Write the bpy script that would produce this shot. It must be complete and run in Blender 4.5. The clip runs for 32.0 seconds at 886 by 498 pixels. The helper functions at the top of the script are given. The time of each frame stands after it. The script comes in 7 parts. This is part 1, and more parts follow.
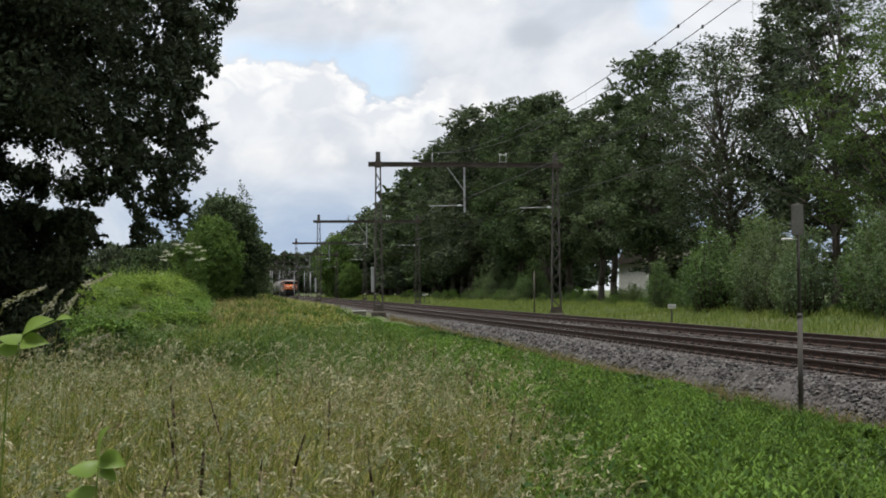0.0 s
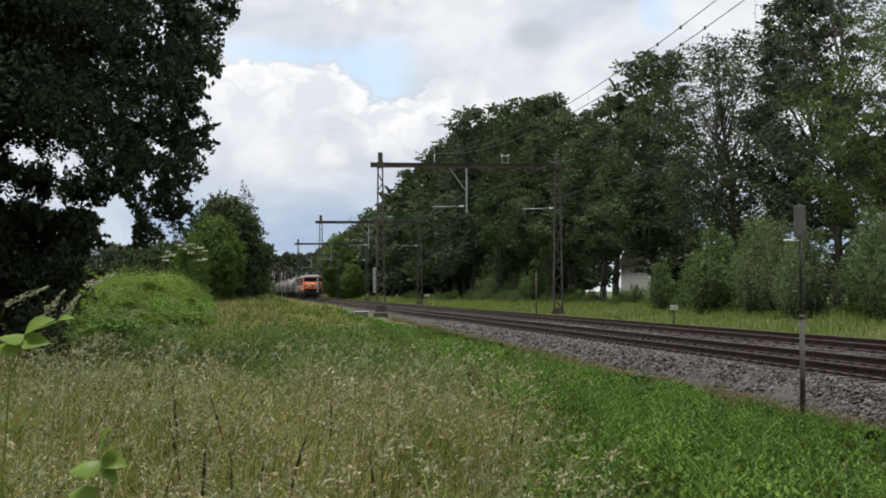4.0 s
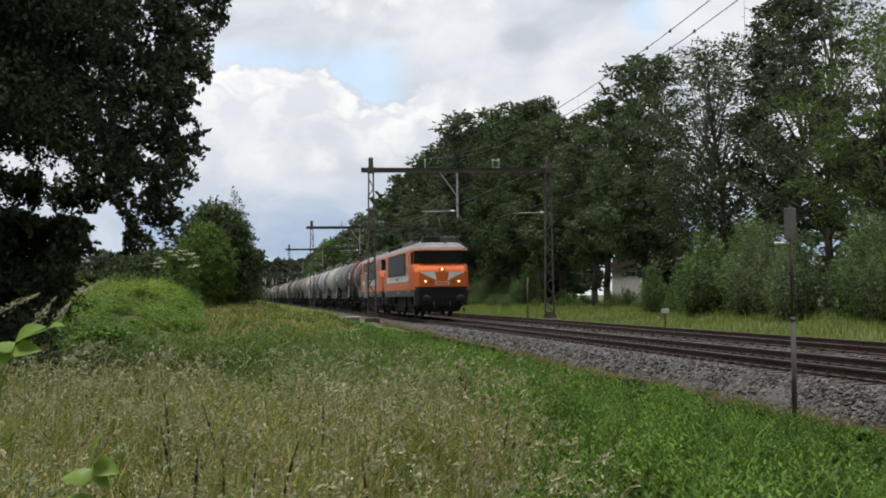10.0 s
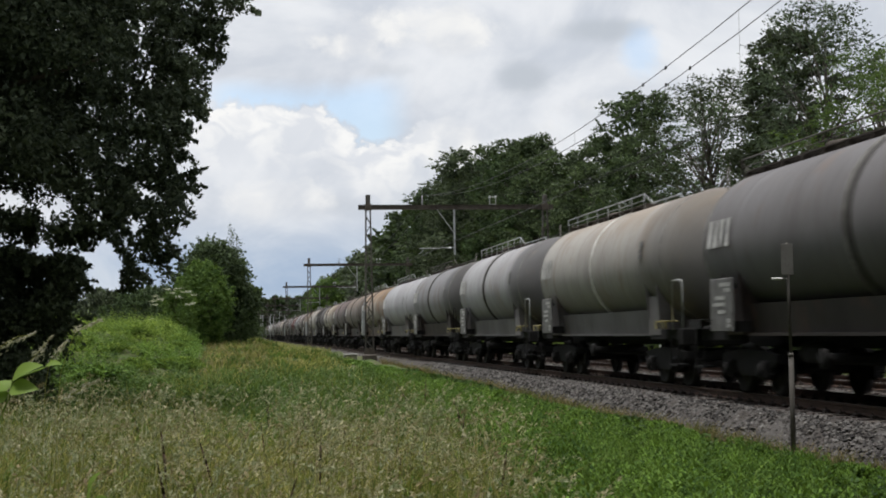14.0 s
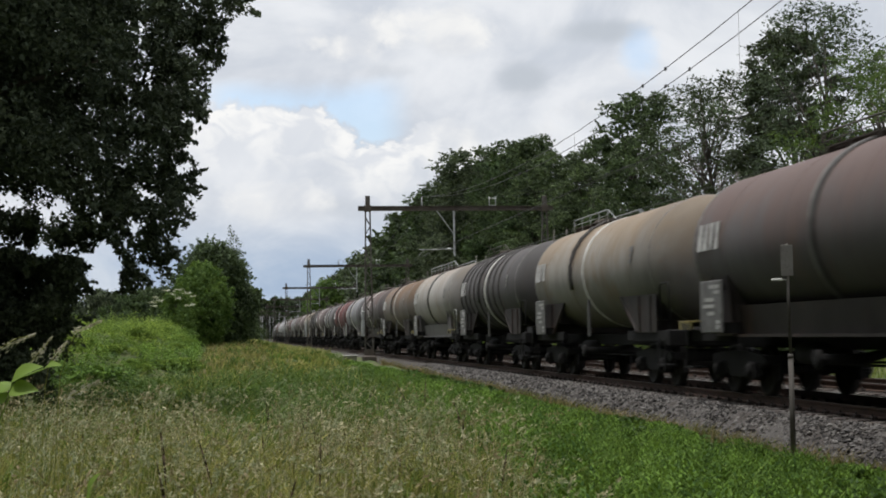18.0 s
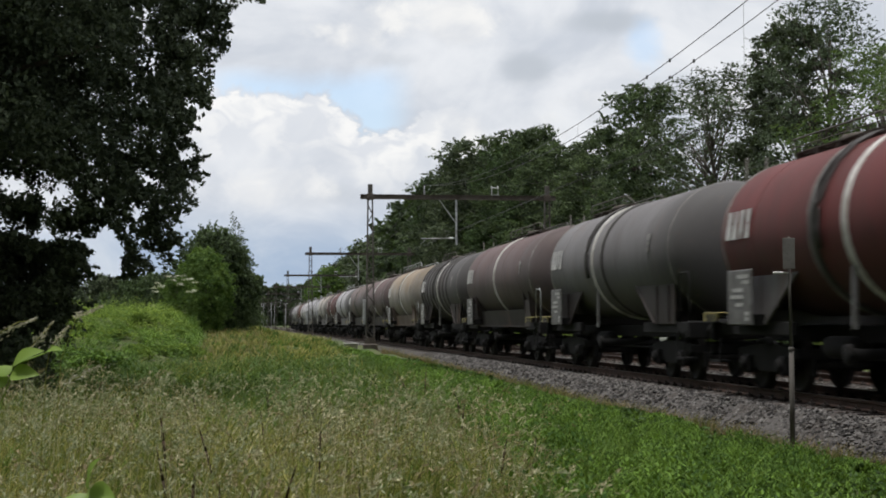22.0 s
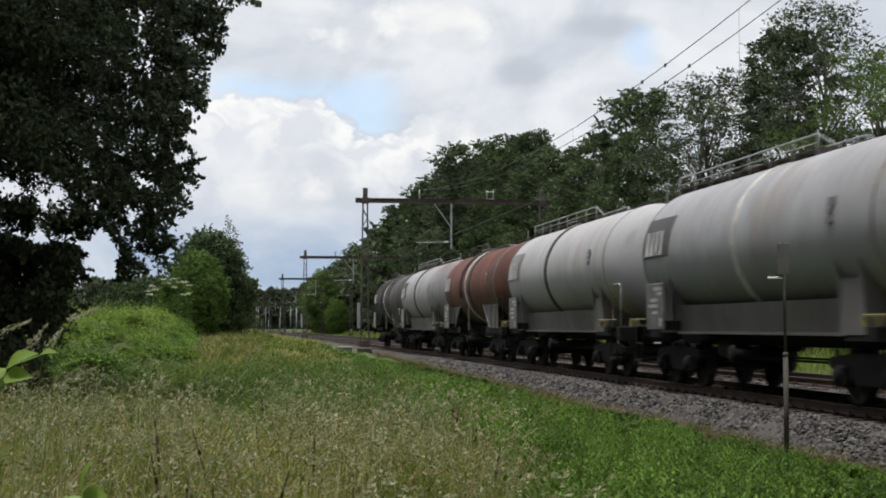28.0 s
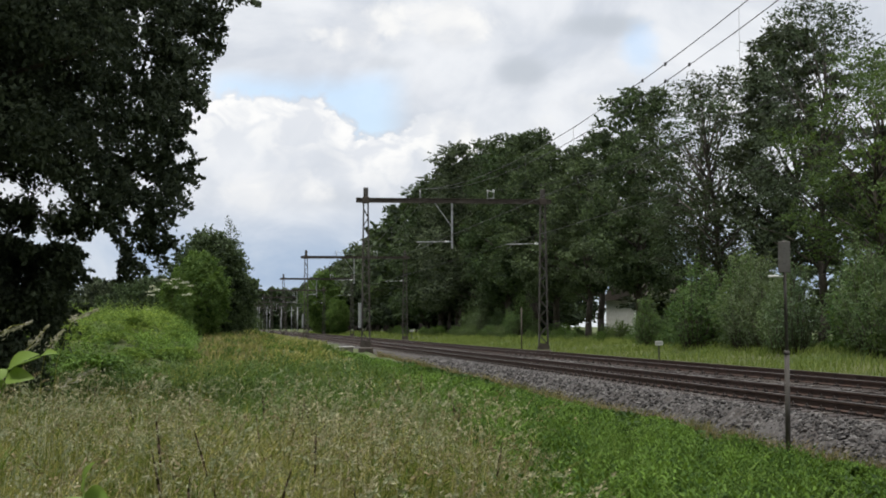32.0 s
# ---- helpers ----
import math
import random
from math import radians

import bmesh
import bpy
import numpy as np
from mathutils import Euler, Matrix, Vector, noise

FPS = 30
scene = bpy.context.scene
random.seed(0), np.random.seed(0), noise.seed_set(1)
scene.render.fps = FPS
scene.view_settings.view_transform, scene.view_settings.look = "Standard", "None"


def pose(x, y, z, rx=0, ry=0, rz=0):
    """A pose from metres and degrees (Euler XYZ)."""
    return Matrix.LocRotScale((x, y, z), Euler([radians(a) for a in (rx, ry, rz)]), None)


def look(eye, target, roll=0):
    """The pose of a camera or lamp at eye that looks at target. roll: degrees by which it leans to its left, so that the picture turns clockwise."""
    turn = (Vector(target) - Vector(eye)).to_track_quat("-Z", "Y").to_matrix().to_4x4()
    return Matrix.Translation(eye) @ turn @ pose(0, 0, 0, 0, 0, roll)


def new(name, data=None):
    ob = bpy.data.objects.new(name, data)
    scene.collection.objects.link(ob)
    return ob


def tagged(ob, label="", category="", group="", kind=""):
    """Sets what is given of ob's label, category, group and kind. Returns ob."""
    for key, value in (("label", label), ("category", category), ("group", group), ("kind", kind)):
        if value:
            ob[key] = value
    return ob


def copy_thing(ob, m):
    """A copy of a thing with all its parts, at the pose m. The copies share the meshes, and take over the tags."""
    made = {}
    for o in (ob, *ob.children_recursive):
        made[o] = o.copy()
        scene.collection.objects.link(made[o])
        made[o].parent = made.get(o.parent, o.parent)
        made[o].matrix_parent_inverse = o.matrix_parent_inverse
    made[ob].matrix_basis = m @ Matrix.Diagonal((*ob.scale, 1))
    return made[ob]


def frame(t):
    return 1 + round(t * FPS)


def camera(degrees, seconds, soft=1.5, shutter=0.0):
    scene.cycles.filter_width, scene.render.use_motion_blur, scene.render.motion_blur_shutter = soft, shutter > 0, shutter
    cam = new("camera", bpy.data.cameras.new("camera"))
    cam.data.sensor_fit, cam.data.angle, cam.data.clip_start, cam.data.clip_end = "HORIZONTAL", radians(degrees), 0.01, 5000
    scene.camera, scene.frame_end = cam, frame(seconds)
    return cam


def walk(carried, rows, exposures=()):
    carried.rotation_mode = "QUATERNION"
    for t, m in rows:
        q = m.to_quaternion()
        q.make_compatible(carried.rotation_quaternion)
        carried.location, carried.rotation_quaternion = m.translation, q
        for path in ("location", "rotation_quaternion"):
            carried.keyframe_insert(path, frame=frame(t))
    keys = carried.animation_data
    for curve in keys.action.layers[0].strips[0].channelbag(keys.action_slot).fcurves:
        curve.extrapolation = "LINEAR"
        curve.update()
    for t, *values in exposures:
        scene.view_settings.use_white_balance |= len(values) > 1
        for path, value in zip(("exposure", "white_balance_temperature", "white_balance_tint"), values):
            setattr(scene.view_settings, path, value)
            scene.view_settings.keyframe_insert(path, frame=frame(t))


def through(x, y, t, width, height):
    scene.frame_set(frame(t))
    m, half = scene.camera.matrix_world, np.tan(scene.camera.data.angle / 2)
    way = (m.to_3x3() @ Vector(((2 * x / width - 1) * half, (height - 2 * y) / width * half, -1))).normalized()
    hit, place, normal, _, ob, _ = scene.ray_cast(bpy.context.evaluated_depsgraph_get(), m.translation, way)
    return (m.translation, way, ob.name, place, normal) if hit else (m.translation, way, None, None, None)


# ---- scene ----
EXPOSURES = [(0.0, 0.60), (8.0, 0.60), (13.0, 0.50), (27.0, 0.53), (32.0, 0.58)]
# The rails' heads lie at z = 0; the tracks run along y; the camera stands beside them and only turns.
EYE = Vector((0.0, 0.0, 1.21))
cam = camera(33.57, 32.0, soft=1.85, shutter=0.25)
# seconds, degrees to the right of the track's direction, degrees up, lean
AIM = [
    (0, 7.648, 1.621, -0.339), (0.5, 7.663, 1.646, -0.552), (1, 7.649, 1.662, -0.348), (1.5, 7.585, 1.715, -0.466),
    (2, 7.553, 1.731, -0.249), (2.5, 7.583, 1.740, -0.332), (3, 7.550, 1.682, -0.496), (3.5, 7.554, 1.665, -0.223),
    (5.5, 7.648, 1.606, -0.336), (6, 7.710, 1.546, -0.138), (6.5, 7.684, 1.521, -0.310), (7, 7.697, 1.554, -0.366),
    (7.5, 7.721, 1.613, -0.223), (8, 7.695, 1.671, -0.275), (8.5, 7.737, 1.731, -0.442), (9, 7.785, 1.796, -0.518),
    (9.5, 7.823, 1.820, -0.607), (10, 7.916, 1.835, -0.612), (10.5, 8.007, 1.975, -0.594), (11, 8.068, 2.112, -0.244),
    (11.5, 8.206, 2.242, -0.539), (12, 8.210, 2.334, -0.681), (12.5, 8.201, 2.596, -0.823), (13, 8.043, 2.916, -0.926),
    (13.5, 8.040, 3.203, -0.825), (14, 8.041, 3.271, -0.827), (14.5, 8.142, 3.336, -0.837), (16.5, 8.259, 3.473, -0.772),
    (17, 8.193, 3.449, -0.708), (17.5, 8.147, 3.404, -0.794), (18, 8.053, 3.316, -0.837), (18.5, 8.017, 3.179, -0.652),
    (19, 7.970, 3.082, -0.221), (19.5, 7.968, 2.954, -0.280), (20, 8.030, 2.829, -0.384), (20.5, 8.001, 2.753, -0.272),
    (21, 7.981, 2.796, -0.093), (21.5, 7.977, 2.861, -0.143), (22, 7.973, 2.891, -0.169), (22.5, 7.974, 2.977, -0.234),
    (23, 8.096, 3.091, -0.238), (23.5, 8.241, 3.177, -0.262), (24, 8.180, 3.250, -0.329), (24.5, 8.135, 3.248, -0.319),
    (25, 8.122, 3.196, -0.413), (25.5, 8.063, 3.129, -0.413), (27.5, 8.204, 3.044, -0.015), (28, 8.173, 3.045, 0.045),
    (28.5, 8.109, 3.026, -0.099), (29, 8.074, 3.038, 0.107), (29.5, 8.082, 3.081, 0.117), (30, 8.042, 3.128, -0.094),
    (30.5, 8.046, 3.144, 0.079), (31, 8.095, 3.145, 0.011), (31.5, 8.183, 3.113, 0.082), (32, 8.143, 3.025, -0.160),
]


def aimed(turn, up, lean):
    a, b = radians(turn), radians(up)
    way = Vector((math.sin(a) * math.cos(b), math.cos(a) * math.cos(b), math.sin(b)))
    return look(EYE, EYE + way * 10, lean)


walk(cam, [(t, aimed(a, b, c)) for t, a, b, c in AIM], EXPOSURES)

# ---- light: a high, veiled sun behind broken cloud ----
SUN_UP, SUN_TURN = 79.0, 250.0      # degrees above the horizon; clockwise from the track's direction
sun = new("sun", bpy.data.lights.new("sun", "SUN"))
sun.data.energy, sun.data.angle, sun.data.color = 2.4, radians(12), (1.0, 0.98, 0.955)
_a, _b = radians(SUN_TURN), radians(SUN_UP)
SUN_WAY = Vector((math.sin(_a) * math.cos(_b), math.cos(_a) * math.cos(_b), math.sin(_b)))
sun.matrix_world = look(SUN_WAY * 100, (0, 0, 0))


class Nodes:
    """Short writing for node trees."""

    def __init__(self, tree):
        self.tree = tree
        tree.nodes.clear()

    def add(self, kind, **props):
        n = self.tree.nodes.new(kind)
        for key, value in props.items():
            setattr(n, key, value)
        return n

    def link(self, a, b):
        self.tree.links.new(a, b)

    def put(self, socket, value):
        if hasattr(value, "is_output"):
            self.link(value, socket)
        else:
            socket.default_value = value

    def math(self, op, a, b=0.0, c=0.0, clamp=False):
        n = self.add("ShaderNodeMath", operation=op, use_clamp=clamp)
        for s, v in zip(n.inputs, (a, b, c)):
            self.put(s, v)
        return n.outputs[0]

    def mix(self, fac, a, b, blend="MIX"):
        n = self.add("ShaderNodeMix", data_type="RGBA", blend_type=blend)
        self.put(n.inputs[0], fac)
        for s, v in ((n.inputs[6], a), (n.inputs[7], b)):
            self.put(s, (*v, 1) if isinstance(v, tuple) and len(v) == 3 else v)
        return n.outputs[2]

    def noise(self, where, scale, detail=4.0, rough=0.55, warp=0.0):
        n = self.add("ShaderNodeTexNoise")
        self.put(n.inputs["Vector"], where)
        n.inputs["Scale"].default_value, n.inputs["Detail"].default_value = scale, detail
        n.inputs["Roughness"].default_value, n.inputs["Distortion"].default_value = rough, warp
        return n.outputs["Fac"]

    def ramp(self, fac, a, b, lo=0.0, hi=1.0):
        n = self.add("ShaderNodeMapRange", clamp=True, interpolation_type="SMOOTHSTEP")
        for s, v in zip(n.inputs, (fac, a, b, lo, hi)):
            self.put(s, v)
        return n.outputs[0]


def make_sky():
    """Broken cumulus under a pale veil, blue in the gaps; the heaps are given by their turn from the track and their height."""
    world = bpy.data.worlds.new("sky")
    scene.world = world
    world.use_nodes = True
    N = Nodes(world.node_tree)
    sky = N.add("ShaderNodeTexSky", sky_type="NISHITA", sun_disc=False)
    sky.sun_elevation, sky.sun_rotation = radians(SUN_UP), radians(SUN_TURN)
    sky.air_density, sky.dust_density = 1.0, 1.5
    where = N.add("ShaderNodeTexCoord").outputs["Generated"]
    xyz = N.add("ShaderNodeSeparateXYZ")
    N.link(where, xyz.inputs[0])
    x, y, z = xyz.outputs
    turn = N.math("MULTIPLY", N.math("ARCTAN2", x, y), 57.2958)
    up = N.math("MULTIPLY", N.math("ARCSINE", z), 57.2958)
    flat = N.add("ShaderNodeCombineXYZ")
    N.put(flat.inputs[0], turn)
    N.put(flat.inputs[1], N.math("MULTIPLY", up, 1.3))
    base = flat.outputs[0]
    edge = N.noise(base, 0.46, 11.0, 0.66, 0.25)
    soft = N.noise(base, 0.17, 6.0, 0.55, 0.4)
    veil = N.noise(base, 0.30, 5.0, 0.50, 0.8)

    def heap(spots, noise_share):
        total = None
        for a, b, w, h, k in spots:
            da = N.math("DIVIDE", N.math("SUBTRACT", turn, a), w)
            db = N.math("DIVIDE", N.math("SUBTRACT", up, b), h)
            d2 = N.math("ADD", N.math("MULTIPLY", da, da), N.math("MULTIPLY", db, db))
            g = N.math("MULTIPLY", N.math("EXPONENT", N.math("MULTIPLY", d2, -1.0)), k)
            total = g if total is None else N.math("MAXIMUM", total, g)
        return N.math("ADD", total, N.math("MULTIPLY", N.math("SUBTRACT", edge, 0.5), noise_share))

    # turn, height, half width, half height (degrees), weight
    gaps = heap([(15.9, 10.6, 1.0, 1.5, 0.8), (-3.0, 8.0, 1.0, 2.0, 0.4)], 1.1)
    bright = heap([(6.5, 5.9, 1.2, 0.5, 0.9), (8.4, 7.3, 1.6, 1.4, 0.95), (8.7, 11.6, 1.8, 1.2, 1.0),
                   (4.2, 11.2, 2.4, 0.8, 0.75), (18.5, 8.4, 1.8, 1.1, 0.9), (13.8, 8.6, 1.6, 1.2, 0.6), (1.5, 5.2, 3.2, 1.6, 0.7), (11.5, 7.0, 2.5, 1.6, 0.7), (6.5, 11.8, 6.0, 1.4, 0.62), (17.0, 6.5, 4.0, 2.0, 0.5)], 1.15)
    grey = heap([(11.3, 9.9, 1.3, 0.8, 0.9), (6.0, 10.2, 1.6, 0.5, 0.5), (3.4, 5.0, 3.0, 0.8, 0.55), (14.5, 11.6, 2.2, 0.6, 0.9), (9.5, 5.5, 2.0, 0.8, 0.4)], 0.5)
    # the great heap: its crest falls to the right, with a clear strip between it and the deck above
    billow = N.math("MULTIPLY", N.math("SUBTRACT", N.noise(base, 0.9, 6.0, 0.55, 0.3), 0.5), 1.9)
    crest = N.math("ADD", N.ramp(turn, 3.2, 5.3, 8.85, 7.35), N.math("ADD", N.ramp(turn, 5.6, 8.6, 0.0, 1.0), billow))
    over = N.math("SUBTRACT", up, crest)
    deck = N.math("ADD", 10.1, N.math("MULTIPLY", N.math("SUBTRACT", soft, 0.5), 2.6))
    strip = N.math("MULTIPLY", N.math("MULTIPLY", N.ramp(over, -0.08, 0.35), N.ramp(N.math("SUBTRACT", up, deck), 0.1, -1.0)), N.math("MULTIPLY", N.ramp(turn, -2.0, 0.2), N.ramp(turn, 7.2, 5.4)))
    body = N.math("MULTIPLY", N.math("MULTIPLY", N.ramp(over, 0.10, -0.12), N.ramp(over, -3.2, -0.3)), N.math("MULTIPLY", N.ramp(turn, -3.5, -0.5), N.ramp(turn, 9.5, 6.5)))
    low = N.ramp(up, 5.2, 2.4)
    pale = N.mix(N.ramp(soft, 0.36, 0.66), (0.43, 0.46, 0.51), (0.59, 0.605, 0.63))
    pale = N.mix(N.ramp(grey, 0.25, 0.85, 0.0, 0.8), pale, (0.36, 0.39, 0.43))
    shade = N.mix(N.ramp(veil, 0.36, 0.62), (0.50, 0.52, 0.555), (0.645, 0.645, 0.64))
    cloud = N.mix(N.ramp(bright, 0.36, 0.74), pale, shade)
    lobes = N.ramp(N.noise(base, 0.62, 5.0, 0.5, 0.9), 0.40, 0.62)
    cloud = N.mix(body, cloud, N.mix(lobes, (0.525, 0.545, 0.58), (0.67, 0.67, 0.665)))
    cloud = N.mix(N.math("MULTIPLY", low, 0.85), cloud, N.mix(N.ramp(soft, 0.44, 0.72), (0.25, 0.33, 0.45), (0.46, 0.50, 0.55)))
    cloud = N.mix(N.ramp(up, 1.9, 0.2), cloud, (0.52, 0.55, 0.57))
    clear = N.add("ShaderNodeBackground")
    N.link(sky.outputs[0], clear.inputs[0])
    clear.inputs[1].default_value = 0.15
    white = N.add("ShaderNodeBackground")
    N.link(cloud, white.inputs[0])
    white.inputs[1].default_value = 1.0
    both = N.add("ShaderNodeMixShader")
    N.put(both.inputs[0], N.math("SUBTRACT", N.ramp(gaps, 0.30, 0.95, 1.0, 0.50), N.math("MULTIPLY", strip, 0.62), clamp=True))
    N.link(clear.outputs[0], both.inputs[1])
    N.link(white.outputs[0], both.inputs[2])
    out = N.add("ShaderNodeOutputWorld")
    N.link(both.outputs[0], out.inputs[0])


make_sky()

# ---- materials ----
def surface(name, colour, rough=0.7, metal=0.0, second=None, scale=3.0, third=None, fine=40.0, bump=0.2, depth=0.01, vary=0.0,
            stretch=(1, 1, 1), island=False, edges=(0.4, 0.65), space="Object"):
    """A procedural surface: colour with patches of a second and specks of a third colour, uneven gloss and fine relief."""
    m = bpy.data.materials.new(name)
    m.use_nodes = True
    N = Nodes(m.node_tree)
    where = N.add("ShaderNodeTexCoord").outputs[space]
    if stretch != (1, 1, 1):
        mp = N.add("ShaderNodeMapping")
        N.link(where, mp.inputs[0])
        mp.inputs["Scale"].default_value = stretch
        where = mp.outputs[0]
    second = second or tuple(c * 0.75 for c in colour)
    third = third or tuple(c * 0.6 for c in second)
    a = N.noise(where, scale, 5.0, 0.6, 0.3)
    b = N.noise(where, fine, 3.0, 0.6)
    col = N.mix(N.ramp(a, *edges), colour, second)
    col = N.mix(N.ramp(b, 0.55, 0.8), col, third)
    if vary:
        rnd = N.add("ShaderNodeNewGeometry").outputs["Random Per Island"] if island else N.add("ShaderNodeObjectInfo").outputs["Random"]
        hsv = N.add("ShaderNodeHueSaturation")
        N.link(col, hsv.inputs["Color"])
        N.put(hsv.inputs["Value"], N.ramp(rnd, 0.0, 1.0, 1 - vary, 1 + vary))
        N.put(hsv.inputs["Hue"], N.math("MULTIPLY_ADD", rnd, 0.03, 0.485))
        col = hsv.outputs[0]
    p = N.add("ShaderNodeBsdfPrincipled")
    N.put(p.inputs["Base Color"], col)
    N.put(p.inputs["Roughness"], N.math("MULTIPLY_ADD", b, 0.25, rough - 0.12, clamp=True))
    p.inputs["Metallic"].default_value = metal
    p.inputs["Specular IOR Level"].default_value = 0.35
    if bump:
        bp = N.add("ShaderNodeBump")
        bp.inputs["Strength"].default_value, bp.inputs["Distance"].default_value = bump, depth
        N.link(b, bp.inputs["Height"])
        N.link(bp.outputs[0], p.inputs["Normal"])
    out = N.add("ShaderNodeOutputMaterial")
    N.link(p.outputs[0], out.inputs[0])
    return m


def leafy(name, dark, light, through=0.35, rough=0.62, patch=0.0, patch_scale=0.2, spread=(0.0, 1.0), vary=0.0, glow=0.5):
    """Leaves or blades: every one its own tone between dark and light, some light passing through."""
    m = bpy.data.materials.new(name)
    m.use_nodes = True
    N = Nodes(m.node_tree)
    rnd = N.add("ShaderNodeNewGeometry").outputs["Random Per Island"]
    fac = N.ramp(rnd, *spread)
    if patch:
        where = N.add("ShaderNodeTexCoord").outputs["Object"]
        big = N.ramp(N.noise(where, patch_scale, 3.0), 0.35, 0.65, -patch, patch)
        fac = N.math("ADD", fac, big, clamp=True)
    col = N.mix(fac, dark, light)
    if vary:
        each = N.add("ShaderNodeObjectInfo").outputs["Random"]
        hsv = N.add("ShaderNodeHueSaturation")
        N.link(col, hsv.inputs["Color"])
        N.put(hsv.inputs["Value"], N.math("MULTIPLY_ADD", each, 2 * vary, 1 - vary))
        N.put(hsv.inputs["Hue"], N.math("MULTIPLY_ADD", N.math("FRACT", N.math("MULTIPLY", each, 7.3)), 0.035, 0.482))
        N.put(hsv.inputs["Saturation"], N.math("MULTIPLY_ADD", N.math("FRACT", N.math("MULTIPLY", each, 3.7)), 0.4, 0.72))
        col = hsv.outputs[0]
    d = N.add("ShaderNodeBsdfPrincipled")
    N.put(d.inputs["Base Color"], col)
    d.inputs["Roughness"].default_value = rough
    d.inputs["Specular IOR Level"].default_value = 0.16
    t = N.add("ShaderNodeBsdfTranslucent")
    N.put(t.inputs[0], N.mix(glow, col, (0.20, 0.30, 0.03), "MIX"))
    mx = N.add("ShaderNodeMixShader")
    mx.inputs[0].default_value = through
    N.link(d.outputs[0], mx.inputs[1])
    N.link(t.outputs[0], mx.inputs[2])
    out = N.add("ShaderNodeOutputMaterial")
    N.link(mx.outputs[0], out.inputs[0])
    return m


def glowing(name, colour, strength):
    m = bpy.data.materials.new(name)
    m.use_nodes = True
    N = Nodes(m.node_tree)
    e = N.add("ShaderNodeEmission")
    e.inputs[0].default_value, e.inputs[1].default_value = (*colour, 1), strength
    out = N.add("ShaderNodeOutputMaterial")
    N.link(e.outputs[0], out.inputs[0])
    return m


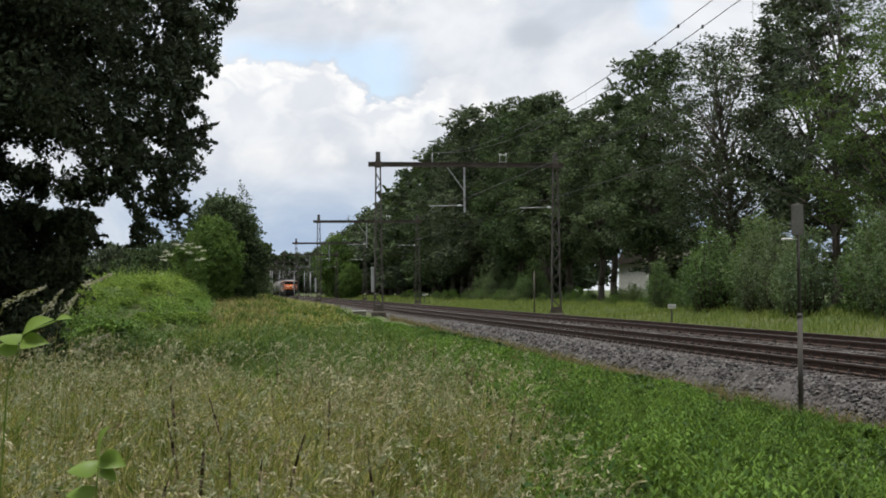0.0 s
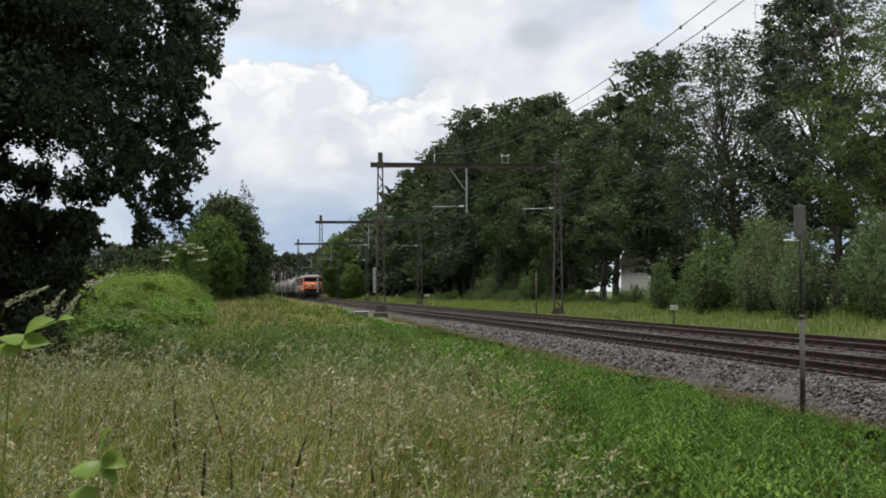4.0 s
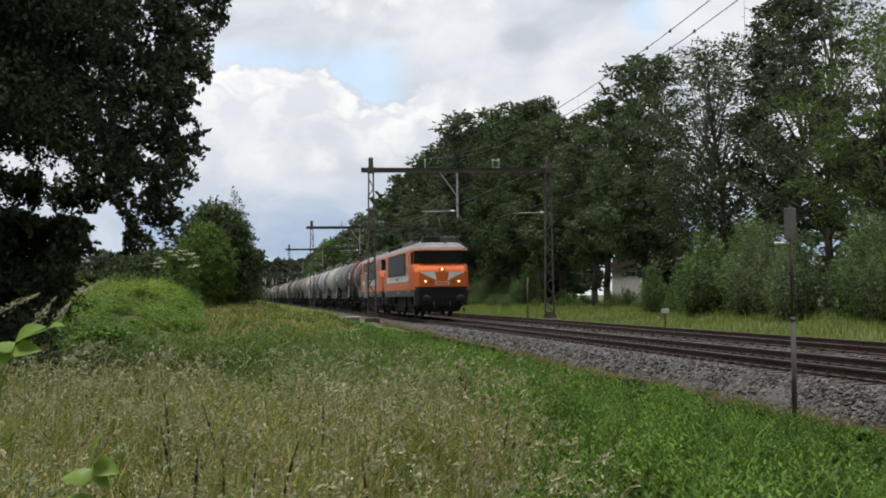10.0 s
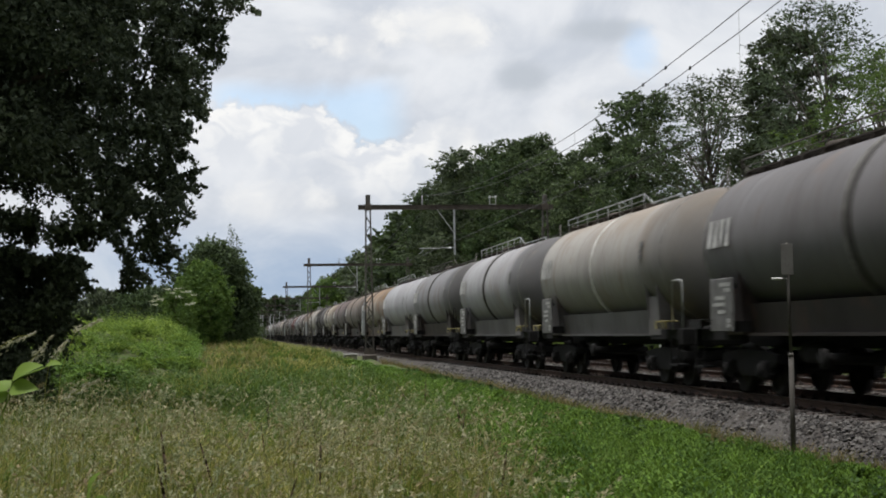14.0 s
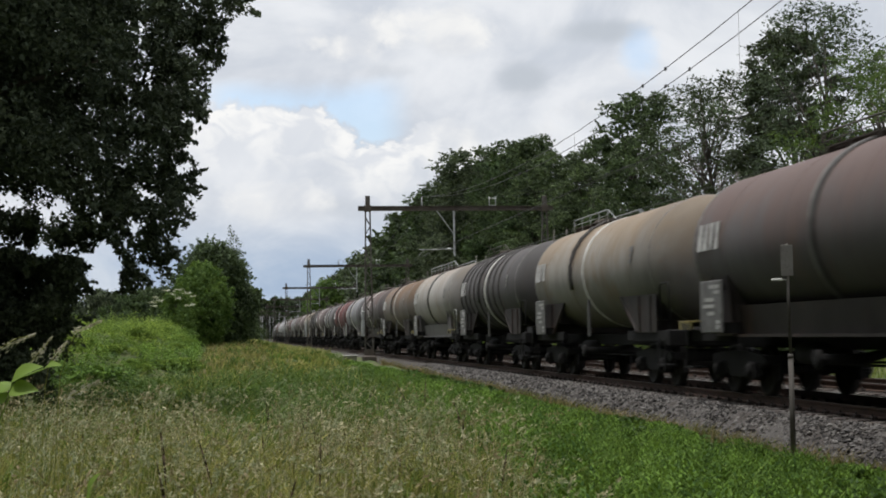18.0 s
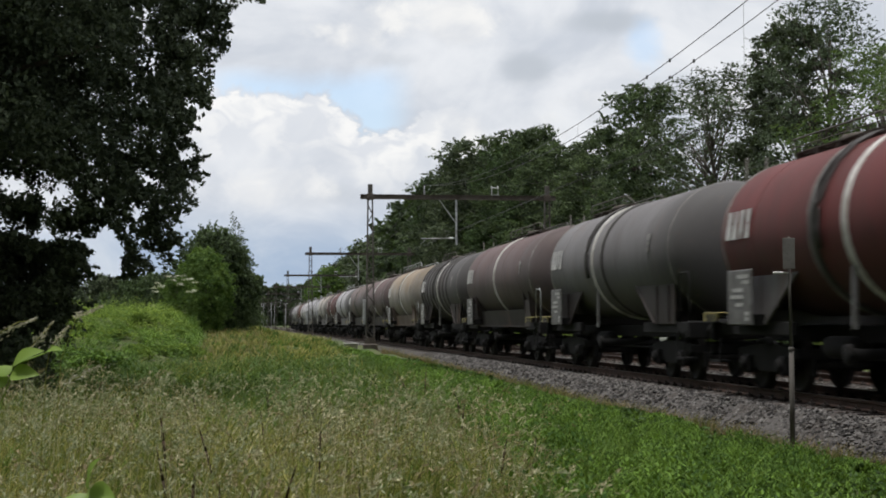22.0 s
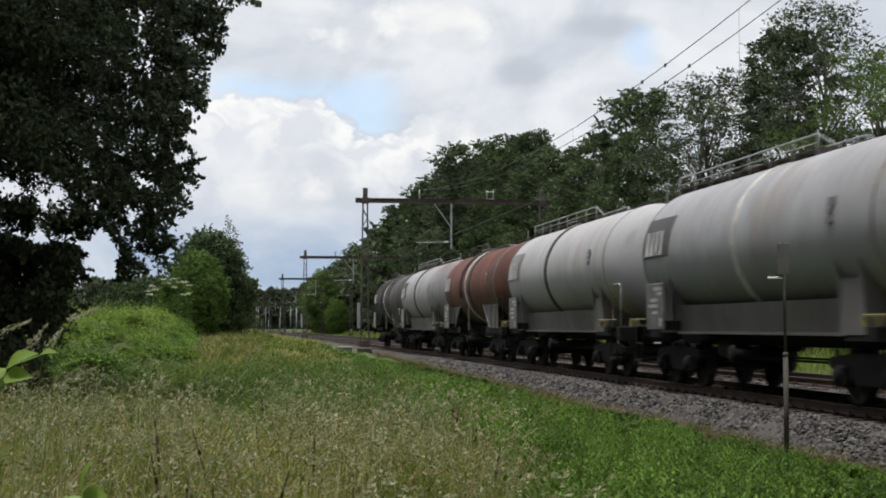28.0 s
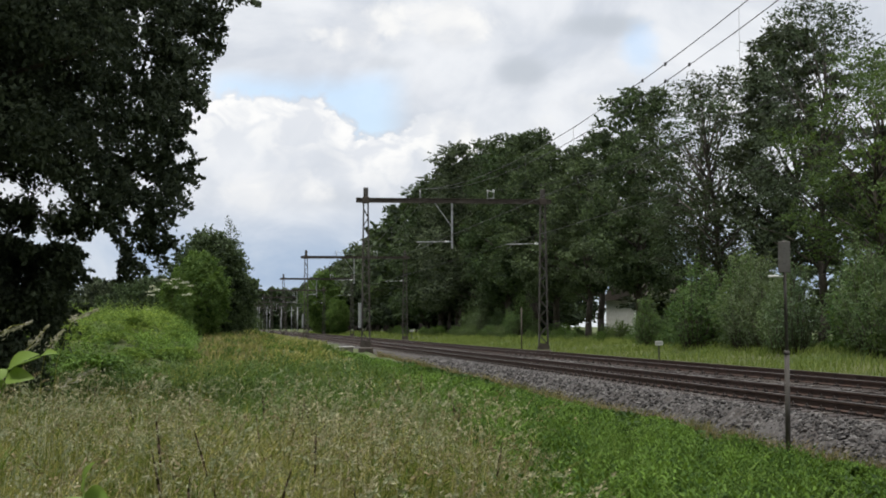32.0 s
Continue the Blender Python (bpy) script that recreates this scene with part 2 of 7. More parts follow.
M = {
    "soil": surface("soil", (0.055, 0.085, 0.022), 0.95, second=(0.10, 0.10, 0.04), scale=0.35, fine=9.0, bump=0.6, depth=0.06, third=(0.06, 0.08, 0.02)),
    "ballast": surface("ballast", (0.085, 0.078, 0.072), 0.95, second=(0.055, 0.046, 0.04), scale=1.3, fine=16.0, bump=1.0, depth=0.05, third=(0.035, 0.032, 0.03)),
    "stone": surface("stone", (0.115, 0.108, 0.103), 0.9, second=(0.055, 0.048, 0.043), scale=9, fine=60, vary=0.7, island=True, bump=0.4),
    "rail": surface("rail", (0.070, 0.040, 0.028), 0.8, 0.1, second=(0.045, 0.026, 0.019), scale=3, fine=50),
    "rail_head": surface("rail_head", (0.14, 0.12, 0.11), 0.42, 0.8, second=(0.10, 0.075, 0.06), scale=2, fine=60, bump=0.05),
    "sleeper": surface("sleeper", (0.10, 0.085, 0.075), 0.9, second=(0.065, 0.05, 0.042), scale=4, fine=40, vary=0.25),
    "clip": surface("clip", (0.05, 0.04, 0.035), 0.8, 0.4, scale=8),
    "steel_grey": surface("steel_grey", (0.10, 0.092, 0.082), 0.75, 0.15, second=(0.065, 0.055, 0.046), scale=1.5, fine=30),
    "steel_dark": surface("steel_dark", (0.10, 0.085, 0.07), 0.75, 0.2, second=(0.07, 0.055, 0.045), scale=2, fine=30),
    "sign_grey": surface("sign_grey", (0.145, 0.138, 0.125), 0.8, second=(0.105, 0.098, 0.085), scale=3, fine=30),
    "galvanised": surface("galvanised", (0.38, 0.39, 0.39), 0.5, 0.5, second=(0.28, 0.28, 0.27), scale=4, fine=50),
    "concrete": surface("concrete", (0.19, 0.178, 0.16), 0.9, second=(0.19, 0.17, 0.14), scale=2, fine=40),
    "pale_concrete": surface("pale_concrete", (0.46, 0.45, 0.42), 0.9, second=(0.34, 0.33, 0.30), scale=2, fine=40),
    "white_paint": surface("white_paint", (0.72, 0.72, 0.69), 0.6, second=(0.55, 0.54, 0.5), scale=4, fine=30),
    "porcelain": surface("porcelain", (0.72, 0.74, 0.73), 0.3, second=(0.6, 0.6, 0.58), scale=6),
    "copper": surface("copper", (0.06, 0.06, 0.055), 0.5, 0.6, scale=5, bump=0),
    "bark": surface("bark", (0.085, 0.07, 0.055), 0.95, second=(0.05, 0.042, 0.033), scale=4, fine=18, bump=0.8, depth=0.03, stretch=(1, 1, 0.3)),
    "leaf_wood": leafy("leaf_wood", (0.019, 0.029, 0.016), (0.098, 0.134, 0.064), 0.30, patch=0.35, patch_scale=0.5, vary=0.3, glow=0.2),
    "leaf_fresh": leafy("leaf_fresh", (0.030, 0.064, 0.016), (0.115, 0.185, 0.050), 0.36, patch=0.3, patch_scale=0.5, vary=0.15),
    "leaf_oak": leafy("leaf_oak", (0.040, 0.052, 0.034), (0.085, 0.105, 0.060), 0.14, rough=0.85, patch=0.3, patch_scale=0.5, glow=0.1),
    "leaf_silver": leafy("leaf_silver", (0.045, 0.082, 0.032), (0.150, 0.210, 0.088), 0.3, patch=0.3, patch_scale=0.8, vary=0.2),
    "leaf_nettle": leafy("leaf_nettle", (0.026, 0.066, 0.010), (0.150, 0.255, 0.042), 0.22, patch=0.55, patch_scale=1.1),
    # brighter leaf green with the sunlight on it put into the colour
    "leaf_sunlit_tone": leafy("leaf_sunlit_tone", (0.034, 0.075, 0.019), (0.155, 0.235, 0.066), 0.38, patch=0.3, patch_scale=0.9),
    "blade_tawny": leafy("blade_tawny", (0.12, 0.105, 0.042), (0.29, 0.235, 0.115), 0.3, patch=0.4, patch_scale=0.5),
    "blade_rust": leafy("blade_rust", (0.10, 0.085, 0.035), (0.25, 0.18, 0.095), 0.3, patch=0.4, patch_scale=0.9),
    "leaf_mound": leafy("leaf_mound", (0.065, 0.120, 0.020), (0.27, 0.36, 0.068), 0.34, patch=0.5, patch_scale=0.45),
    "leaf_near": leafy("leaf_near", (0.14, 0.23, 0.045), (0.25, 0.35, 0.08), 0.4, rough=0.4),
    "blade": leafy("blade", (0.046, 0.072, 0.013), (0.31, 0.31, 0.078), 0.3, patch=0.5, patch_scale=0.7),
    "blade_dark": leafy("blade_dark", (0.03, 0.062, 0.014), (0.125, 0.19, 0.047), 0.3, patch=0.3, patch_scale=0.9),
    "blade_lush": leafy("blade_lush", (0.05, 0.10, 0.016), (0.20, 0.29, 0.06), 0.3, patch=0.4, patch_scale=0.9),
    # near-black green: the shade in the nettles' hollows is put into this colour
    "leaf_hollow_shade": leafy("leaf_hollow_shade", (0.018, 0.040, 0.010), (0.070, 0.120, 0.028), 0.15, patch=0.3, patch_scale=0.9),
    "leaf_weed": leafy("leaf_weed", (0.026, 0.054, 0.014), (0.110, 0.170, 0.050), 0.25, patch=0.5, patch_scale=0.9),
    "dock": surface("dock", (0.085, 0.055, 0.035), 0.9, second=(0.05, 0.04, 0.022), scale=20, fine=80),
    "blossom": leafy("blossom", (0.45, 0.44, 0.34), (0.70, 0.68, 0.56), 0.4, rough=0.8),
    "straw_grey": leafy("straw_grey", (0.38, 0.34, 0.28), (0.62, 0.57, 0.48), 0.4, rough=0.8),
    "straw_green": leafy("straw_green", (0.17, 0.19, 0.10), (0.42, 0.42, 0.27), 0.3, rough=0.8),
    "straw_brown": leafy("straw_brown", (0.16, 0.12, 0.07), (0.36, 0.28, 0.17), 0.3, rough=0.8),
    "blade_olive": leafy("blade_olive", (0.068, 0.076, 0.020), (0.37, 0.335, 0.105), 0.3, patch=0.3, patch_scale=0.9),
    "straw": leafy("straw", (0.20, 0.175, 0.10), (0.62, 0.565, 0.37), 0.3, rough=0.8),
    "blade_dry": leafy("blade_dry", (0.14, 0.118, 0.038), (0.50, 0.43, 0.155), 0.3, patch=0.3, patch_scale=0.4),
    # pale blades that carry the sunlight of the far strip in their colour
    "blade_sunlit_tone": leafy("blade_sunlit_tone", (0.16, 0.16, 0.05), (0.40, 0.37, 0.15), 0.35, patch=0.3, patch_scale=0.2),
    "blade_verge": leafy("blade_verge", (0.11, 0.155, 0.034), (0.26, 0.30, 0.085), 0.35, patch=0.3, patch_scale=0.3),
}

# ---- mesh building ----
class Shape:
    """Gathers verts and faces of one mesh."""

    def __init__(self):
        self.v, self.f, self.smooth = [], [], []

    def add(self, verts, faces, smooth=False, m=None):
        k = len(self.v)
        self.v.extend([m @ Vector(p) for p in verts] if m else verts)
        self.f.extend([tuple(i + k for i in f) for f in faces])
        self.smooth.extend([smooth] * len(faces))
        return self

    def box(self, x0, x1, y0, y1, z0, z1, c=0.0, m=None):
        """A box, with its edges cut by c."""
        if c <= 0:
            v = [(x, y, z) for x in (x0, x1) for y in (y0, y1) for z in (z0, z1)]
            f = [(0, 1, 3, 2), (4, 6, 7, 5), (0, 4, 5, 1), (2, 3, 7, 6), (0, 2, 6, 4), (1, 5, 7, 3)]
            return self.add(v, f, False, m)
        c = min(c, (x1 - x0) * 0.45, (y1 - y0) * 0.45, (z1 - z0) * 0.45)
        ring = lambda a: [(x0 + a, y0 + c), (x0 + c, y0 + a), (x1 - c, y0 + a), (x1 - a, y0 + c), (x1 - a, y1 - c), (x1 - c, y1 - a), (x0 + c, y1 - a), (x0 + a, y1 - c)]
        v = [(*p, z0) for p in ring(c)] + [(*p, z0 + c) for p in ring(0)] + [(*p, z1 - c) for p in ring(0)] + [(*p, z1) for p in ring(c)]
        f = [tuple(range(7, -1, -1)), tuple(range(24, 32))]
        for r in range(3):
            for i in range(8):
                j = (i + 1) % 8
                f.append((r * 8 + i, r * 8 + j, r * 8 + 8 + j, r * 8 + 8 + i))
        return self.add(v, f, False, m)

    def lathe(self, profile, n=24, m=None, smooth=True, caps=True, arc=None):
        """Turns (radius, along) pairs about the z axis."""
        a0, a1 = arc or (0, 2 * math.pi)
        k = n if arc is None else n + 1
        v, f = [], []
        for r, z in profile:
            for i in range(k):
                a = a0 + (a1 - a0) * i / n
                v.append((r * math.cos(a), r * math.sin(a), z))
        for s in range(len(profile) - 1):
            for i in range(n):
                j = (i + 1) % k
                f.append((s * k + i, s * k + j, (s + 1) * k + j, (s + 1) * k + i))
        if caps and arc is None:
            f.append(tuple(range(k - 1, -1, -1)))
            f.append(tuple(range((len(profile) - 1) * k, len(profile) * k)))
        return self.add(v, f, smooth, m)

    def rod(self, a, b, r, n=8, r2=None):
        a, b = Vector(a), Vector(b)
        m = Matrix.Translation(a) @ (b - a).to_track_quat("Z", "Y").to_matrix().to_4x4()
        return self.lathe([(r, 0), (r if r2 is None else r2, (b - a).length)], n, m)

    def bar(self, a, b, w, h, c=0.0):
        """A bar of w x h from a to b; h is its height where it lies level."""
        a, b = Vector(a), Vector(b)
        d = (b - a)
        up = Vector((0, 0, 1)) if abs(d.normalized().z) < 0.95 else Vector((0, 1, 0))
        z = d.normalized()
        x = up.cross(z).normalized()
        y = z.cross(x)
        m = Matrix((x, y, z)).transposed().to_4x4()
        m.translation = a
        return self.box(-w / 2, w / 2, -h / 2, h / 2, 0, d.length, c, m)

    def prism(self, outline, axis, lo, hi, m=None):
        """Extrudes an outline of (a, b) along an axis: x: (y, z), y: (x, z), z: (x, y)."""
        put = {"x": lambda p, d: (d, p[0], p[1]), "y": lambda p, d: (p[0], d, p[1]), "z": lambda p, d: (p[0], p[1], d)}[axis]
        n = len(outline)
        v = [put(p, lo) for p in outline] + [put(p, hi) for p in outline]
        f = [tuple(range(n - 1, -1, -1)), tuple(range(n, 2 * n))] + [(i, (i + 1) % n, n + (i + 1) % n, n + i) for i in range(n)]
        return self.add(v, f, False, m)

    def tube(self, points, r, n=6):
        # one bent tube
        pts = [Vector(p) for p in points]
        v, f = [], []
        for i, p in enumerate(pts):
            d = (pts[min(i + 1, len(pts) - 1)] - pts[max(i - 1, 0)]).normalized()
            x = d.cross(Vector((0.13, 0.21, 0.97)) if abs(d.z) < 0.9 else Vector((1, 0.1, 0))).normalized()
            y = d.cross(x)
            v += [p + (x * math.cos(6.28319 * k / n) + y * math.sin(6.28319 * k / n)) * r for k in range(n)]
        for i in range(len(pts) - 1):
            for k in range(n):
                j = (k + 1) % n
                f.append((i * n + k, i * n + j, (i + 1) * n + j, (i + 1) * n + k))
        f += [tuple(range(n - 1, -1, -1)), tuple(range((len(pts) - 1) * n, len(pts) * n))]
        return self.add(v, f, True)

    def mesh(self, name, material):
        me = bpy.data.meshes.new(name)
        me.from_pydata([tuple(p) for p in self.v], [], self.f)
        me.polygons.foreach_set("use_smooth", self.smooth)
        me.materials.append(material)
        me.update()
        bm = bmesh.new()
        bm.from_mesh(me)
        bmesh.ops.recalc_face_normals(bm, faces=bm.faces)
        bm.to_mesh(me)
        bm.free()
        return me


def raw(name, verts, faces, material, smooth=False):
    """A large mesh straight from arrays."""
    me = bpy.data.meshes.new(name)
    me.from_pydata(verts, [], faces)
    if smooth:
        me.polygons.foreach_set("use_smooth", [True] * len(me.polygons))
    me.materials.append(material)
    me.update()
    return me


def cards(name, verts, per, faces, material, smooth=False):
    """A large mesh of alike pieces: an array of n x per verts, and the faces (all of one size) of one piece."""
    n, k = len(verts) // per, len(faces[0])
    f = np.array(faces, dtype=np.int32)
    idx = (f[None] + (np.arange(n, dtype=np.int32) * per)[:, None, None]).reshape(-1)
    me = bpy.data.meshes.new(name)
    me.vertices.add(len(verts))
    me.vertices.foreach_set("co", np.asarray(verts, dtype=np.float32).reshape(-1))
    me.loops.add(len(idx))
    me.loops.foreach_set("vertex_index", idx)
    me.polygons.add(len(idx) // k)
    me.polygons.foreach_set("loop_start", np.arange(0, len(idx), k, dtype=np.int32))
    me.polygons.foreach_set("use_smooth", np.full(len(idx) // k, smooth))
    me.materials.append(material)
    me.update(calc_edges=True)
    me.validate()
    return me


def part(name, shape, material, parent, label="", at=None):
    me = shape if isinstance(shape, bpy.types.Mesh) else shape.mesh(name, material)
    ob = new(name, me)
    ob.parent = parent
    if at is not None:
        ob.matrix_basis = at
    if label:
        ob["label"] = label
    return ob


def thing(name, label, category, m=None, group="", kind=""):
    ob = new(name)
    ob.empty_display_size = 0.2
    if m is not None:
        ob.matrix_basis = m
    return tagged(ob, label, category, group, kind)


def step(x, a, b):
    t = np.clip((x - a) / (b - a), 0, 1)
    return t * t * (3 - 2 * t)

# ---- the ground, the ballast and the two tracks ----
NEAR, FAR = 10.396, 14.495          # the tracks' middles
SPAN = 68.0                         # from portal to portal
PORTAL = 82.11


def ground_z(x, y):
    x, y = np.asarray(x, float), np.asarray(y, float)
    left = -0.62 + 0.52 * step(y, 18, 110) + 0.05 * np.sin(x * 0.9 + y * 0.31) + 0.04 * np.sin(y * 0.7 - x * 0.5)
    mound = 1.62 * (1 - step(x, -3.7, -1.2)) * step(x, -14, -9.5) * step(y + 1.6 * np.sin(x * 0.8), 46, 63) * (1 - 0.8 * step(y, 70, 92))
    left = left + 0.78 * step(y, 45, 108) * (1 - step(x, 1.2, 4.6))
    left = left + 0.30 * (1 - step(x, 1.2, 5.6)) * (1 - step(y, 26, 60))
    right = -0.62 + 0.75 * step(x, 17.4, 25) + 0.05 * np.sin(y * 0.4 + x)
    z = np.where(x < 12, left + mound, right)
    bed = step(x, 7.4, 8.3) * (1 - step(x, 16.9, 17.8))
    far = step(np.hypot(x, y - 100), 300, 900)
    return (z * (1 - bed) + bed * -0.75) * (1 - far) + far * np.where(bed > 0.5, -0.75, -0.3)


def make_ground():
    xs = np.concatenate([np.linspace(-2800, -120, 16), np.linspace(-100, -26, 20), np.arange(-25, 40, 0.6), np.linspace(41, 100, 24), np.linspace(130, 2800, 16)])
    ys = np.concatenate([np.linspace(-2600, -90, 18), np.linspace(-80, -6, 20), np.arange(-5, 130, 1.0), np.linspace(132, 420, 70), np.linspace(450, 3000, 26)])
    gx, gy = np.meshgrid(xs, ys)
    v = np.stack([gx, gy, ground_z(gx, gy)], -1).reshape(-1, 3)
    w, h = len(xs), len(ys)
    i = (np.arange(h - 1)[:, None] * w + np.arange(w - 1)[None]).reshape(-1)
    f = np.stack([i, i + 1, i + w + 1, i + w], 1)
    ob = new("ground", raw("ground", v.tolist(), f.tolist(), M["soil"], True))
    tagged(ob, "grassy earth on both sides of the railway embankment", "ground", kind="structure")


def make_ballast():
    rng = np.random.default_rng(3)
    prof = [(7.9, -0.85), (8.35, -0.50), (8.80, -0.27), (9.02, -0.215), (9.6, -0.235), (11.2, -0.235), (11.9, -0.21), (13.0, -0.21), (13.7, -0.235),
            (15.3, -0.235), (15.9, -0.215), (16.15, -0.27), (16.6, -0.50), (17.1, -0.85)]
    ys = np.concatenate([np.linspace(-650, 0, 40), np.arange(2, 110, 0.5), np.linspace(112, 960, 80)])
    v, f, k = [], [], len(prof)
    for y in ys:
        for i, (x, z) in enumerate(prof):
            e = 0.025 if 0 < i < k - 1 else 0
            v.append((x + rng.normal(0, e), y, z + rng.normal(0, e * 0.6)))
    for r in range(len(ys) - 1):
        for i in range(k - 1):
            f.append((r * k + i, r * k + i + 1, (r + 1) * k + i + 1, (r + 1) * k + i))
    ob = new("ballast_bed", raw("ballast_bed", v, f, M["ballast"]))
    tagged(ob, "grey crushed stone ballast bed under two tracks", "ballast", kind="structure")
    # loose stones on the shoulder beside the camera and between the rails
    n = 24000
    y = 9 + (rng.random(n) ** 1.5) * 60
    x = np.where(rng.random(n) < 0.75, rng.uniform(8.1, 9.6, n), rng.uniform(9.6, 16.4, n))
    px, pz = np.array(prof).T
    z = np.interp(x, px, pz)
    size = rng.uniform(0.018, 0.042, n) * (1 + y / 80)
    corner = np.array([(1, 0, 0), (0, 1, 0), (-1, 0, 0), (0, -1, 0), (0, 0, 0.75), (0, 0, -0.75)], float)
    v = corner[None] * rng.uniform(0.65, 1.35, (n, 6, 1))
    a = rng.uniform(0, 6.28, n)
    c, s = np.cos(a)[:, None], np.sin(a)[:, None]
    t = rng.uniform(-0.6, 0.6, n)[:, None]
    vx, vy, vz = v[..., 0] * c - v[..., 1] * s, v[..., 0] * s + v[..., 1] * c, v[..., 2]
    v = np.stack([vx, vy * np.cos(t) - vz * np.sin(t), vy * np.sin(t) + vz * np.cos(t)], -1) * size[:, None, None]
    v += np.stack([x, y, z + size * 0.35], -1)[:, None]
    faces = [(0, 1, 4), (1, 2, 4), (2, 3, 4), (3, 0, 4), (1, 0, 5), (2, 1, 5), (3, 2, 5), (0, 3, 5)]
    ob = new("ballast_stones", cards("ballast_stones", v.reshape(-1, 3), 6, faces, M["stone"]))
    tagged(ob, "loose broken grey ballast stones on the track shoulder", "gravel", kind="stuff")


def make_track(middle, near):
    t = thing("railway_track", "railway track with brown rusty rails on dark sleepers in ballast", "track", pose(middle, 0, 0), "tracks", "structure")
    for s in (-1, 1):
        x = s * 0.7535
        web = Shape().prism([(x - 0.075, -0.16), (x + 0.075, -0.16), (x + 0.075, -0.148), (x + 0.012, -0.13), (x + 0.010, -0.05), (x + 0.034, -0.038),
                             (x + 0.034, -0.006), (x - 0.034, -0.006), (x - 0.034, -0.038), (x - 0.010, -0.05), (x - 0.012, -0.13), (x - 0.075, -0.148)], "y", -650, 960)
        rail = part("rail", web, M["rail"], t)
        head = Shape().prism([(x - 0.034, -0.010), (x + 0.034, -0.010), (x + 0.034, -0.004), (x + 0.024, 0.0), (x - 0.024, 0.0), (x - 0.034, -0.004)], "y", -650, 960)
        part("rail_head", head, M["rail_head"], rail, "worn steel running surface")
    sl = Shape().prism([(-1.3, -0.36), (1.3, -0.36), (1.28, -0.19), (1.15, -0.175), (0.35, -0.175), (0.25, -0.205), (-0.25, -0.205), (-0.35, -0.175), (-1.15, -0.175), (-1.28, -0.19)], "y", -0.13, 0.13)
    clips = Shape()
    for x in (-0.7535, 0.7535):
        for s in (-1, 1):
            clips.box(x + s * 0.11 - 0.05, x + s * 0.11 + 0.05, -0.07, 0.07, -0.18, -0.125, 0.015)
            clips.rod((x + s * 0.12, 0, -0.14), (x + s * 0.12, 0, -0.085), 0.018, 6)
    sm, cm = sl.mesh("sleeper", M["sleeper"]), clips.mesh("rail_clips", M["clip"])
    count = 130 if near else 100
    for i in range(count):
        s = part("sleeper", sm, None, t, at=pose(0, 14 + i * 0.6, 0))
        if near or i % 2 == 0:
            part("rail_clips", cm, None, s)
    rest = Shape()
    ys = [14 - 0.6 * (i + 1) for i in range(130)] + [14 + (count + i) * 0.6 for i in range(420)]
    for y in ys:
        rest.box(-1.28, 1.28, y - 0.13, y + 0.13, -0.36, -0.18)
    tagged(part("far_sleepers", rest, M["sleeper"], t), kind="stuff")


make_ground()
make_ballast()
make_track(NEAR, True)
make_track(FAR, False)

# ---- the overhead line: portals, arms and wires ----
LEFT_MAST, RIGHT_MAST = 7.373, 17.518


def lattice_mast(t, x, base, top, width_low, width_high):
    """Two channels joined by zigzag bars, tapering upwards."""
    mast = Shape()
    for s in (-1, 1):
        mast.bar((x + s * width_low / 2, 0, base), (x + s * width_high / 2, 0, top), 0.075, 0.16)
        mast.bar((x + s * (width_low / 2 + 0.03), 0.05, base), (x + s * (width_high / 2 + 0.03), 0.05, top), 0.012, 0.10)
    m = part("mast", mast, M["steel_grey"], t)
    n = 15
    for i in range(n):
        lace = Shape()
        z0, z1 = base + 0.3 + (top - base - 0.9) * i / n, base + 0.3 + (top - base - 0.9) * (i + 1) / n
        w0, w1 = [(width_low + (width_high - width_low) * (z - base) / (top - base)) / 2 for z in (z0, z1)]
        s = 1 if i % 2 else -1
        for d in (-0.07, 0.07):
            lace.bar((x - s * w0, d, z0), (x + s * w1, d, z1), 0.012, 0.05)
        part("lacing_bar", lace, M["steel_grey"], m)
    gusset = Shape()
    gusset.prism([(x - width_low / 2 - 0.1, base), (x + width_low / 2 + 0.1, base), (x + width_low / 2 + 0.02, base + 0.34), (x - width_low / 2 - 0.02, base + 0.34)], "y", -0.10, -0.085)
    gusset.prism([(x - width_low / 2 - 0.1, base), (x + width_low / 2 + 0.1, base), (x + width_low / 2 + 0.02, base + 0.34), (x - width_low / 2 - 0.02, base + 0.34)], "y", 0.085, 0.10)
    part("gusset", gusset, M["steel_dark"], m)
    foot = Shape().box(x - 0.40, x + 0.40, -0.34, 0.34, base - 0.9, base - 0.02, 0.05)
    part("foundation", foot, M["steel_dark"], t, "dark stained concrete foot")


def insulated_frame(t, x, z):
    """The small square frame on the beam that bears the carrying wire, with its insulators."""
    f = Shape()
    for s in (-1, 1):
        f.bar((x + s * 0.18, 0, z), (x + s * 0.18, 0, z + 0.36), 0.04, 0.05)
    f.bar((x - 0.2, 0, z + 0.02), (x + 0.2, 0, z + 0.02), 0.05, 0.05)
    o = part("wire_frame", f, M["galvanised"], t)
    i = Shape()
    for s in (-1, 1):
        i.lathe([(0.03, 0), (0.06, 0.02), (0.03, 0.05), (0.06, 0.07), (0.03, 0.10), (0.06, 0.12), (0.03, 0.16)], 10, pose(x + s * 0.18, 0, z + 0.36))
    i.rod((x - 0.2, 0, z + 0.44), (x + 0.2, 0, z + 0.44), 0.025, 6)
    part("insulator", i, M["porcelain"], o)


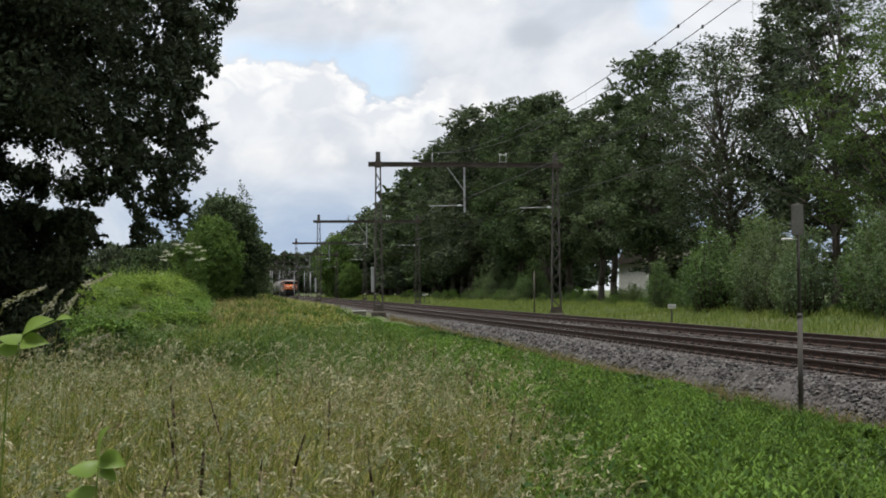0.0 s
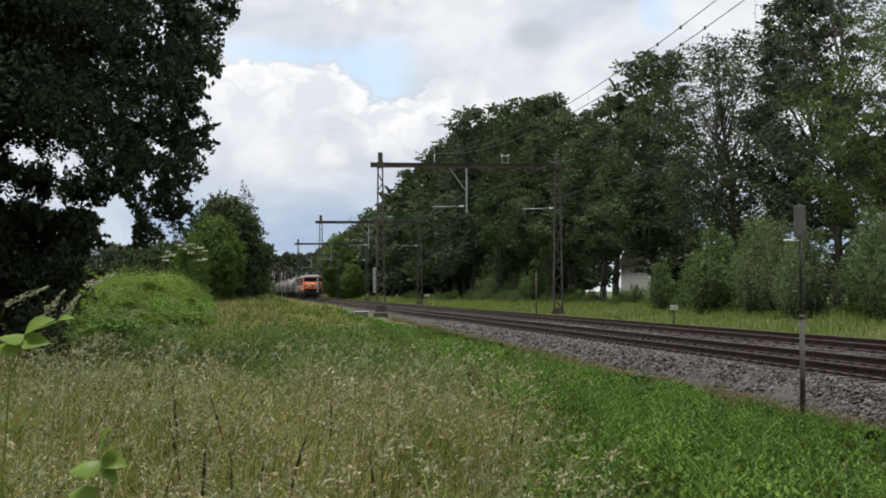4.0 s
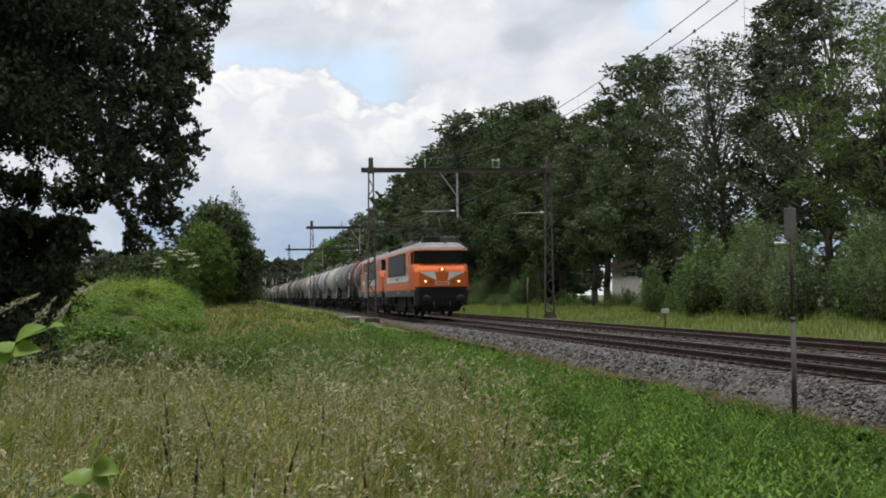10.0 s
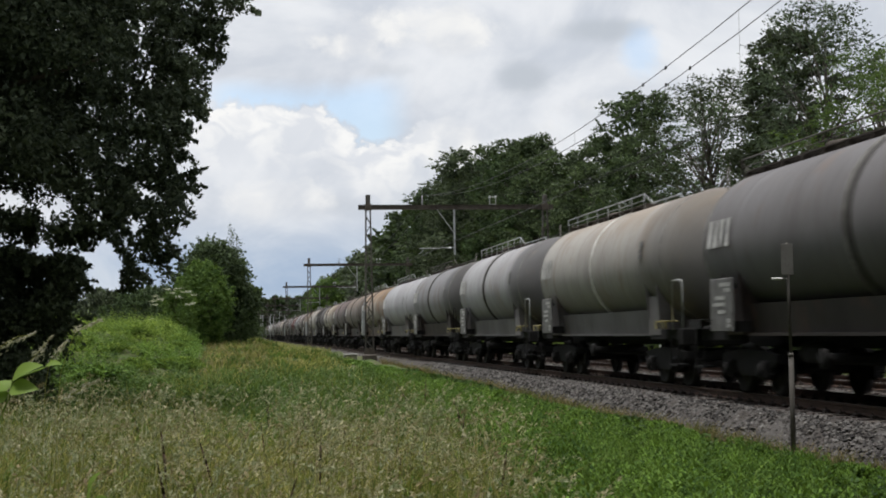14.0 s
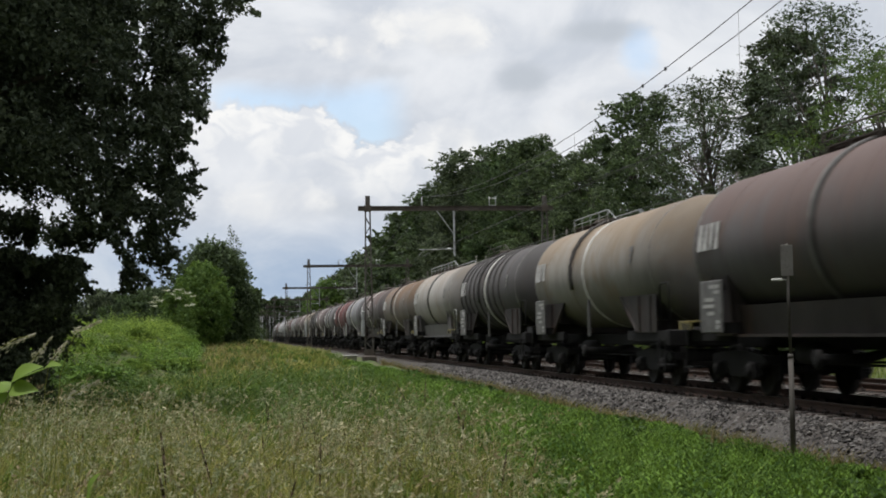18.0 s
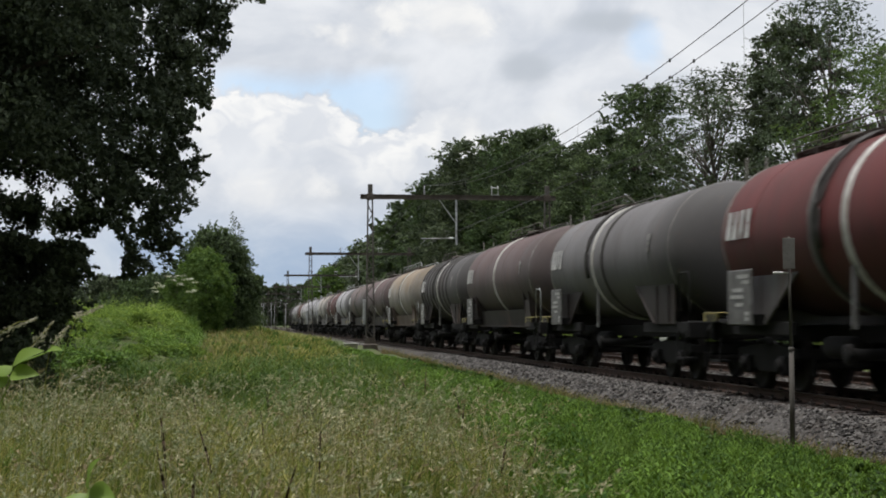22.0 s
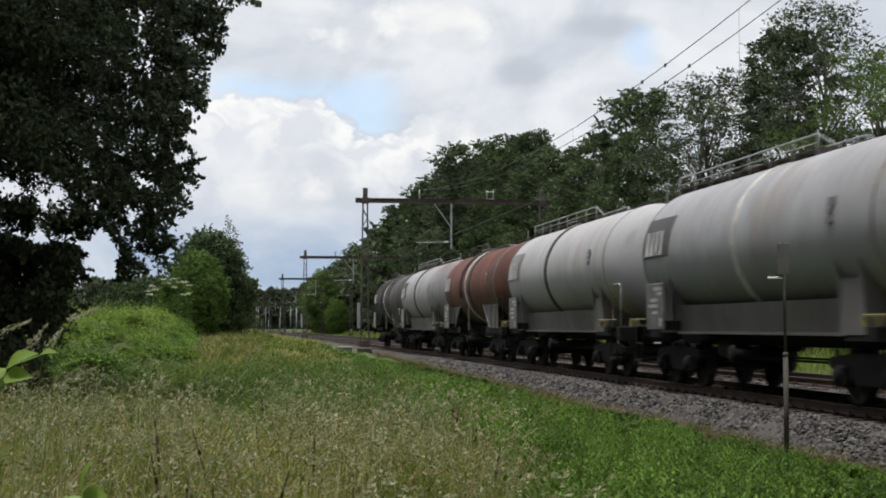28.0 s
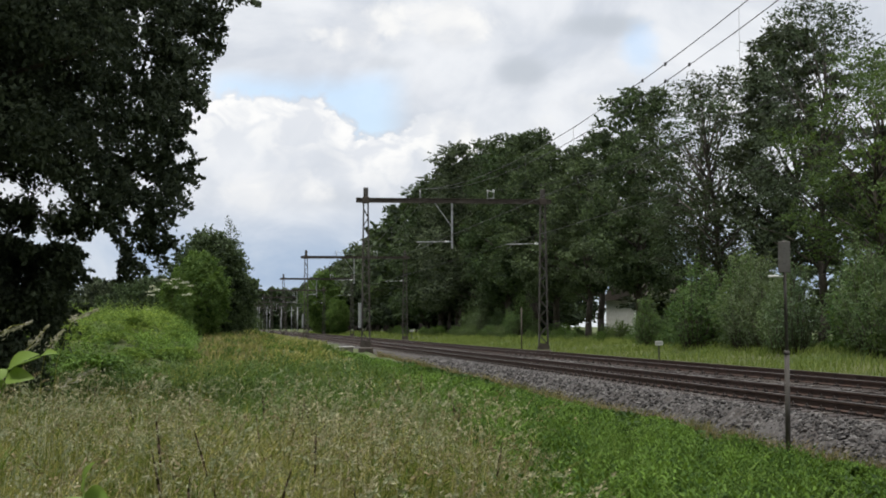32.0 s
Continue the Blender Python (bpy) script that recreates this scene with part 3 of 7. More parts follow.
def make_portal():
    t = thing("catenary_portal", "grey riveted steel lattice portal carrying overhead railway wires", "portal", pose(0, 0, 0), "portals over the tracks")
    lattice_mast(t, LEFT_MAST, 0.08, 8.44, 0.46, 0.24)
    lattice_mast(t, RIGHT_MAST, -0.10, 8.44, 0.52, 0.26)
    beam = Shape()
    beam.prism([(0.09, 8.19), (0.09, 8.215), (0.012, 8.225), (0.012, 8.425), (0.09, 8.435), (0.09, 8.46), (-0.09, 8.46), (-0.09, 8.435), (-0.012, 8.425), (-0.012, 8.225), (-0.09, 8.215), (-0.09, 8.19)], "x",
               LEFT_MAST - 0.55, RIGHT_MAST + 0.5)
    b = part("crossbeam", beam, M["steel_dark"], t)
    for i in range(9):
        x = LEFT_MAST + 0.6 + i * 1.12
        part("stiffener", Shape().box(x - 0.01, x + 0.01, -0.085, 0.085, 8.22, 8.43), M["steel_dark"], b)
    for x in (LEFT_MAST, RIGHT_MAST):
        cap = Shape().box(x - 0.13, x + 0.13, -0.10, 0.10, 8.44, 9.03, 0.02)
        part("mast_head", cap, M["steel_grey"], t)
        clamp = Shape().box(x - 0.2, x + 0.2, -0.12, 0.12, 8.14, 8.50, 0.02)
        part("beam_clamp", clamp, M["steel_dark"], t)
    insulated_frame(t, FAR, 8.46)
    knob = Shape().lathe([(0.04, 0), (0.07, 0.03), (0.04, 0.07), (0.07, 0.10), (0.04, 0.14), (0.07, 0.17), (0.03, 0.24), (0.03, 0.52)], 10, pose(NEAR + 0.05, 0, 8.46))
    part("wire_insulator", knob, M["galvanised"], t)
    drop = Shape().bar((12.27, 0, 8.2), (12.27, 0, 5.62), 0.10, 0.10).bar((11.3, 0, 8.18), (12.22, 0, 6.9), 0.05, 0.05)
    part("hanging_bracket", drop, M["galvanised"], t, "pale steel bracket hanging under the crossbeam")
    for x0, x1, z in ((12.22, 10.25, 6.02), (RIGHT_MAST - 0.15, 15.45, 5.92)):
        arm = Shape().rod((x0, 0, z), (x1, 0, z - 0.04), 0.028, 8)
        a = part("steady_arm", arm, M["galvanised"], t)
        ins = Shape().lathe([(0.035, 0), (0.07, 0.03), (0.035, 0.07), (0.07, 0.1), (0.035, 0.14), (0.07, 0.17), (0.035, 0.22)], 10, pose(x0 - 0.35, 0, z, 0, 90, 0))
        part("insulator", ins, M["porcelain"], a)
        claw = Shape().rod((x1 + 0.35, 0, z - 0.03), (x1 - 0.05, 0, z - 0.36), 0.014, 6)
        part("wire_clip", claw, M["galvanised"], a)
    case = Shape().box(LEFT_MAST - 0.42, LEFT_MAST - 0.26, -0.16, 0.1, 1.15, 2.55, 0.02)
    part("cable_duct", case, M["galvanised"], t, "pale narrow cable cover on the mast")
    return t


def make_wires(middle, k, thick):
    t = thing("overhead_wire", "dark overhead line wires hung between two portals", "wire", pose(0, PORTAL + SPAN * k, 0), "overhead wires")
    sag = lambda u, top, low: top - (top - low) * (1 - (2 * u - 1) ** 2)
    n = 16
    carry = Shape().tube([(middle + 0.05, SPAN * i / n, sag(i / n, 9.0, 7.35)) for i in range(n + 1)], thick, 5)
    part("carrying_wire", carry, M["copper"], t)
    second = Shape() if thick < 0.01 else Shape().tube([(middle + 0.66, SPAN * i / n, sag(i / n, 9.0, 7.33)) for i in range(n + 1)], 0.011, 5)
    if second.v:
        part("feeder_wire", second, M["copper"], t)
    for s in (-0.04, 0.04):
        part("contact_wire", Shape().tube([(middle + s, 0, 5.60), (middle + s, SPAN, 5.60)], 0.006, 5), M["copper"], t)
    for i in range(1, 9):
        drops = Shape().rod((middle + 0.05, SPAN * i / 9, 5.6), (middle + 0.05, SPAN * i / 9, sag(i / 9, 9.0, 7.35)), 0.004, 4)
        part("dropper", drops, M["copper"], t)
    for u in (0.30, 0.33, 0.62, 0.66):
        for dx in (0.05, 0.66)[: 2 if second.v else 1]:
            clamp = Shape().box(middle + dx - 0.022, middle + dx + 0.022, SPAN * u - 0.05, SPAN * u + 0.05, sag(u, 9.0, 7.34) - 0.04, sag(u, 9.0, 7.34) + 0.05, 0.012)
            part("wire_clamp", clamp, M["copper"], t)
    return t


def make_pit():
    t = thing("cable_pit", "pale concrete cable pit with flat cover beside a mast foot", "cable pit", pose(LEFT_MAST - 1.1, PORTAL - 0.2, 0))
    part("cover", Shape().box(-0.42, 0.42, -0.3, 0.3, 0.06, 0.12, 0.02), M["pale_concrete"], t)
    part("chamber", Shape().box(-0.36, 0.36, -0.25, 0.25, -0.6, 0.06), M["concrete"], t)


make_pit()
first_portal = make_portal()
first_portal.matrix_basis = pose(0, PORTAL, 0)
for k in [-2, -1, 1, 2, 3, 4, 5, 6, 7]:
    copy_thing(first_portal, pose(0, PORTAL + SPAN * k, 0))
for middle, thick in ((NEAR, 0.011), (FAR, 0.006)):
    w = make_wires(middle, -2, thick)
    for k in range(-1, 7):
        copy_thing(w, pose(0, PORTAL + SPAN * k, 0))


# ---- small trackside things ----
def make_marker_post():
    t = thing("trackside_marker_post", "grey steel post with a worn blank sign plate", "post", pose(7.75, 19.9, 0))
    low = Shape().rod((0, 0, -0.75), (0, 0, 0.82), 0.037, 12)
    part("sleeve", low, M["steel_grey"], t)
    part("collar", Shape().lathe([(0.042, 0), (0.044, 0.03), (0.036, 0.06)], 12, pose(0, 0, 0.80)), M["steel_grey"], t)
    part("pole", Shape().rod((0, 0, 0.8), (-0.02, 0, 2.42), 0.022, 10), M["steel_grey"], t)
    turn = pose(-0.02, -0.03, 0, 0, 0, -18)
    plate = Shape().box(-0.095, 0.075, -0.02, -0.008, 1.96, 2.40, 0.005, turn)
    p = part("sign_plate", plate, M["sign_grey"], t, "weathered grey plate")
    rib = Shape().box(-0.095, 0.075, -0.006, 0.02, 2.16, 2.19, 0, turn).box(-0.02, 0.012, -0.006, 0.03, 1.97, 2.39, 0, turn)
    part("stiffener", rib, M["sign_grey"], p)
    lamp = Shape().box(-0.26, -0.10, -0.03, 0.02, 1.89, 1.925, 0.012).box(-0.12, 0.0, -0.01, 0.01, 1.90, 1.915)
    part("bracket", lamp, M["white_paint"], t, "small white bracket")


def make_verge_marks():
    for x, y, z, w in ((19.0, 64.2, 0.43, 0.36), (20.0, 165.0, 0.75, 0.42)):
        t = thing("distance_marker", "small white distance plate low in the verge grass", "sign", pose(x, y, 0), "distance markers")
        part("plate", Shape().box(-w / 2, w / 2, -0.012, 0.012, z - 0.09, z + 0.11, 0.005), M["white_paint"], t)
        part("stake", Shape().box(-0.03, 0.03, 0.014, 0.05, -0.8, z + 0.05), M["steel_grey"], t)
        bars = Shape()
        for i in range(3):
            bars.box(-w * 0.32 + i * w * 0.23, -w * 0.32 + i * w * 0.23 + 0.05, -0.016, -0.0125, z - 0.05, z + 0.06)
        part("writing", bars, M["galvanised"], t)
    t = thing("thin_post", "thin dark steel post standing in the verge", "post", pose(18.5, 93.5, 0))
    part("rod", Shape().rod((0, 0, -0.8), (0, 0, 2.4), 0.045, 8), M["steel_dark"], t)
    part("cap", Shape().lathe([(0.05, 0), (0.055, 0.03), (0.02, 0.06)], 8, pose(0, 0, 2.38)), M["steel_dark"], t)
    for i, (x, y) in enumerate(((5.4, 330), (5.9, 334), (7.5, 330), (9.3, 372), (11.2, 345), (13.0, 330), (14.6, 336), (15.2, 352))):
        t = thing("far_post", "pale thin steel post beside the distant tracks", "post", pose(x, y, 0), "far posts")
        part("column", Shape().rod((0, 0, -0.8), (0, 0, 5.6), 0.075, 8, 0.055), M["galvanised"], t)
        part("cap", Shape().lathe([(0.13, 0), (0.14, 0.06), (0.05, 0.14)], 8, pose(0, 0, 5.6)), M["galvanised"], t)


make_marker_post()
make_verge_marks()

# ---- trees, bushes, grass ----
def leaf_cards(rng, centres, size, out=None, flat=0.0, slim=1.0):
    """Folded leaf clusters of four verts at the centres; out: the ways they tend to face."""
    n = len(centres)
    a = rng.normal(size=(n, 3))
    if out is not None:
        a = a + out * 1.2
    a[:, 2] += flat
    nrm = a / np.linalg.norm(a, axis=1, keepdims=True)
    t = np.cross(nrm, rng.normal(size=(n, 3)))
    t /= np.linalg.norm(t, axis=1, keepdims=True)
    b = np.cross(nrm, t)
    s = size * rng.uniform(0.6, 1.4, (n, 1))
    w = s * rng.uniform(0.35, 0.65, (n, 1)) * slim
    tip, root = centres + t * s, centres - t * s * 0.8
    l = centres + b * w - nrm * w * 0.35
    r = centres - b * w - nrm * w * 0.35 + t * s * 0.15
    return np.stack([root, l, tip, r], 1).reshape(-1, 3)


LEAF_FACES = [(0, 1, 2), (0, 2, 3)]


def crown_points(rng, puffs, n, thin=0.75, sprays=0.0, reach=1.55):
    """n points through ellipsoid puffs (x, y, z, rx, ry, rz), thickest towards their skins; a share of them on twigs that stick out."""
    p = np.array(puffs)
    vol = (p[:, 3] * p[:, 4] * p[:, 5]) ** 0.67
    pick = rng.choice(len(p), n, p=vol / vol.sum())
    d = rng.normal(size=(n, 3))
    d /= np.linalg.norm(d, axis=1, keepdims=True)
    rad = rng.uniform(thin ** 3, 1.12, (n, 1)) ** (1 / 3)
    q = p[pick]
    if sprays:
        twigs = 16
        ways = rng.normal(size=(len(p), twigs, 3)) + np.array([0, 0, 0.25])
        ways /= np.linalg.norm(ways, axis=2, keepdims=True)
        far = rng.uniform(0.85, reach, (len(p), twigs))
        which = rng.integers(0, twigs, n)
        u = rng.uniform(0.25, 1.0, (n, 1)) ** 0.6
        on = (rng.random((n, 1)) < sprays)
        along = ways[pick, which] * far[pick, which][:, None] * u + rng.normal(0, 0.10, (n, 3)) * (1.3 - u)
        return q[:, :3] + np.where(on, along, d * rad) * q[:, 3:], d
    return q[:, :3] + d * rad * q[:, 3:], d


def make_puffs(rng, height, radius, low, count, fat=(0.13, 0.40)):
    """Clumps of foliage round a stem, forming an uneven crown."""
    puffs = []
    for i in range(count):
        u = (i + rng.random()) / count
        z = low + (height - low) * u
        wide = radius * math.sin(math.pi * (0.12 + 0.80 * u ** 0.85)) ** 0.7
        a = i * 2.4 + rng.uniform(-0.5, 0.5)
        d = wide * rng.uniform(0.35, 1.0)
        r = radius * rng.uniform(*fat) * (1.1 - 0.4 * u)
        puffs.append((d * math.cos(a), d * math.sin(a), z, r * rng.uniform(0.9, 1.3), r * rng.uniform(0.9, 1.3), r * rng.uniform(0.65, 0.95)))
    puffs.append((0, 0, height - radius * 0.3, radius * 0.3, radius * 0.3, radius * 0.3))
    return puffs


def egg_puffs(rng, height, radius, low, count, fat):
    """Clumps laid close over the skin of an egg-shaped crown."""
    puffs = []
    for i in range(count):
        u = (i + 0.5) / count
        wide = radius * math.sin(math.pi * min(0.10 + 0.86 * u, 1)) ** 0.55
        a = i * 2.39996
        r = radius * rng.uniform(*fat)
        d = max(wide - r * 0.8, 0) * rng.uniform(0.72, 1.16)
        puffs.append((d * math.cos(a), d * math.sin(a), low + (height - low - r) * u, r * rng.uniform(0.9, 1.2), r * rng.uniform(0.9, 1.2), r * rng.uniform(0.8, 1.1)))
    return puffs


def limbs(shape, rng, puffs, height, trunk, base=-0.9):
    """A bent, tapering trunk and a limb to many of the puffs."""
    pts = [Vector((rng.normal(0, 0.045) * i, rng.normal(0, 0.045) * i, base + (height * 0.82 - base) * i / 6)) for i in range(7)]
    pts[0].x = pts[0].y = 0
    for i in range(6):
        shape.rod(pts[i], pts[i + 1], trunk * (1 - i / 6.6), 9, trunk * (1 - (i + 1) / 6.6))
    shape.lathe([(trunk * 1.5, 0), (trunk * 1.15, 0.5), (trunk, 1.1)], 9, Matrix.Translation((0, 0, base)))
    for x, y, z, *_ in puffs[::2]:
        u = min(max((z * 0.72 - base) / (height * 0.82 - base), 0.08), 0.95) * 6
        i = int(u)
        a = pts[i].lerp(pts[i + 1], u - i)
        b = Vector((x, y, z))
        mid = a.lerp(b, 0.5) + Vector((0, 0, (b - a).length * 0.08))
        r = trunk * 0.42 * (1 - u / 8)
        shape.rod(a, mid, r, 6, r * 0.6)
        shape.rod(mid, b, r * 0.6, 5, r * 0.2)


def make_tree(name, label, seed, height, radius, low, count, leaves, size, trunk, leaf, group="", category="tree", thin=0.75, fat=(0.13, 0.40), core=0, egg=False):
    rng = np.random.default_rng(seed)
    puffs = (egg_puffs if egg else make_puffs)(rng, height, radius, low, count, fat)
    t = thing(name, label, category, None, group)
    wood = Shape()
    limbs(wood, rng, puffs, height, trunk)
    part("trunk", wood, M["bark"], t, "dark bare trunk and limbs")
    pts, out = crown_points(rng, puffs, leaves, thin, 0.55)
    v = leaf_cards(rng, pts, size, out, 0.3)
    if core:
        inner = [(x * 0.8, y * 0.8, z, a * 0.55, b * 0.55, c * 0.55) for x, y, z, a, b, c in puffs]
        pts, out = crown_points(rng, inner, core, 0.1)
        v = np.concatenate([v, leaf_cards(rng, pts, size * 3.2, None, 0.1)])
    part("crown", cards("crown", v, 4, LEAF_FACES, M[leaf]), None, t)
    return t


def placed(ob, x, y, turn, scale, wide=1.0):
    z = float(ground_z(x, y))
    return Matrix.LocRotScale((x, y, z), Euler((0, 0, turn)), (scale * wide, scale * wide, scale))


def right_wood():
    """The row of tall trees beyond the far track."""
    rng = np.random.default_rng(11)
    sorts = []
    for i, (leaf, low, radius, n) in enumerate((("leaf_wood", 4.2, 4.1, 27000), ("leaf_wood", 5.4, 3.6, 24000), ("leaf_wood", 5.0, 4.3, 27000), ("leaf_wood", 3.0, 4.6, 29000))):
        sorts.append(make_tree("broadleaf_tree", "tall dark green broadleaf tree in a row beside the railway", 20 + i, 20.0, radius, low, 74, n, 0.135, 0.30, leaf, "trees beyond the tracks", thin=0.5, fat=(0.14, 0.34), core=500))
    thin = make_tree("broadleaf_tree", "tall open-crowned tree with sky showing through", 31, 20.0, 4.5, 5.5, 110, 19000, 0.095, 0.26, "leaf_wood", "trees beyond the tracks", thin=0.1, fat=(0.11, 0.26))
    pale = make_tree("broadleaf_tree", "pale open-crowned tree with light green leaves", 32, 20.0, 4.8, 5.5, 110, 20000, 0.095, 0.28, "leaf_fresh", "trees beyond the tracks", thin=0.1, fat=(0.12, 0.27))
    far = make_tree("broadleaf_tree", "tall dark tree in the distant row beside the railway", 35, 20.0, 5.2, 3.0, 40, 3800, 0.36, 0.3, "leaf_wood", "trees beyond the tracks", core=250)
    kinds = sorts + [thin, pale, far]
    # along the track: how high the row stands above the eye, as a share of its distance from it
    top = lambda y: np.interp(y, [30, 62, 78, 92, 104, 116, 128, 142, 170, 196, 240, 295, 385, 600], [0.57, 0.545, 0.575, 0.61, 0.545, 0.575, 0.60, 0.69, 0.77, 0.68, 0.61, 0.55, 0.51, 0.50])
    row = (5, 5, 5, 5, 4, 1, 4, 4, 0, 4, 1, 1, 0, 1, 2, 0, 3, 1, 3, 0, 1, 3, 3, 0)
    spots = [(s, 44 + i * 7.0) for i, s in enumerate(row)]
    y = spots[-1][1] + 8
    while y < 560:
        spots.append((6, y))
        y += 8.0 if y < 400 else 12
    used = set()
    for s, y in spots:
        ob = kinds[s]
        x = 29.5 + rng.uniform(-1.6, 1.6)
        h = top(y) * x * rng.uniform(0.90, 1.06) + 1.2
        m = placed(ob, x, y, rng.uniform(0, 6.28), h / 20.0, rng.uniform(1.08, 1.30))
        if s in used:
            copy_thing(ob, m)
        else:
            used.add(s)
            ob.matrix_basis = m
    # rows behind that close the wood; only low growth where the sky shows through between the trunks
    for i in range(30):
        y = 52 + i * 8.0
        k = rng.uniform(0.2, 0.30) if 78 < y < 134 else rng.uniform(0.62, 0.8)
        if 126 < y < 163:
            continue
        copy_thing(far, placed(far, 37 + rng.uniform(-2, 2), y, rng.uniform(0, 6.28), k, 1.15 if k > 0.5 else 2.4))
    for i in range(22):
        copy_thing(far, placed(far, 33.5 + rng.uniform(-1, 1), 152 + i * 12.0, rng.uniform(0, 6.28), rng.uniform(0.2, 0.3), 2.0))
    for i in range(13):
        copy_thing(far, placed(far, 47 + rng.uniform(-2, 2), 208 + i * 11.0, rng.uniform(0, 6.28), rng.uniform(0.6, 0.75), 1.4))


def feather_bush(name, label, seed, height, radius, stems, leaves, size, leaf, group):
    """A bush of many upright, slightly arching shoots set with slim leaves."""
    rng = np.random.default_rng(seed)
    t = thing(name, label, "bush", None, group)
    wood, pts, out = Shape(), [], []
    for i in range(stems):
        a, d = i * 2.4, math.sqrt((i + 0.5) / stems)
        h = height * (1 - 0.55 * d * d) * rng.uniform(0.72, 1.08)
        base = Vector((0.35 * radius * d * math.cos(a), 0.35 * radius * d * math.sin(a), -0.1))
        tip = Vector((radius * d * math.cos(a) * rng.uniform(0.7, 1.1), radius * d * math.sin(a) * rng.uniform(0.7, 1.1), h))
        mid = base.lerp(tip, 0.55) + Vector((0, 0, 0.12 * h))
        wood.rod(base, mid, 0.02, 5, 0.012)
        wood.rod(mid, tip, 0.012, 4, 0.004)
        u = rng.uniform(0.08, 1.0, leaves) ** 0.8
        b, m, e = (np.array(p) for p in (base, mid, tip))
        c = (1 - u)[:, None] ** 2 * b + (2 * u * (1 - u))[:, None] * m + (u * u)[:, None] * e
        spread = rng.normal(0, 1, (leaves, 3)) * (0.06 + 0.20 * (1 - u))[:, None] * min(radius, 1.4) * 0.9
        pts.append(c + spread)
        out.append(spread * 3 + np.array([0, 0, 0.6]))
    part("twig_frame", wood, M["bark"], t, "thin grey-brown shoots")
    part("foliage", cards("foliage", leaf_cards(rng, np.concatenate(pts), size, np.concatenate(out)), 4, LEAF_FACES, M[leaf]), None, t)
    return t


def right_bushes():
    rng = np.random.default_rng(12)
    silver = feather_bush("bush", "tall grey-green feathery bush at the wood's edge", 41, 4.3, 1.5, 52, 110, 0.064, "leaf_silver", "bushes at the wood's edge")
    green = feather_bush("bush", "fresh green undergrowth bush at the wood's edge", 42, 2.2, 1.6, 40, 70, 0.075, "leaf_fresh", "bushes at the wood's edge")
    first = [True, True]
    tall = lambda y: float(np.interp(y, [48, 56, 61, 66, 70, 76, 82], [0.95, 1.02, 0.80, 1.02, 1.0, 0.80, 0.62]))
    spots = [(0, 23.9 + rng.uniform(-0.8, 1.4), 49 + i * 1.9, tall(49 + i * 1.9) * rng.uniform(0.84, 1.08)) for i in range(18)]
    spots += [(1, 24.6 + rng.uniform(-1, 1.2), 50 + i * 3.6, rng.uniform(0.45, 0.8) * (0.62 if 84 < 50 + i * 3.6 < 130 else 1.0)) for i in range(50)]
    spots += [(0, 27 + rng.uniform(-1, 1), 132 + i * 8, rng.uniform(0.6, 1.0)) for i in range(5)]
    spots += [(1, 28.5 + rng.uniform(-1.5, 1.5), 96 + i * 3.1, rng.uniform(0.5, 0.95)) for i in range(13)]
    for s, x, y, k in spots:
        ob = (silver, green)[s]
        m = placed(ob, x, y, rng.uniform(0, 6.28), k, rng.uniform(0.9, 1.3))
        if first[s]:
            ob.matrix_basis, first[s] = m, False
        else:
            copy_thing(ob, m)


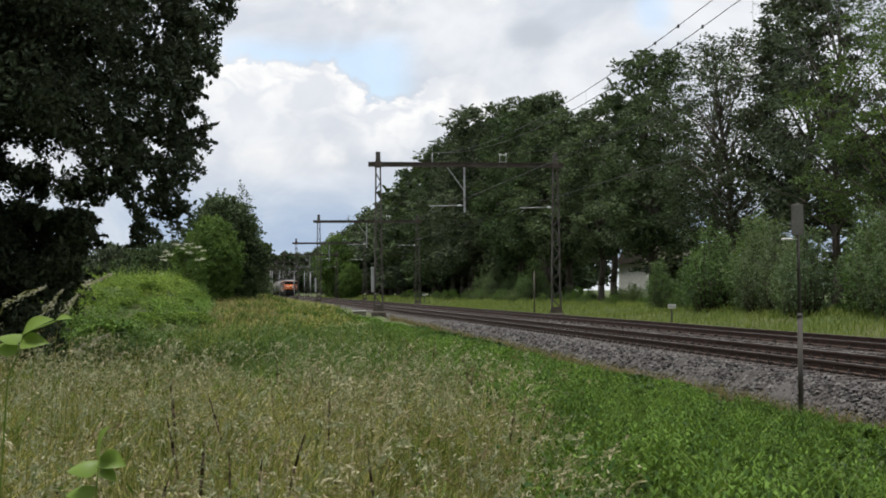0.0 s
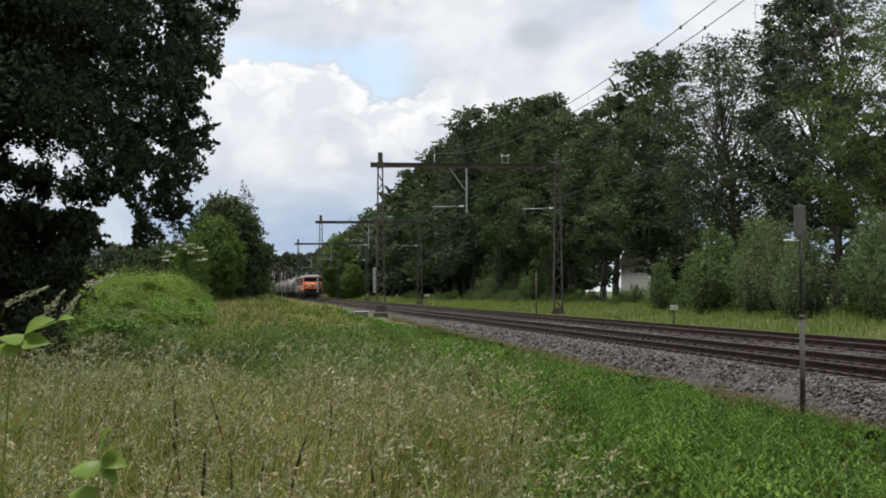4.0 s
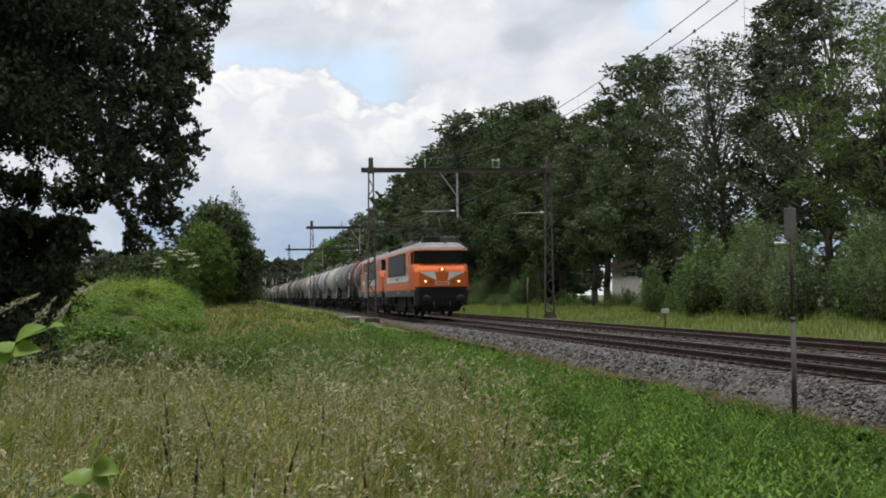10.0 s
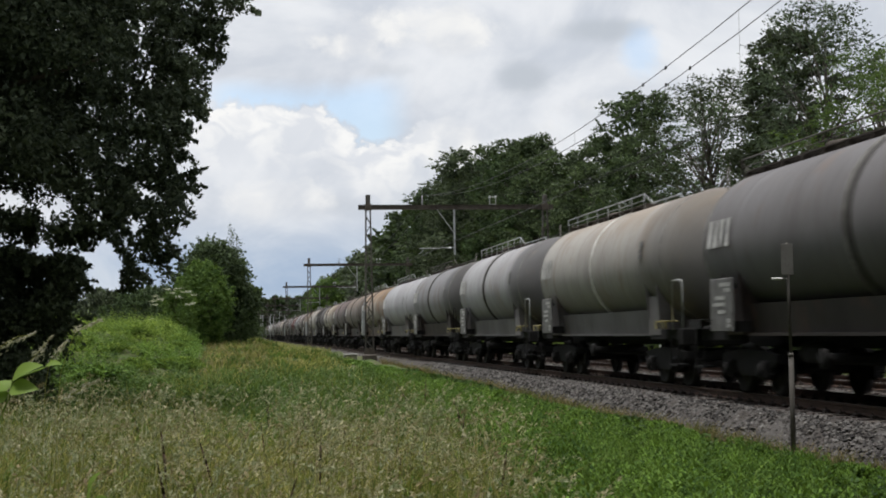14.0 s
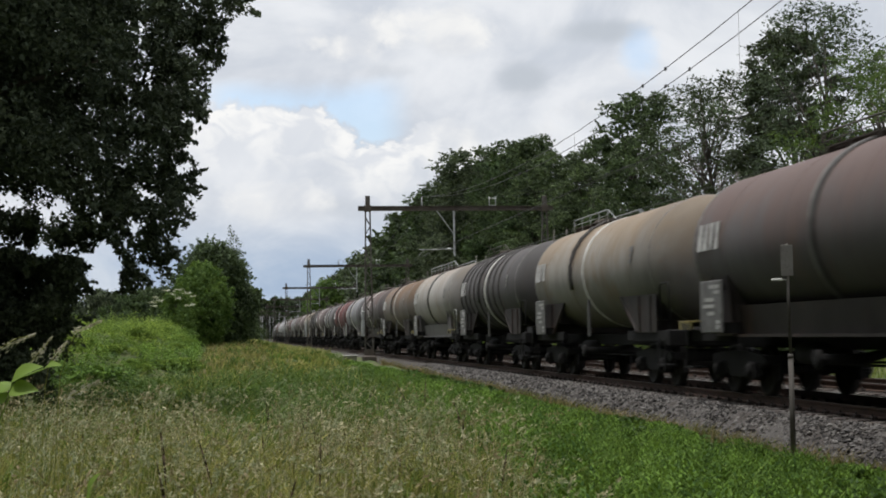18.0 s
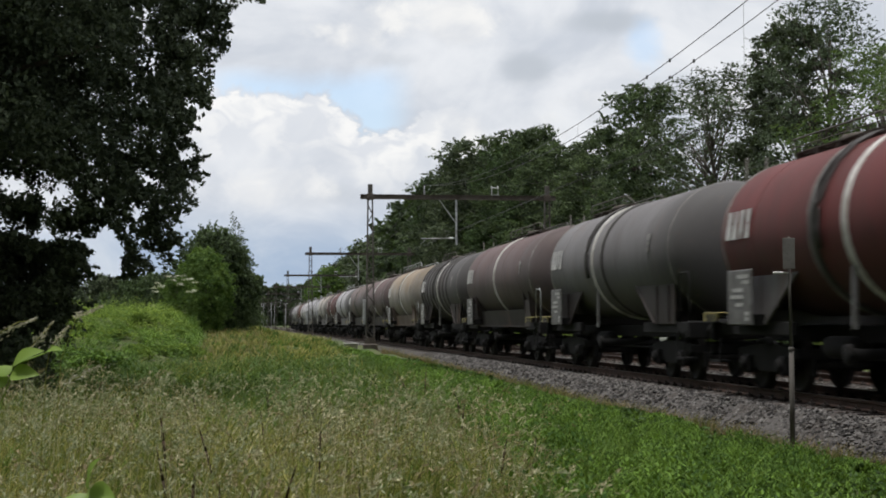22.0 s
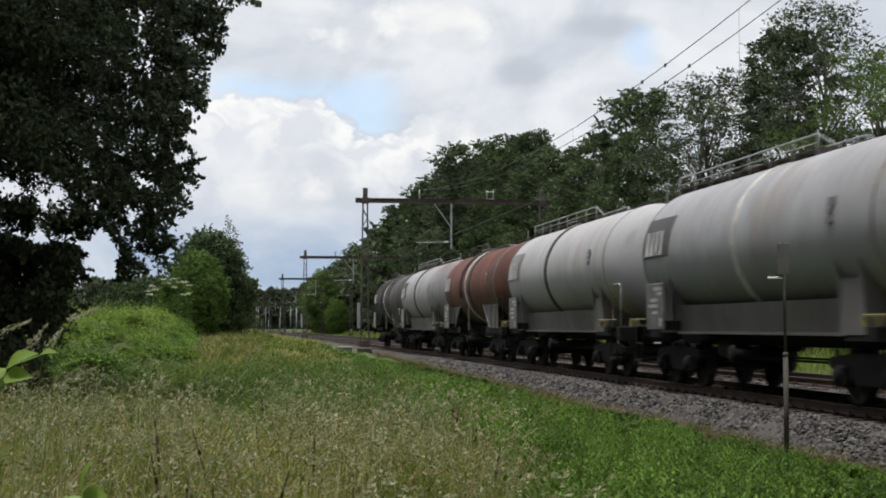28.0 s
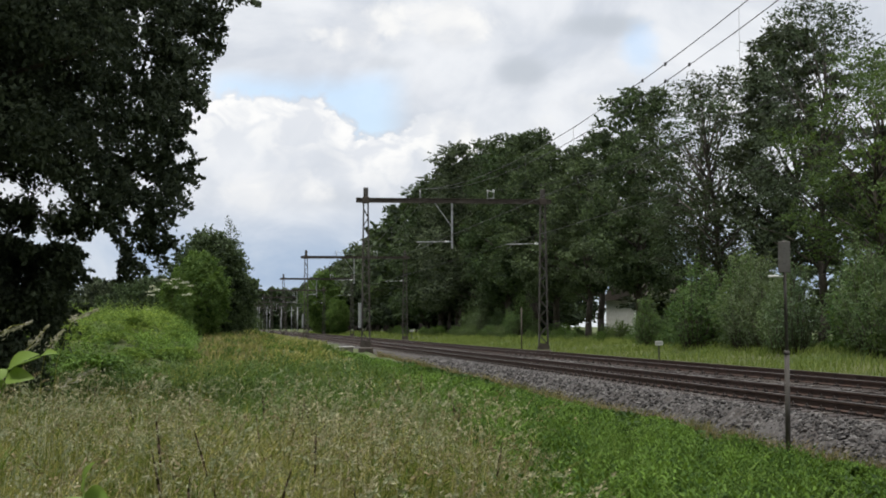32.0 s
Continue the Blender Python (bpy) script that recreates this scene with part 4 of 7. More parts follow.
def left_oak():
    """The dark tree whose boughs hang over the meadow, and unseen oaks added beside and behind the camera to shade it.
    """
    rng = np.random.default_rng(13)
    t = thing("oak_tree", "large dark oak in shade, boughs hanging low over the grass", "tree", pose(-6.3, 25, 0))
    puffs = []
    def lump(x, z, r, y=0.0, k=1.0):
        puffs.append((x, y + rng.uniform(-1.2, 1.2), z, r * k, r * 1.2, r * 0.85))
    # right-hand outline from the top down to the hanging boughs
    for x, z, r in ((5.6, 7.3, 0.9), (5.5, 6.3, 0.7), (5.2, 5.6, 0.7), (5.45, 5.0, 0.46), (5.0, 4.5, 0.6), (5.25, 4.05, 0.4), (4.8, 3.7, 0.6), (5.3, 3.2, 0.35), (5.0, 2.85, 0.4), (4.85, 2.4, 0.34),
                    (4.5, 3.0, 0.6), (4.3, 2.4, 0.36), (4.0, 3.5, 0.7), (3.8, 2.7, 0.5), (3.2, 2.1, 0.5), (2.75, 1.5, 0.45), (2.5, 0.9, 0.42), (3.3, 1.8, 0.25), (2.1, 0.9, 0.5), (3.0, 1.2, 0.42), (2.95, 0.7, 0.42), (2.9, 0.25, 0.42), (2.3, 0.4, 0.5), (4.6, 6.5, 1.0), (4.3, 5.0, 0.9),
                    (4.15, 2.15, 0.22), (4.0, 2.35, 0.3), (4.6, 2.2, 0.2), (4.45, 2.05, 0.14), (3.75, 2.3, 0.35), (3.6, 1.9, 0.32), (3.35, 1.5, 0.28), (5.35, 3.75, 0.2), (5.6, 3.6, 0.15), (5.2, 4.4, 0.2), (5.55, 5.6, 0.22), (5.75, 6.6, 0.25)):
        lump(x, z, r)
    for i in range(16):
        lump(rng.uniform(1.2, 3.1), rng.uniform(1.2, 3.6), rng.uniform(0.4, 0.7), rng.uniform(-1.0, 1.0))
    rimmed = len(puffs)
    for i in range(60):
        lump(rng.uniform(1.0, 4.4), rng.uniform(3.9, 8.0), rng.uniform(0.6, 0.95), rng.uniform(-2.0, 2.0))
    for i in range(110):
        lump(rng.uniform(-5, 3.9), rng.uniform(3.3, 11.0), rng.uniform(0.8, 1.5), rng.uniform(-2.5, 2.5))
    for i in range(45):
        lump(rng.uniform(-3, 2.1), rng.uniform(0.4, 3.2), rng.uniform(0.5, 0.9), rng.uniform(-1.5, 2.5))
    wood = Shape()
    limbs(wood, rng, [p for p in puffs if p[2] > 4.2][::3], 11.0, 0.42)
    part("trunk", wood, M["bark"], t)
    rim, _ = crown_points(rng, puffs[:rimmed], 88000, 0.2, 0.5, 1.7)
    pts, _ = crown_points(rng, puffs[rimmed:], 300000, 0.2)
    pts = np.concatenate([rim, pts])
    x, z = pts[:, 0], pts[:, 2]
    pts = pts[z > 0.0 + 0.25 * np.sin(x * 5.0) + rng.normal(0, 0.15, len(pts))]
    x, z = pts[:, 0], pts[:, 2]
    # gaps between the boughs
    hole = np.sin(x * 8.3 + 1.5 * np.sin(z * 5.1)) + np.sin(z * 9.7 + x * 2.1) + rng.normal(0, 0.35, len(pts))
    ragged = (x > 3.5) & (z < 6.5) & (hole > 1.2)
    band = (x > 1.7) & (x < 3.7) & (z > 2.55) & (z < 3.75)
    pts = pts[~(band & (hole > -0.15)) & ~ragged]
    x, z = pts[:, 0], pts[:, 2]
    trim = (z < 2.0) & (x > 3.7 - 0.42 * (1.6 - z) + rng.normal(0, 0.13, len(pts)))
    sky_gap = ((x - 4.12) / 0.27) ** 2 + ((z - 2.42) / 0.42) ** 2 + rng.normal(0, 0.12, len(pts)) < 1
    pts = pts[~trim & ~sky_gap]
    x, z = pts[:, 0], pts[:, 2]
    seen = (x > 1.6) & (z < 7.4)
    coarse = ~seen & (rng.random(len(pts)) < 0.3)
    part("crown", cards("crown", np.concatenate([leaf_cards(rng, pts[seen], 0.052, None, 0.2), leaf_cards(rng, pts[coarse], 0.15, None, 0.2)]), 4, LEAF_FACES, M["leaf_oak"]), None, t)
    # oaks added out of view to keep sky light off the dark tree
    shade = make_tree("oak_tree", "added oak out of view that blocks light from the left and behind", 52, 15.0, 6.5, 1.0, 40, 6500, 0.50, 0.4, "leaf_oak", "oaks round the meadow")
    spots = [(-13, 31), (-15, 20), (-16, 10), (-15, 0), (-13, -9), (-7, -13), (3, -16), (-18, 3), (-20, 40), (-14, 50), (-22, 12), (-24, 24), (-27, -4), (-22, -16), (-13, -19), (-27, 36), (-32, 48), (-26, 58), (-36, 20), (-34, 4), (-4, -22), (7, -24)]
    for i, (x, y) in enumerate(spots):
        m = placed(shade, x, y, i * 1.3, 0.95 + 0.1 * (i % 3))
        if i:
            copy_thing(shade, m)
        else:
            shade.matrix_basis = m


def left_far():
    rng = np.random.default_rng(14)
    round_tree = make_tree("round_tree", "dense rounded dark green tree standing in the meadow", 61, 7.2, 3.1, 0.2, 70, 42000, 0.10, 0.2, "leaf_wood", "", thin=0.7, fat=(0.20, 0.40), core=2500, egg=True)
    round_tree.matrix_basis = placed(round_tree, -1.5, 97, 0.4, 1.0)
    wispy = feather_bush("young_tree", "slender young tree with thin leafy tip behind the round tree", 62, 8.2, 1.5, 30, 170, 0.085, "leaf_wood", "")
    wispy.matrix_basis = placed(wispy, -0.05, 100.5, 1.0, 1.0)
    # this tree and its far copies look sunlit through their leaf colour alone
    lit = make_tree("light_tree", "young tree at the edge of dark trees, sunlight put into its leaf green", 63, 5.3, 1.8, 0.3, 120, 15000, 0.085, 0.09, "leaf_sunlit_tone", "", thin=0.3, fat=(0.14, 0.24), core=600, egg=True)
    lit.matrix_basis = placed(lit, -2.0, 91, 0.2, 1.0)
    for x, y, k in ((18.6, 300, 2.55), (20.6, 314, 2.2), (20.2, 284, 1.3)):
        copy_thing(lit, placed(lit, x, y, y, k))
    elder = make_tree("elder_bush", "elder bush with flat cream flower heads behind the mound", 66, 3.0, 1.3, 0.2, 40, 6000, 0.075, 0.05, "leaf_fresh", "", "bush", thin=0.4, fat=(0.2, 0.34), core=200)
    elder.matrix_basis = placed(elder, -3.5, 86, 0.0, 1.0)
    flowers = rng.normal(size=(26, 3))
    flowers = flowers / np.linalg.norm(flowers, axis=1, keepdims=True) * np.array([1.35, 1.35, 1.35]) + np.array([0, 0, 1.9])
    for p in flowers[flowers[:, 2] > 0.9]:
        c = np.repeat(p[None], 34, 0) + rng.normal(0, 1, (34, 3)) * np.array([0.12, 0.12, 0.03])
        tagged(part("flower_head", cards("flower_head", leaf_cards(rng, c, 0.05, None, 1.0), 4, LEAF_FACES, M["blossom"]), None, elder, "cream flower head"), kind="stuff")
    hedge = make_tree("bush", "green hedge bush behind the mound", 64, 3.6, 2.6, 0.1, 36, 6000, 0.13, 0.07, "leaf_wood", "meadow bushes", "bush")
    first = True
    for x, y, k in ((-6.2, 94, 0.88), (-8.6, 99, 1.05), (-11.5, 96, 0.9), (-14, 100, 1.0), (-17, 104, 1.0), (-4.6, 104, 0.9), (-20, 98, 1.0), (-24, 104, 1.1), (0.6, 122, 0.7), (0.4, 150, 0.8)):
        m = placed(hedge, x, y, rng.uniform(0, 6), k)
        if first:
            hedge.matrix_basis, first = m, False
        else:
            copy_thing(hedge, m)
    for leaf, words, seed, spots in (("leaf_mound", "fresh green bramble bush on the mound", 67, [(rng.uniform(-8.4, -1.9), rng.uniform(49, 71), rng.uniform(0.40, 0.85)) for i in range(22)]),
                                     ("leaf_nettle", "dark green bramble bush at the foot of the mound", 68, [(-0.135 * y - rng.uniform(-1.6, 1.9), y, rng.uniform(0.6, 1.2)) for y in rng.uniform(31, 51, 22)])):
        bramble = make_tree("bramble_bush", words, seed, 0.95, 0.85, 0.05, 34, 3600, 0.062, 0.02, leaf, "brambles on the mound", "bush", thin=0.5, fat=(0.2, 0.4), core=150)
        for i, (x, y, k) in enumerate(spots):
            m = placed(bramble, x, y, rng.uniform(0, 6), k, rng.uniform(0.9, 1.5))
            if i:
                copy_thing(bramble, m)
            else:
                bramble.matrix_basis = m
    # woods far off on both sides of the line, where the rails vanish
    far = make_tree("far_tree", "distant tree of the dark woods where the rails vanish", 65, 16.0, 6.5, 0.5, 30, 2600, 0.8, 0.3, "leaf_wood", "distant trees", core=100)
    first = True
    spots = [(x, 985 + 12 * math.sin(x), 1.32 + 0.003 * max(x, 0)) for x in range(-80, 96, 7)] + [(-6 - i * 1.2, 230 + i * 40, 0.42) for i in range(16)] + [(-18 - i * 3, 200 + i * 10, 0.27) for i in range(14)] + [(-45 - i * 7, 150 - i * 3, 0.8) for i in range(9)]
    for x, y, k in spots:
        m = placed(far, x + rng.uniform(-2, 2), y, rng.uniform(0, 6), k * rng.uniform(0.8, 1.15))
        if first:
            far.matrix_basis, first = m, False
        else:
            copy_thing(far, m)


def blades(rng, x, y, height, width, lean=0.35, wind=(0.12, 0.0)):
    """Bent blades of three tapering pieces: five verts each."""
    n = len(x)
    z = ground_z(x, y)
    a = rng.uniform(0, 6.28, n)
    h = height * rng.uniform(0.55, 1.15, n)
    bend = h * rng.uniform(0.1, lean * 2, n)
    dx, dy = np.cos(a) * bend + wind[0] * h * 0.5, np.sin(a) * bend + wind[1] * h * 0.5
    f = rng.uniform(0, 6.28, n)
    wx, wy = np.cos(f) * width, np.sin(f) * width
    root = np.stack([x, y, z - 0.05], -1)
    mid = root + np.stack([dx * 0.35, dy * 0.35, h * 0.62], -1)
    tip = root + np.stack([dx, dy, h], -1)
    w = np.stack([wx, wy, np.zeros(n)], -1)
    return np.stack([root - w, root + w, mid - w * 0.8, mid + w * 0.8, tip], 1).reshape(-1, 3), tip


BLADE_FACES = [(0, 1, 3), (0, 3, 2), (2, 3, 4)]


def nettle_edge(y):
    """Where the tall grass ends and the nettles along the ballast begin."""
    return np.interp(y, [4, 5, 8, 12, 17, 44, 80, 130], [1.15, 1.4, 1.95, 2.45, 2.95, 5.1, 6.3, 7.0])


def scatter(rng, n, y0, y1, x0, x1, power=1.0):
    y = y0 + (y1 - y0) * rng.random(n) ** power
    lo, hi = x0(y), x1(y)
    return lo + (hi - lo) * rng.random(n), y


def patchy(x, y):
    """Slow, irregular waves from -1 to 1 over the meadow."""
    return (np.sin(x * 1.25 + 1.3 * np.sin(y * 0.55)) + np.sin(y * 0.83 - x * 0.6 + 2.0) + np.sin(x * 2.9 + y * 1.7)) / 3


def lumpy(x, y, size, seed=0):
    """Smooth random heights from 0 to 1 with lumps of the given size."""
    u, v = np.asarray(x, float) / size + 900.0, np.asarray(y, float) / size + 900.0
    i, j = np.floor(u).astype(int), np.floor(v).astype(int)
    table = np.random.default_rng(700 + seed).random((128, 128))
    at = lambda a, b: table[a % 128, b % 128]
    f, g = u - i, v - j
    f, g = f * f * (3 - 2 * f), g * g * (3 - 2 * g)
    return (at(i, j) * (1 - f) + at(i + 1, j) * f) * (1 - g) + (at(i, j + 1) * (1 - f) + at(i + 1, j + 1) * f) * g


def tussocks(rng, x, y, k, height, width, radius, lean):
    """Tufts of k blades each that arch outwards from one root; x, y, height and radius belong to the tufts."""
    n = len(x)
    a, d = rng.uniform(0, 6.28, (n, k)), np.sqrt(rng.random((n, k)))
    h = height[:, None] * (1.08 - 0.45 * d * d) * rng.uniform(0.65, 1.12, (n, k))
    bx, by = x[:, None] + np.cos(a) * d * radius[:, None] * 0.45, y[:, None] + np.sin(a) * d * radius[:, None] * 0.45
    out = h * (lean * d + rng.uniform(0.0, 0.22, (n, k)))
    sway = rng.normal(0.10, 0.10, (n, 1)) * h
    dx, dy = np.cos(a) * out + sway, np.sin(a) * out
    z = ground_z(bx, by) - 0.04
    root = np.stack([bx, by, z], -1).reshape(-1, 3)
    bend = np.stack([dx, dy, np.zeros_like(dx)], -1).reshape(-1, 3)
    rise = np.stack([0 * h, 0 * h, h], -1).reshape(-1, 3)
    f = rng.uniform(0, 6.28, n * k)
    w = np.stack([np.cos(f), np.sin(f), 0 * f], -1) * width * rng.uniform(0.6, 1.3, (n * k, 1))
    mid = root + bend * 0.30 + rise * 0.64
    tip = root + bend * 1.15 + rise * (1.0 - 0.12 * rng.random((n * k, 1)))
    return np.stack([root - w, root + w, mid - w * 0.85, mid + w * 0.85, tip], 1).reshape(-1, 3)


def panicles(rng, x, y, height, stem, length, husk, k, full=1.0):
    """Seed stalks: a bowed stem, and a nodding head of k husks along its curved end."""
    n = len(x)
    z = ground_z(x, y)
    a = rng.normal(0.2, 1.3, n)
    lean = height * rng.uniform(0.05, 0.30, n)
    way = np.stack([np.cos(a), np.sin(a), 0 * a], -1)
    root = np.stack([x, y, z - 0.04], -1)
    neck = root + way * lean[:, None] + np.stack([0 * x, 0 * x, height], -1)
    mid = root + way * lean[:, None] * 0.35 + np.stack([0 * x, 0 * x, height * 0.6], -1)
    side = np.stack([-np.sin(a), np.cos(a), 0 * a], -1) * stem
    stems = np.stack([root - side, root + side, mid - side, mid + side, neck], 1).reshape(-1, 3)
    L = length * rng.uniform(0.6, 1.3, n)
    nod = rng.uniform(0.1, 1.15, n)
    u = rng.random((n, k))
    # the head's axis turns over from upright to hanging
    turn = 0.35 + nod[:, None] * 1.9 * u
    fwd, up = L[:, None] * u * np.sin(turn), L[:, None] * u * np.cos(turn * 0.92)
    c = neck[:, None] + way[:, None] * fwd[..., None] + np.stack([0 * up, 0 * up, up], -1)
    wide = (0.10 + 0.20 * np.sin(np.pi * np.minimum(u * 0.85 + 0.12, 1))) * L[:, None] * full * rng.uniform(0.35, 1.0, (n, 1))
    c = c + rng.normal(0, 0.5, (n, k, 3)) * wide[..., None]
    c = c.reshape(-1, 3)
    axis = np.repeat(way, k, 0) * np.sin(turn).reshape(-1, 1) + np.array([0, 0, 1.0]) * np.cos(turn).reshape(-1, 1)
    axis = axis + rng.normal(0, 0.5, (n * k, 3))
    axis /= np.linalg.norm(axis, axis=1, keepdims=True)
    s = np.cross(axis, rng.normal(size=(n * k, 3)))
    s /= np.linalg.norm(s, axis=1, keepdims=True)
    h = husk * rng.uniform(0.6, 1.35, (n * k, 1))
    return stems, np.stack([c - axis * h, c + s * h * 0.30, c + axis * h, c - s * h * 0.30], 1).reshape(-1, 3)


def meadow():
    rng = np.random.default_rng(15)
    view = lambda y: np.where(y > 50, -1.3, -0.16 * y - 0.7)
    edge = lambda y: nettle_edge(y) + np.interp(y, [8, 20, 30, 55], [-0.2, 0.1, 0.5, -0.6])
    # where the meadow is dry and seeding, and where it is lush
    dry_at = lambda x, y: 0.55 * lumpy(x, y, 1.5, 1) + 0.45 * lumpy(x, y * 0.8, 0.55, 2) + np.interp(y, [6, 14, 19, 30], [0.16, 0.08, -0.10, -0.22]) + 0.10 * step(-x, -0.6, 1.5)
    sorts = {"blade": [], "blade_dark": [], "blade_dry": [], "blade_olive": [], "blade_lush": []}
    for n, k, y0, y1, h, w, r in ((1150, 30, 3.6, 11, 0.64, 0.0040, 0.20), (1900, 24, 10, 22, 0.64, 0.0058, 0.24), (1700, 18, 21, 48, 0.58, 0.011, 0.34), (1300, 11, 46, 125, 0.38, 0.028, 0.45)):
        x, y = scatter(rng, n, y0, y1, view, edge, 1.25)
        dry = dry_at(x, y) + rng.normal(0, 0.10, n)
        tall = h * np.clip(0.16 + 0.70 * lumpy(x, y, 0.6, 3) + 0.42 * lumpy(x, y, 1.7, 8) + rng.normal(0, 0.20, n) + 0.45 * (rng.random(n) < 0.16), 0.30, 1.55)
        rad = r * rng.uniform(0.6, 1.4, n)
        pick = np.where(dry > 0.71, 2, np.where(dry > 0.56, 3, np.where(dry > 0.40, 0, 1)))
        pick = np.where(rng.random(n) < 0.16, 4, pick)
        for i, name in enumerate(("blade", "blade_dark", "blade_dry", "blade_olive", "blade_lush")):
            m = pick == i
            sorts[name].append(tussocks(rng, x[m], y[m], k, tall[m], w, rad[m], 0.75))
    for name, words in (("blade", "green and yellowing tufts of tall meadow grass"), ("blade_dark", "lush dark green tufts of meadow grass"), ("blade_dry", "dry straw-coloured tufts of meadow grass"),
                        ("blade_olive", "olive green tufts of seeding meadow grass"), ("blade_lush", "fresh green tufts of upright meadow grass")):
        ob = new("meadow_grass", cards("meadow_grass", np.concatenate(sorts[name]), 5, BLADE_FACES, M[name]))
        tagged(ob, words, "grass", kind="stuff")
    # a low sward that hides the earth between the tufts
    verts = []
    for n, y0, y1, h, w in ((15000, 3.6, 11, 0.36, 0.0040), (16000, 10, 24, 0.36, 0.0065), (12000, 22, 50, 0.32, 0.014)):
        x, y = scatter(rng, n, y0, y1, view, edge, 1.2)
        verts.append(blades(rng, x, y, h, w, 0.6)[0])
    ob = new("low_sward", cards("low_sward", np.concatenate(verts), 5, BLADE_FACES, M["blade_dark"]))
    tagged(ob, "low dark green sward between the grass tufts", "grass", kind="stuff")
    # leafy weeds: few among the near grass, a wide dark green belt farther off
    v = []
    for n, m, k, y0, y1, h, s, r, lim in ((90, 14, 10, 4.5, 13, 0.52, 0.030, 0.18, 0.46), (150, 34, 11, 13, 26, 0.86, 0.036, 0.40, 0.64), (180, 30, 10, 25, 52, 0.84, 0.054, 0.62, 0.66)):
        x, y, tall = clumps(rng, n, m, y0, y1, view, lambda y: edge(y) - 0.3, h, r)
        keep = dry_at(x, y) < lim
        v.append(shoots(rng, x[keep], y[keep], (tall * (0.6 + 0.8 * lumpy(x, y, 0.9, 5)))[keep], k, s))
    px, py = rng.uniform(-1.02, -0.55, 26), rng.uniform(5.3, 6.6, 26)
    v.append(shoots(rng, px, py, rng.uniform(0.66, 0.92, 26), 9, 0.050))
    ob = new("meadow_weeds", cards("meadow_weeds", np.concatenate(v), 4, LEAF_FACES, M["leaf_weed"]))
    tagged(ob, "dull green leafy weeds in clumps among the grass", "weeds", kind="stuff")
    # seed stalks stand in groups and nod away from the wind
    for seed, straw, words, share in ((31, "straw", "nodding pale straw seed heads of the meadow grass", 0.72), (32, "straw_green", "loose grey-green seed heads of the meadow grass", 0.8), (33, "straw_brown", "brownish seed heads of the meadow grass", 0.38)):
        rs = np.random.default_rng(seed)
        stems, heads = [], []
        for n, m, y0, y1, h, w, L, husk, k in ((150, 6, 3.6, 11, 0.88, 0.0021, 0.14, 0.0100, 30), (190, 6, 10, 18, 0.86, 0.0032, 0.15, 0.0140, 20), (40, 6, 18, 30, 0.76, 0.0045, 0.16, 0.020, 11)):
            n = int(n * share)
            cx, cy = scatter(rs, n, y0, y1, view, lambda y: nettle_edge(y) - 0.25, 1.2)
            keep = dry_at(cx, cy) + rs.normal(0, 0.10, n) > (0.50 if straw != "straw_green" else 0.42)
            cx, cy = cx[keep], cy[keep]
            big = rs.uniform(0.74, 1.20, len(cx))
            x, y = np.repeat(cx, m) + rs.normal(0, 0.11, len(cx) * m), np.repeat(cy, m) + rs.normal(0, 0.11, len(cx) * m)
            hh = h * np.repeat(big, m) * rs.uniform(0.74, 1.12, len(x))
            a, b = panicles(rs, x, y, hh, w, L, husk, k, 0.55 if straw != "straw_brown" else 1.1)
            stems.append(a)
            heads.append(b)
        ob = new("grass_stalks", cards("grass_stalks", np.concatenate(stems), 5, BLADE_FACES, M["straw" if straw == "straw" else "blade_olive"]))
        tagged(ob, "thin stalks standing above the meadow grass", "grass", kind="stuff")
        ob = new("grass_seed_heads", cards("grass_seed_heads", np.concatenate(heads), 4, LEAF_FACES, M[straw]))
        tagged(ob, words, "grass", kind="stuff")
    # long dry blades where the meadow fades to straw
    verts = []
    for n, y0, y1, h, w, x0, x1 in ((2100, 4.0, 14, 0.80, 0.0036, view, edge), (3600, 40, 120, 0.38, 0.03, lambda y: -1.6 + 0 * y, lambda y: nettle_edge(y) - 1.0)):
        x, y = scatter(rng, n, y0, y1, x0, x1, 1.1)
        keep = patchy(x * 0.8 + 3, y * 0.9) + rng.normal(0, 0.3, n) > (0.0 if y1 < 40 else -0.6)
        verts.append(blades(rng, x[keep], y[keep], h, w, 0.6)[0])
    ob = new("dry_grass", cards("dry_grass", np.concatenate(verts), 5, BLADE_FACES, M["blade_dry"]))
    tagged(ob, "dry straw-coloured blades among the meadow grass", "grass", kind="stuff")
    # a tawny patch before the sunny strip
    x, y = scatter(rng, 1500, 46, 96, lambda y: -1.7 + 0 * y, lambda y: 1.6 + 0 * y, 1.0)
    ob = new("tawny_grass", cards("tawny_grass", blades(rng, x, y, 0.46, 0.022, 0.5)[0], 5, BLADE_FACES, M["blade_tawny"]))
    tagged(ob, "tawny seeding grass at the foot of the mound", "grass", kind="stuff")
    # the sunny strip beyond the mound: its sunlight is put into the blades' colour
    x, y = scatter(rng, 9000, 100, 260, lambda y: -4.5 + 0 * y, lambda y: 6.6 + 0 * y, 1.0)
    ob = new("sunny_grass", cards("sunny_grass", blades(rng, x, y, 0.40, 0.045, 0.5)[0], 5, BLADE_FACES, M["blade_sunlit_tone"]))
    tagged(ob, "short grass beyond the mound, sunlight put into its pale yellow-green", "grass", kind="stuff")
    # reddish grass along the foot of the ballast
    x = np.minimum(7.95 + rng.normal(0, 0.13, 7500), 8.2)
    y = 10 + 70 * rng.random(7500) ** 1.3
    z = np.interp(y, [10, 80], [1, 1.5])
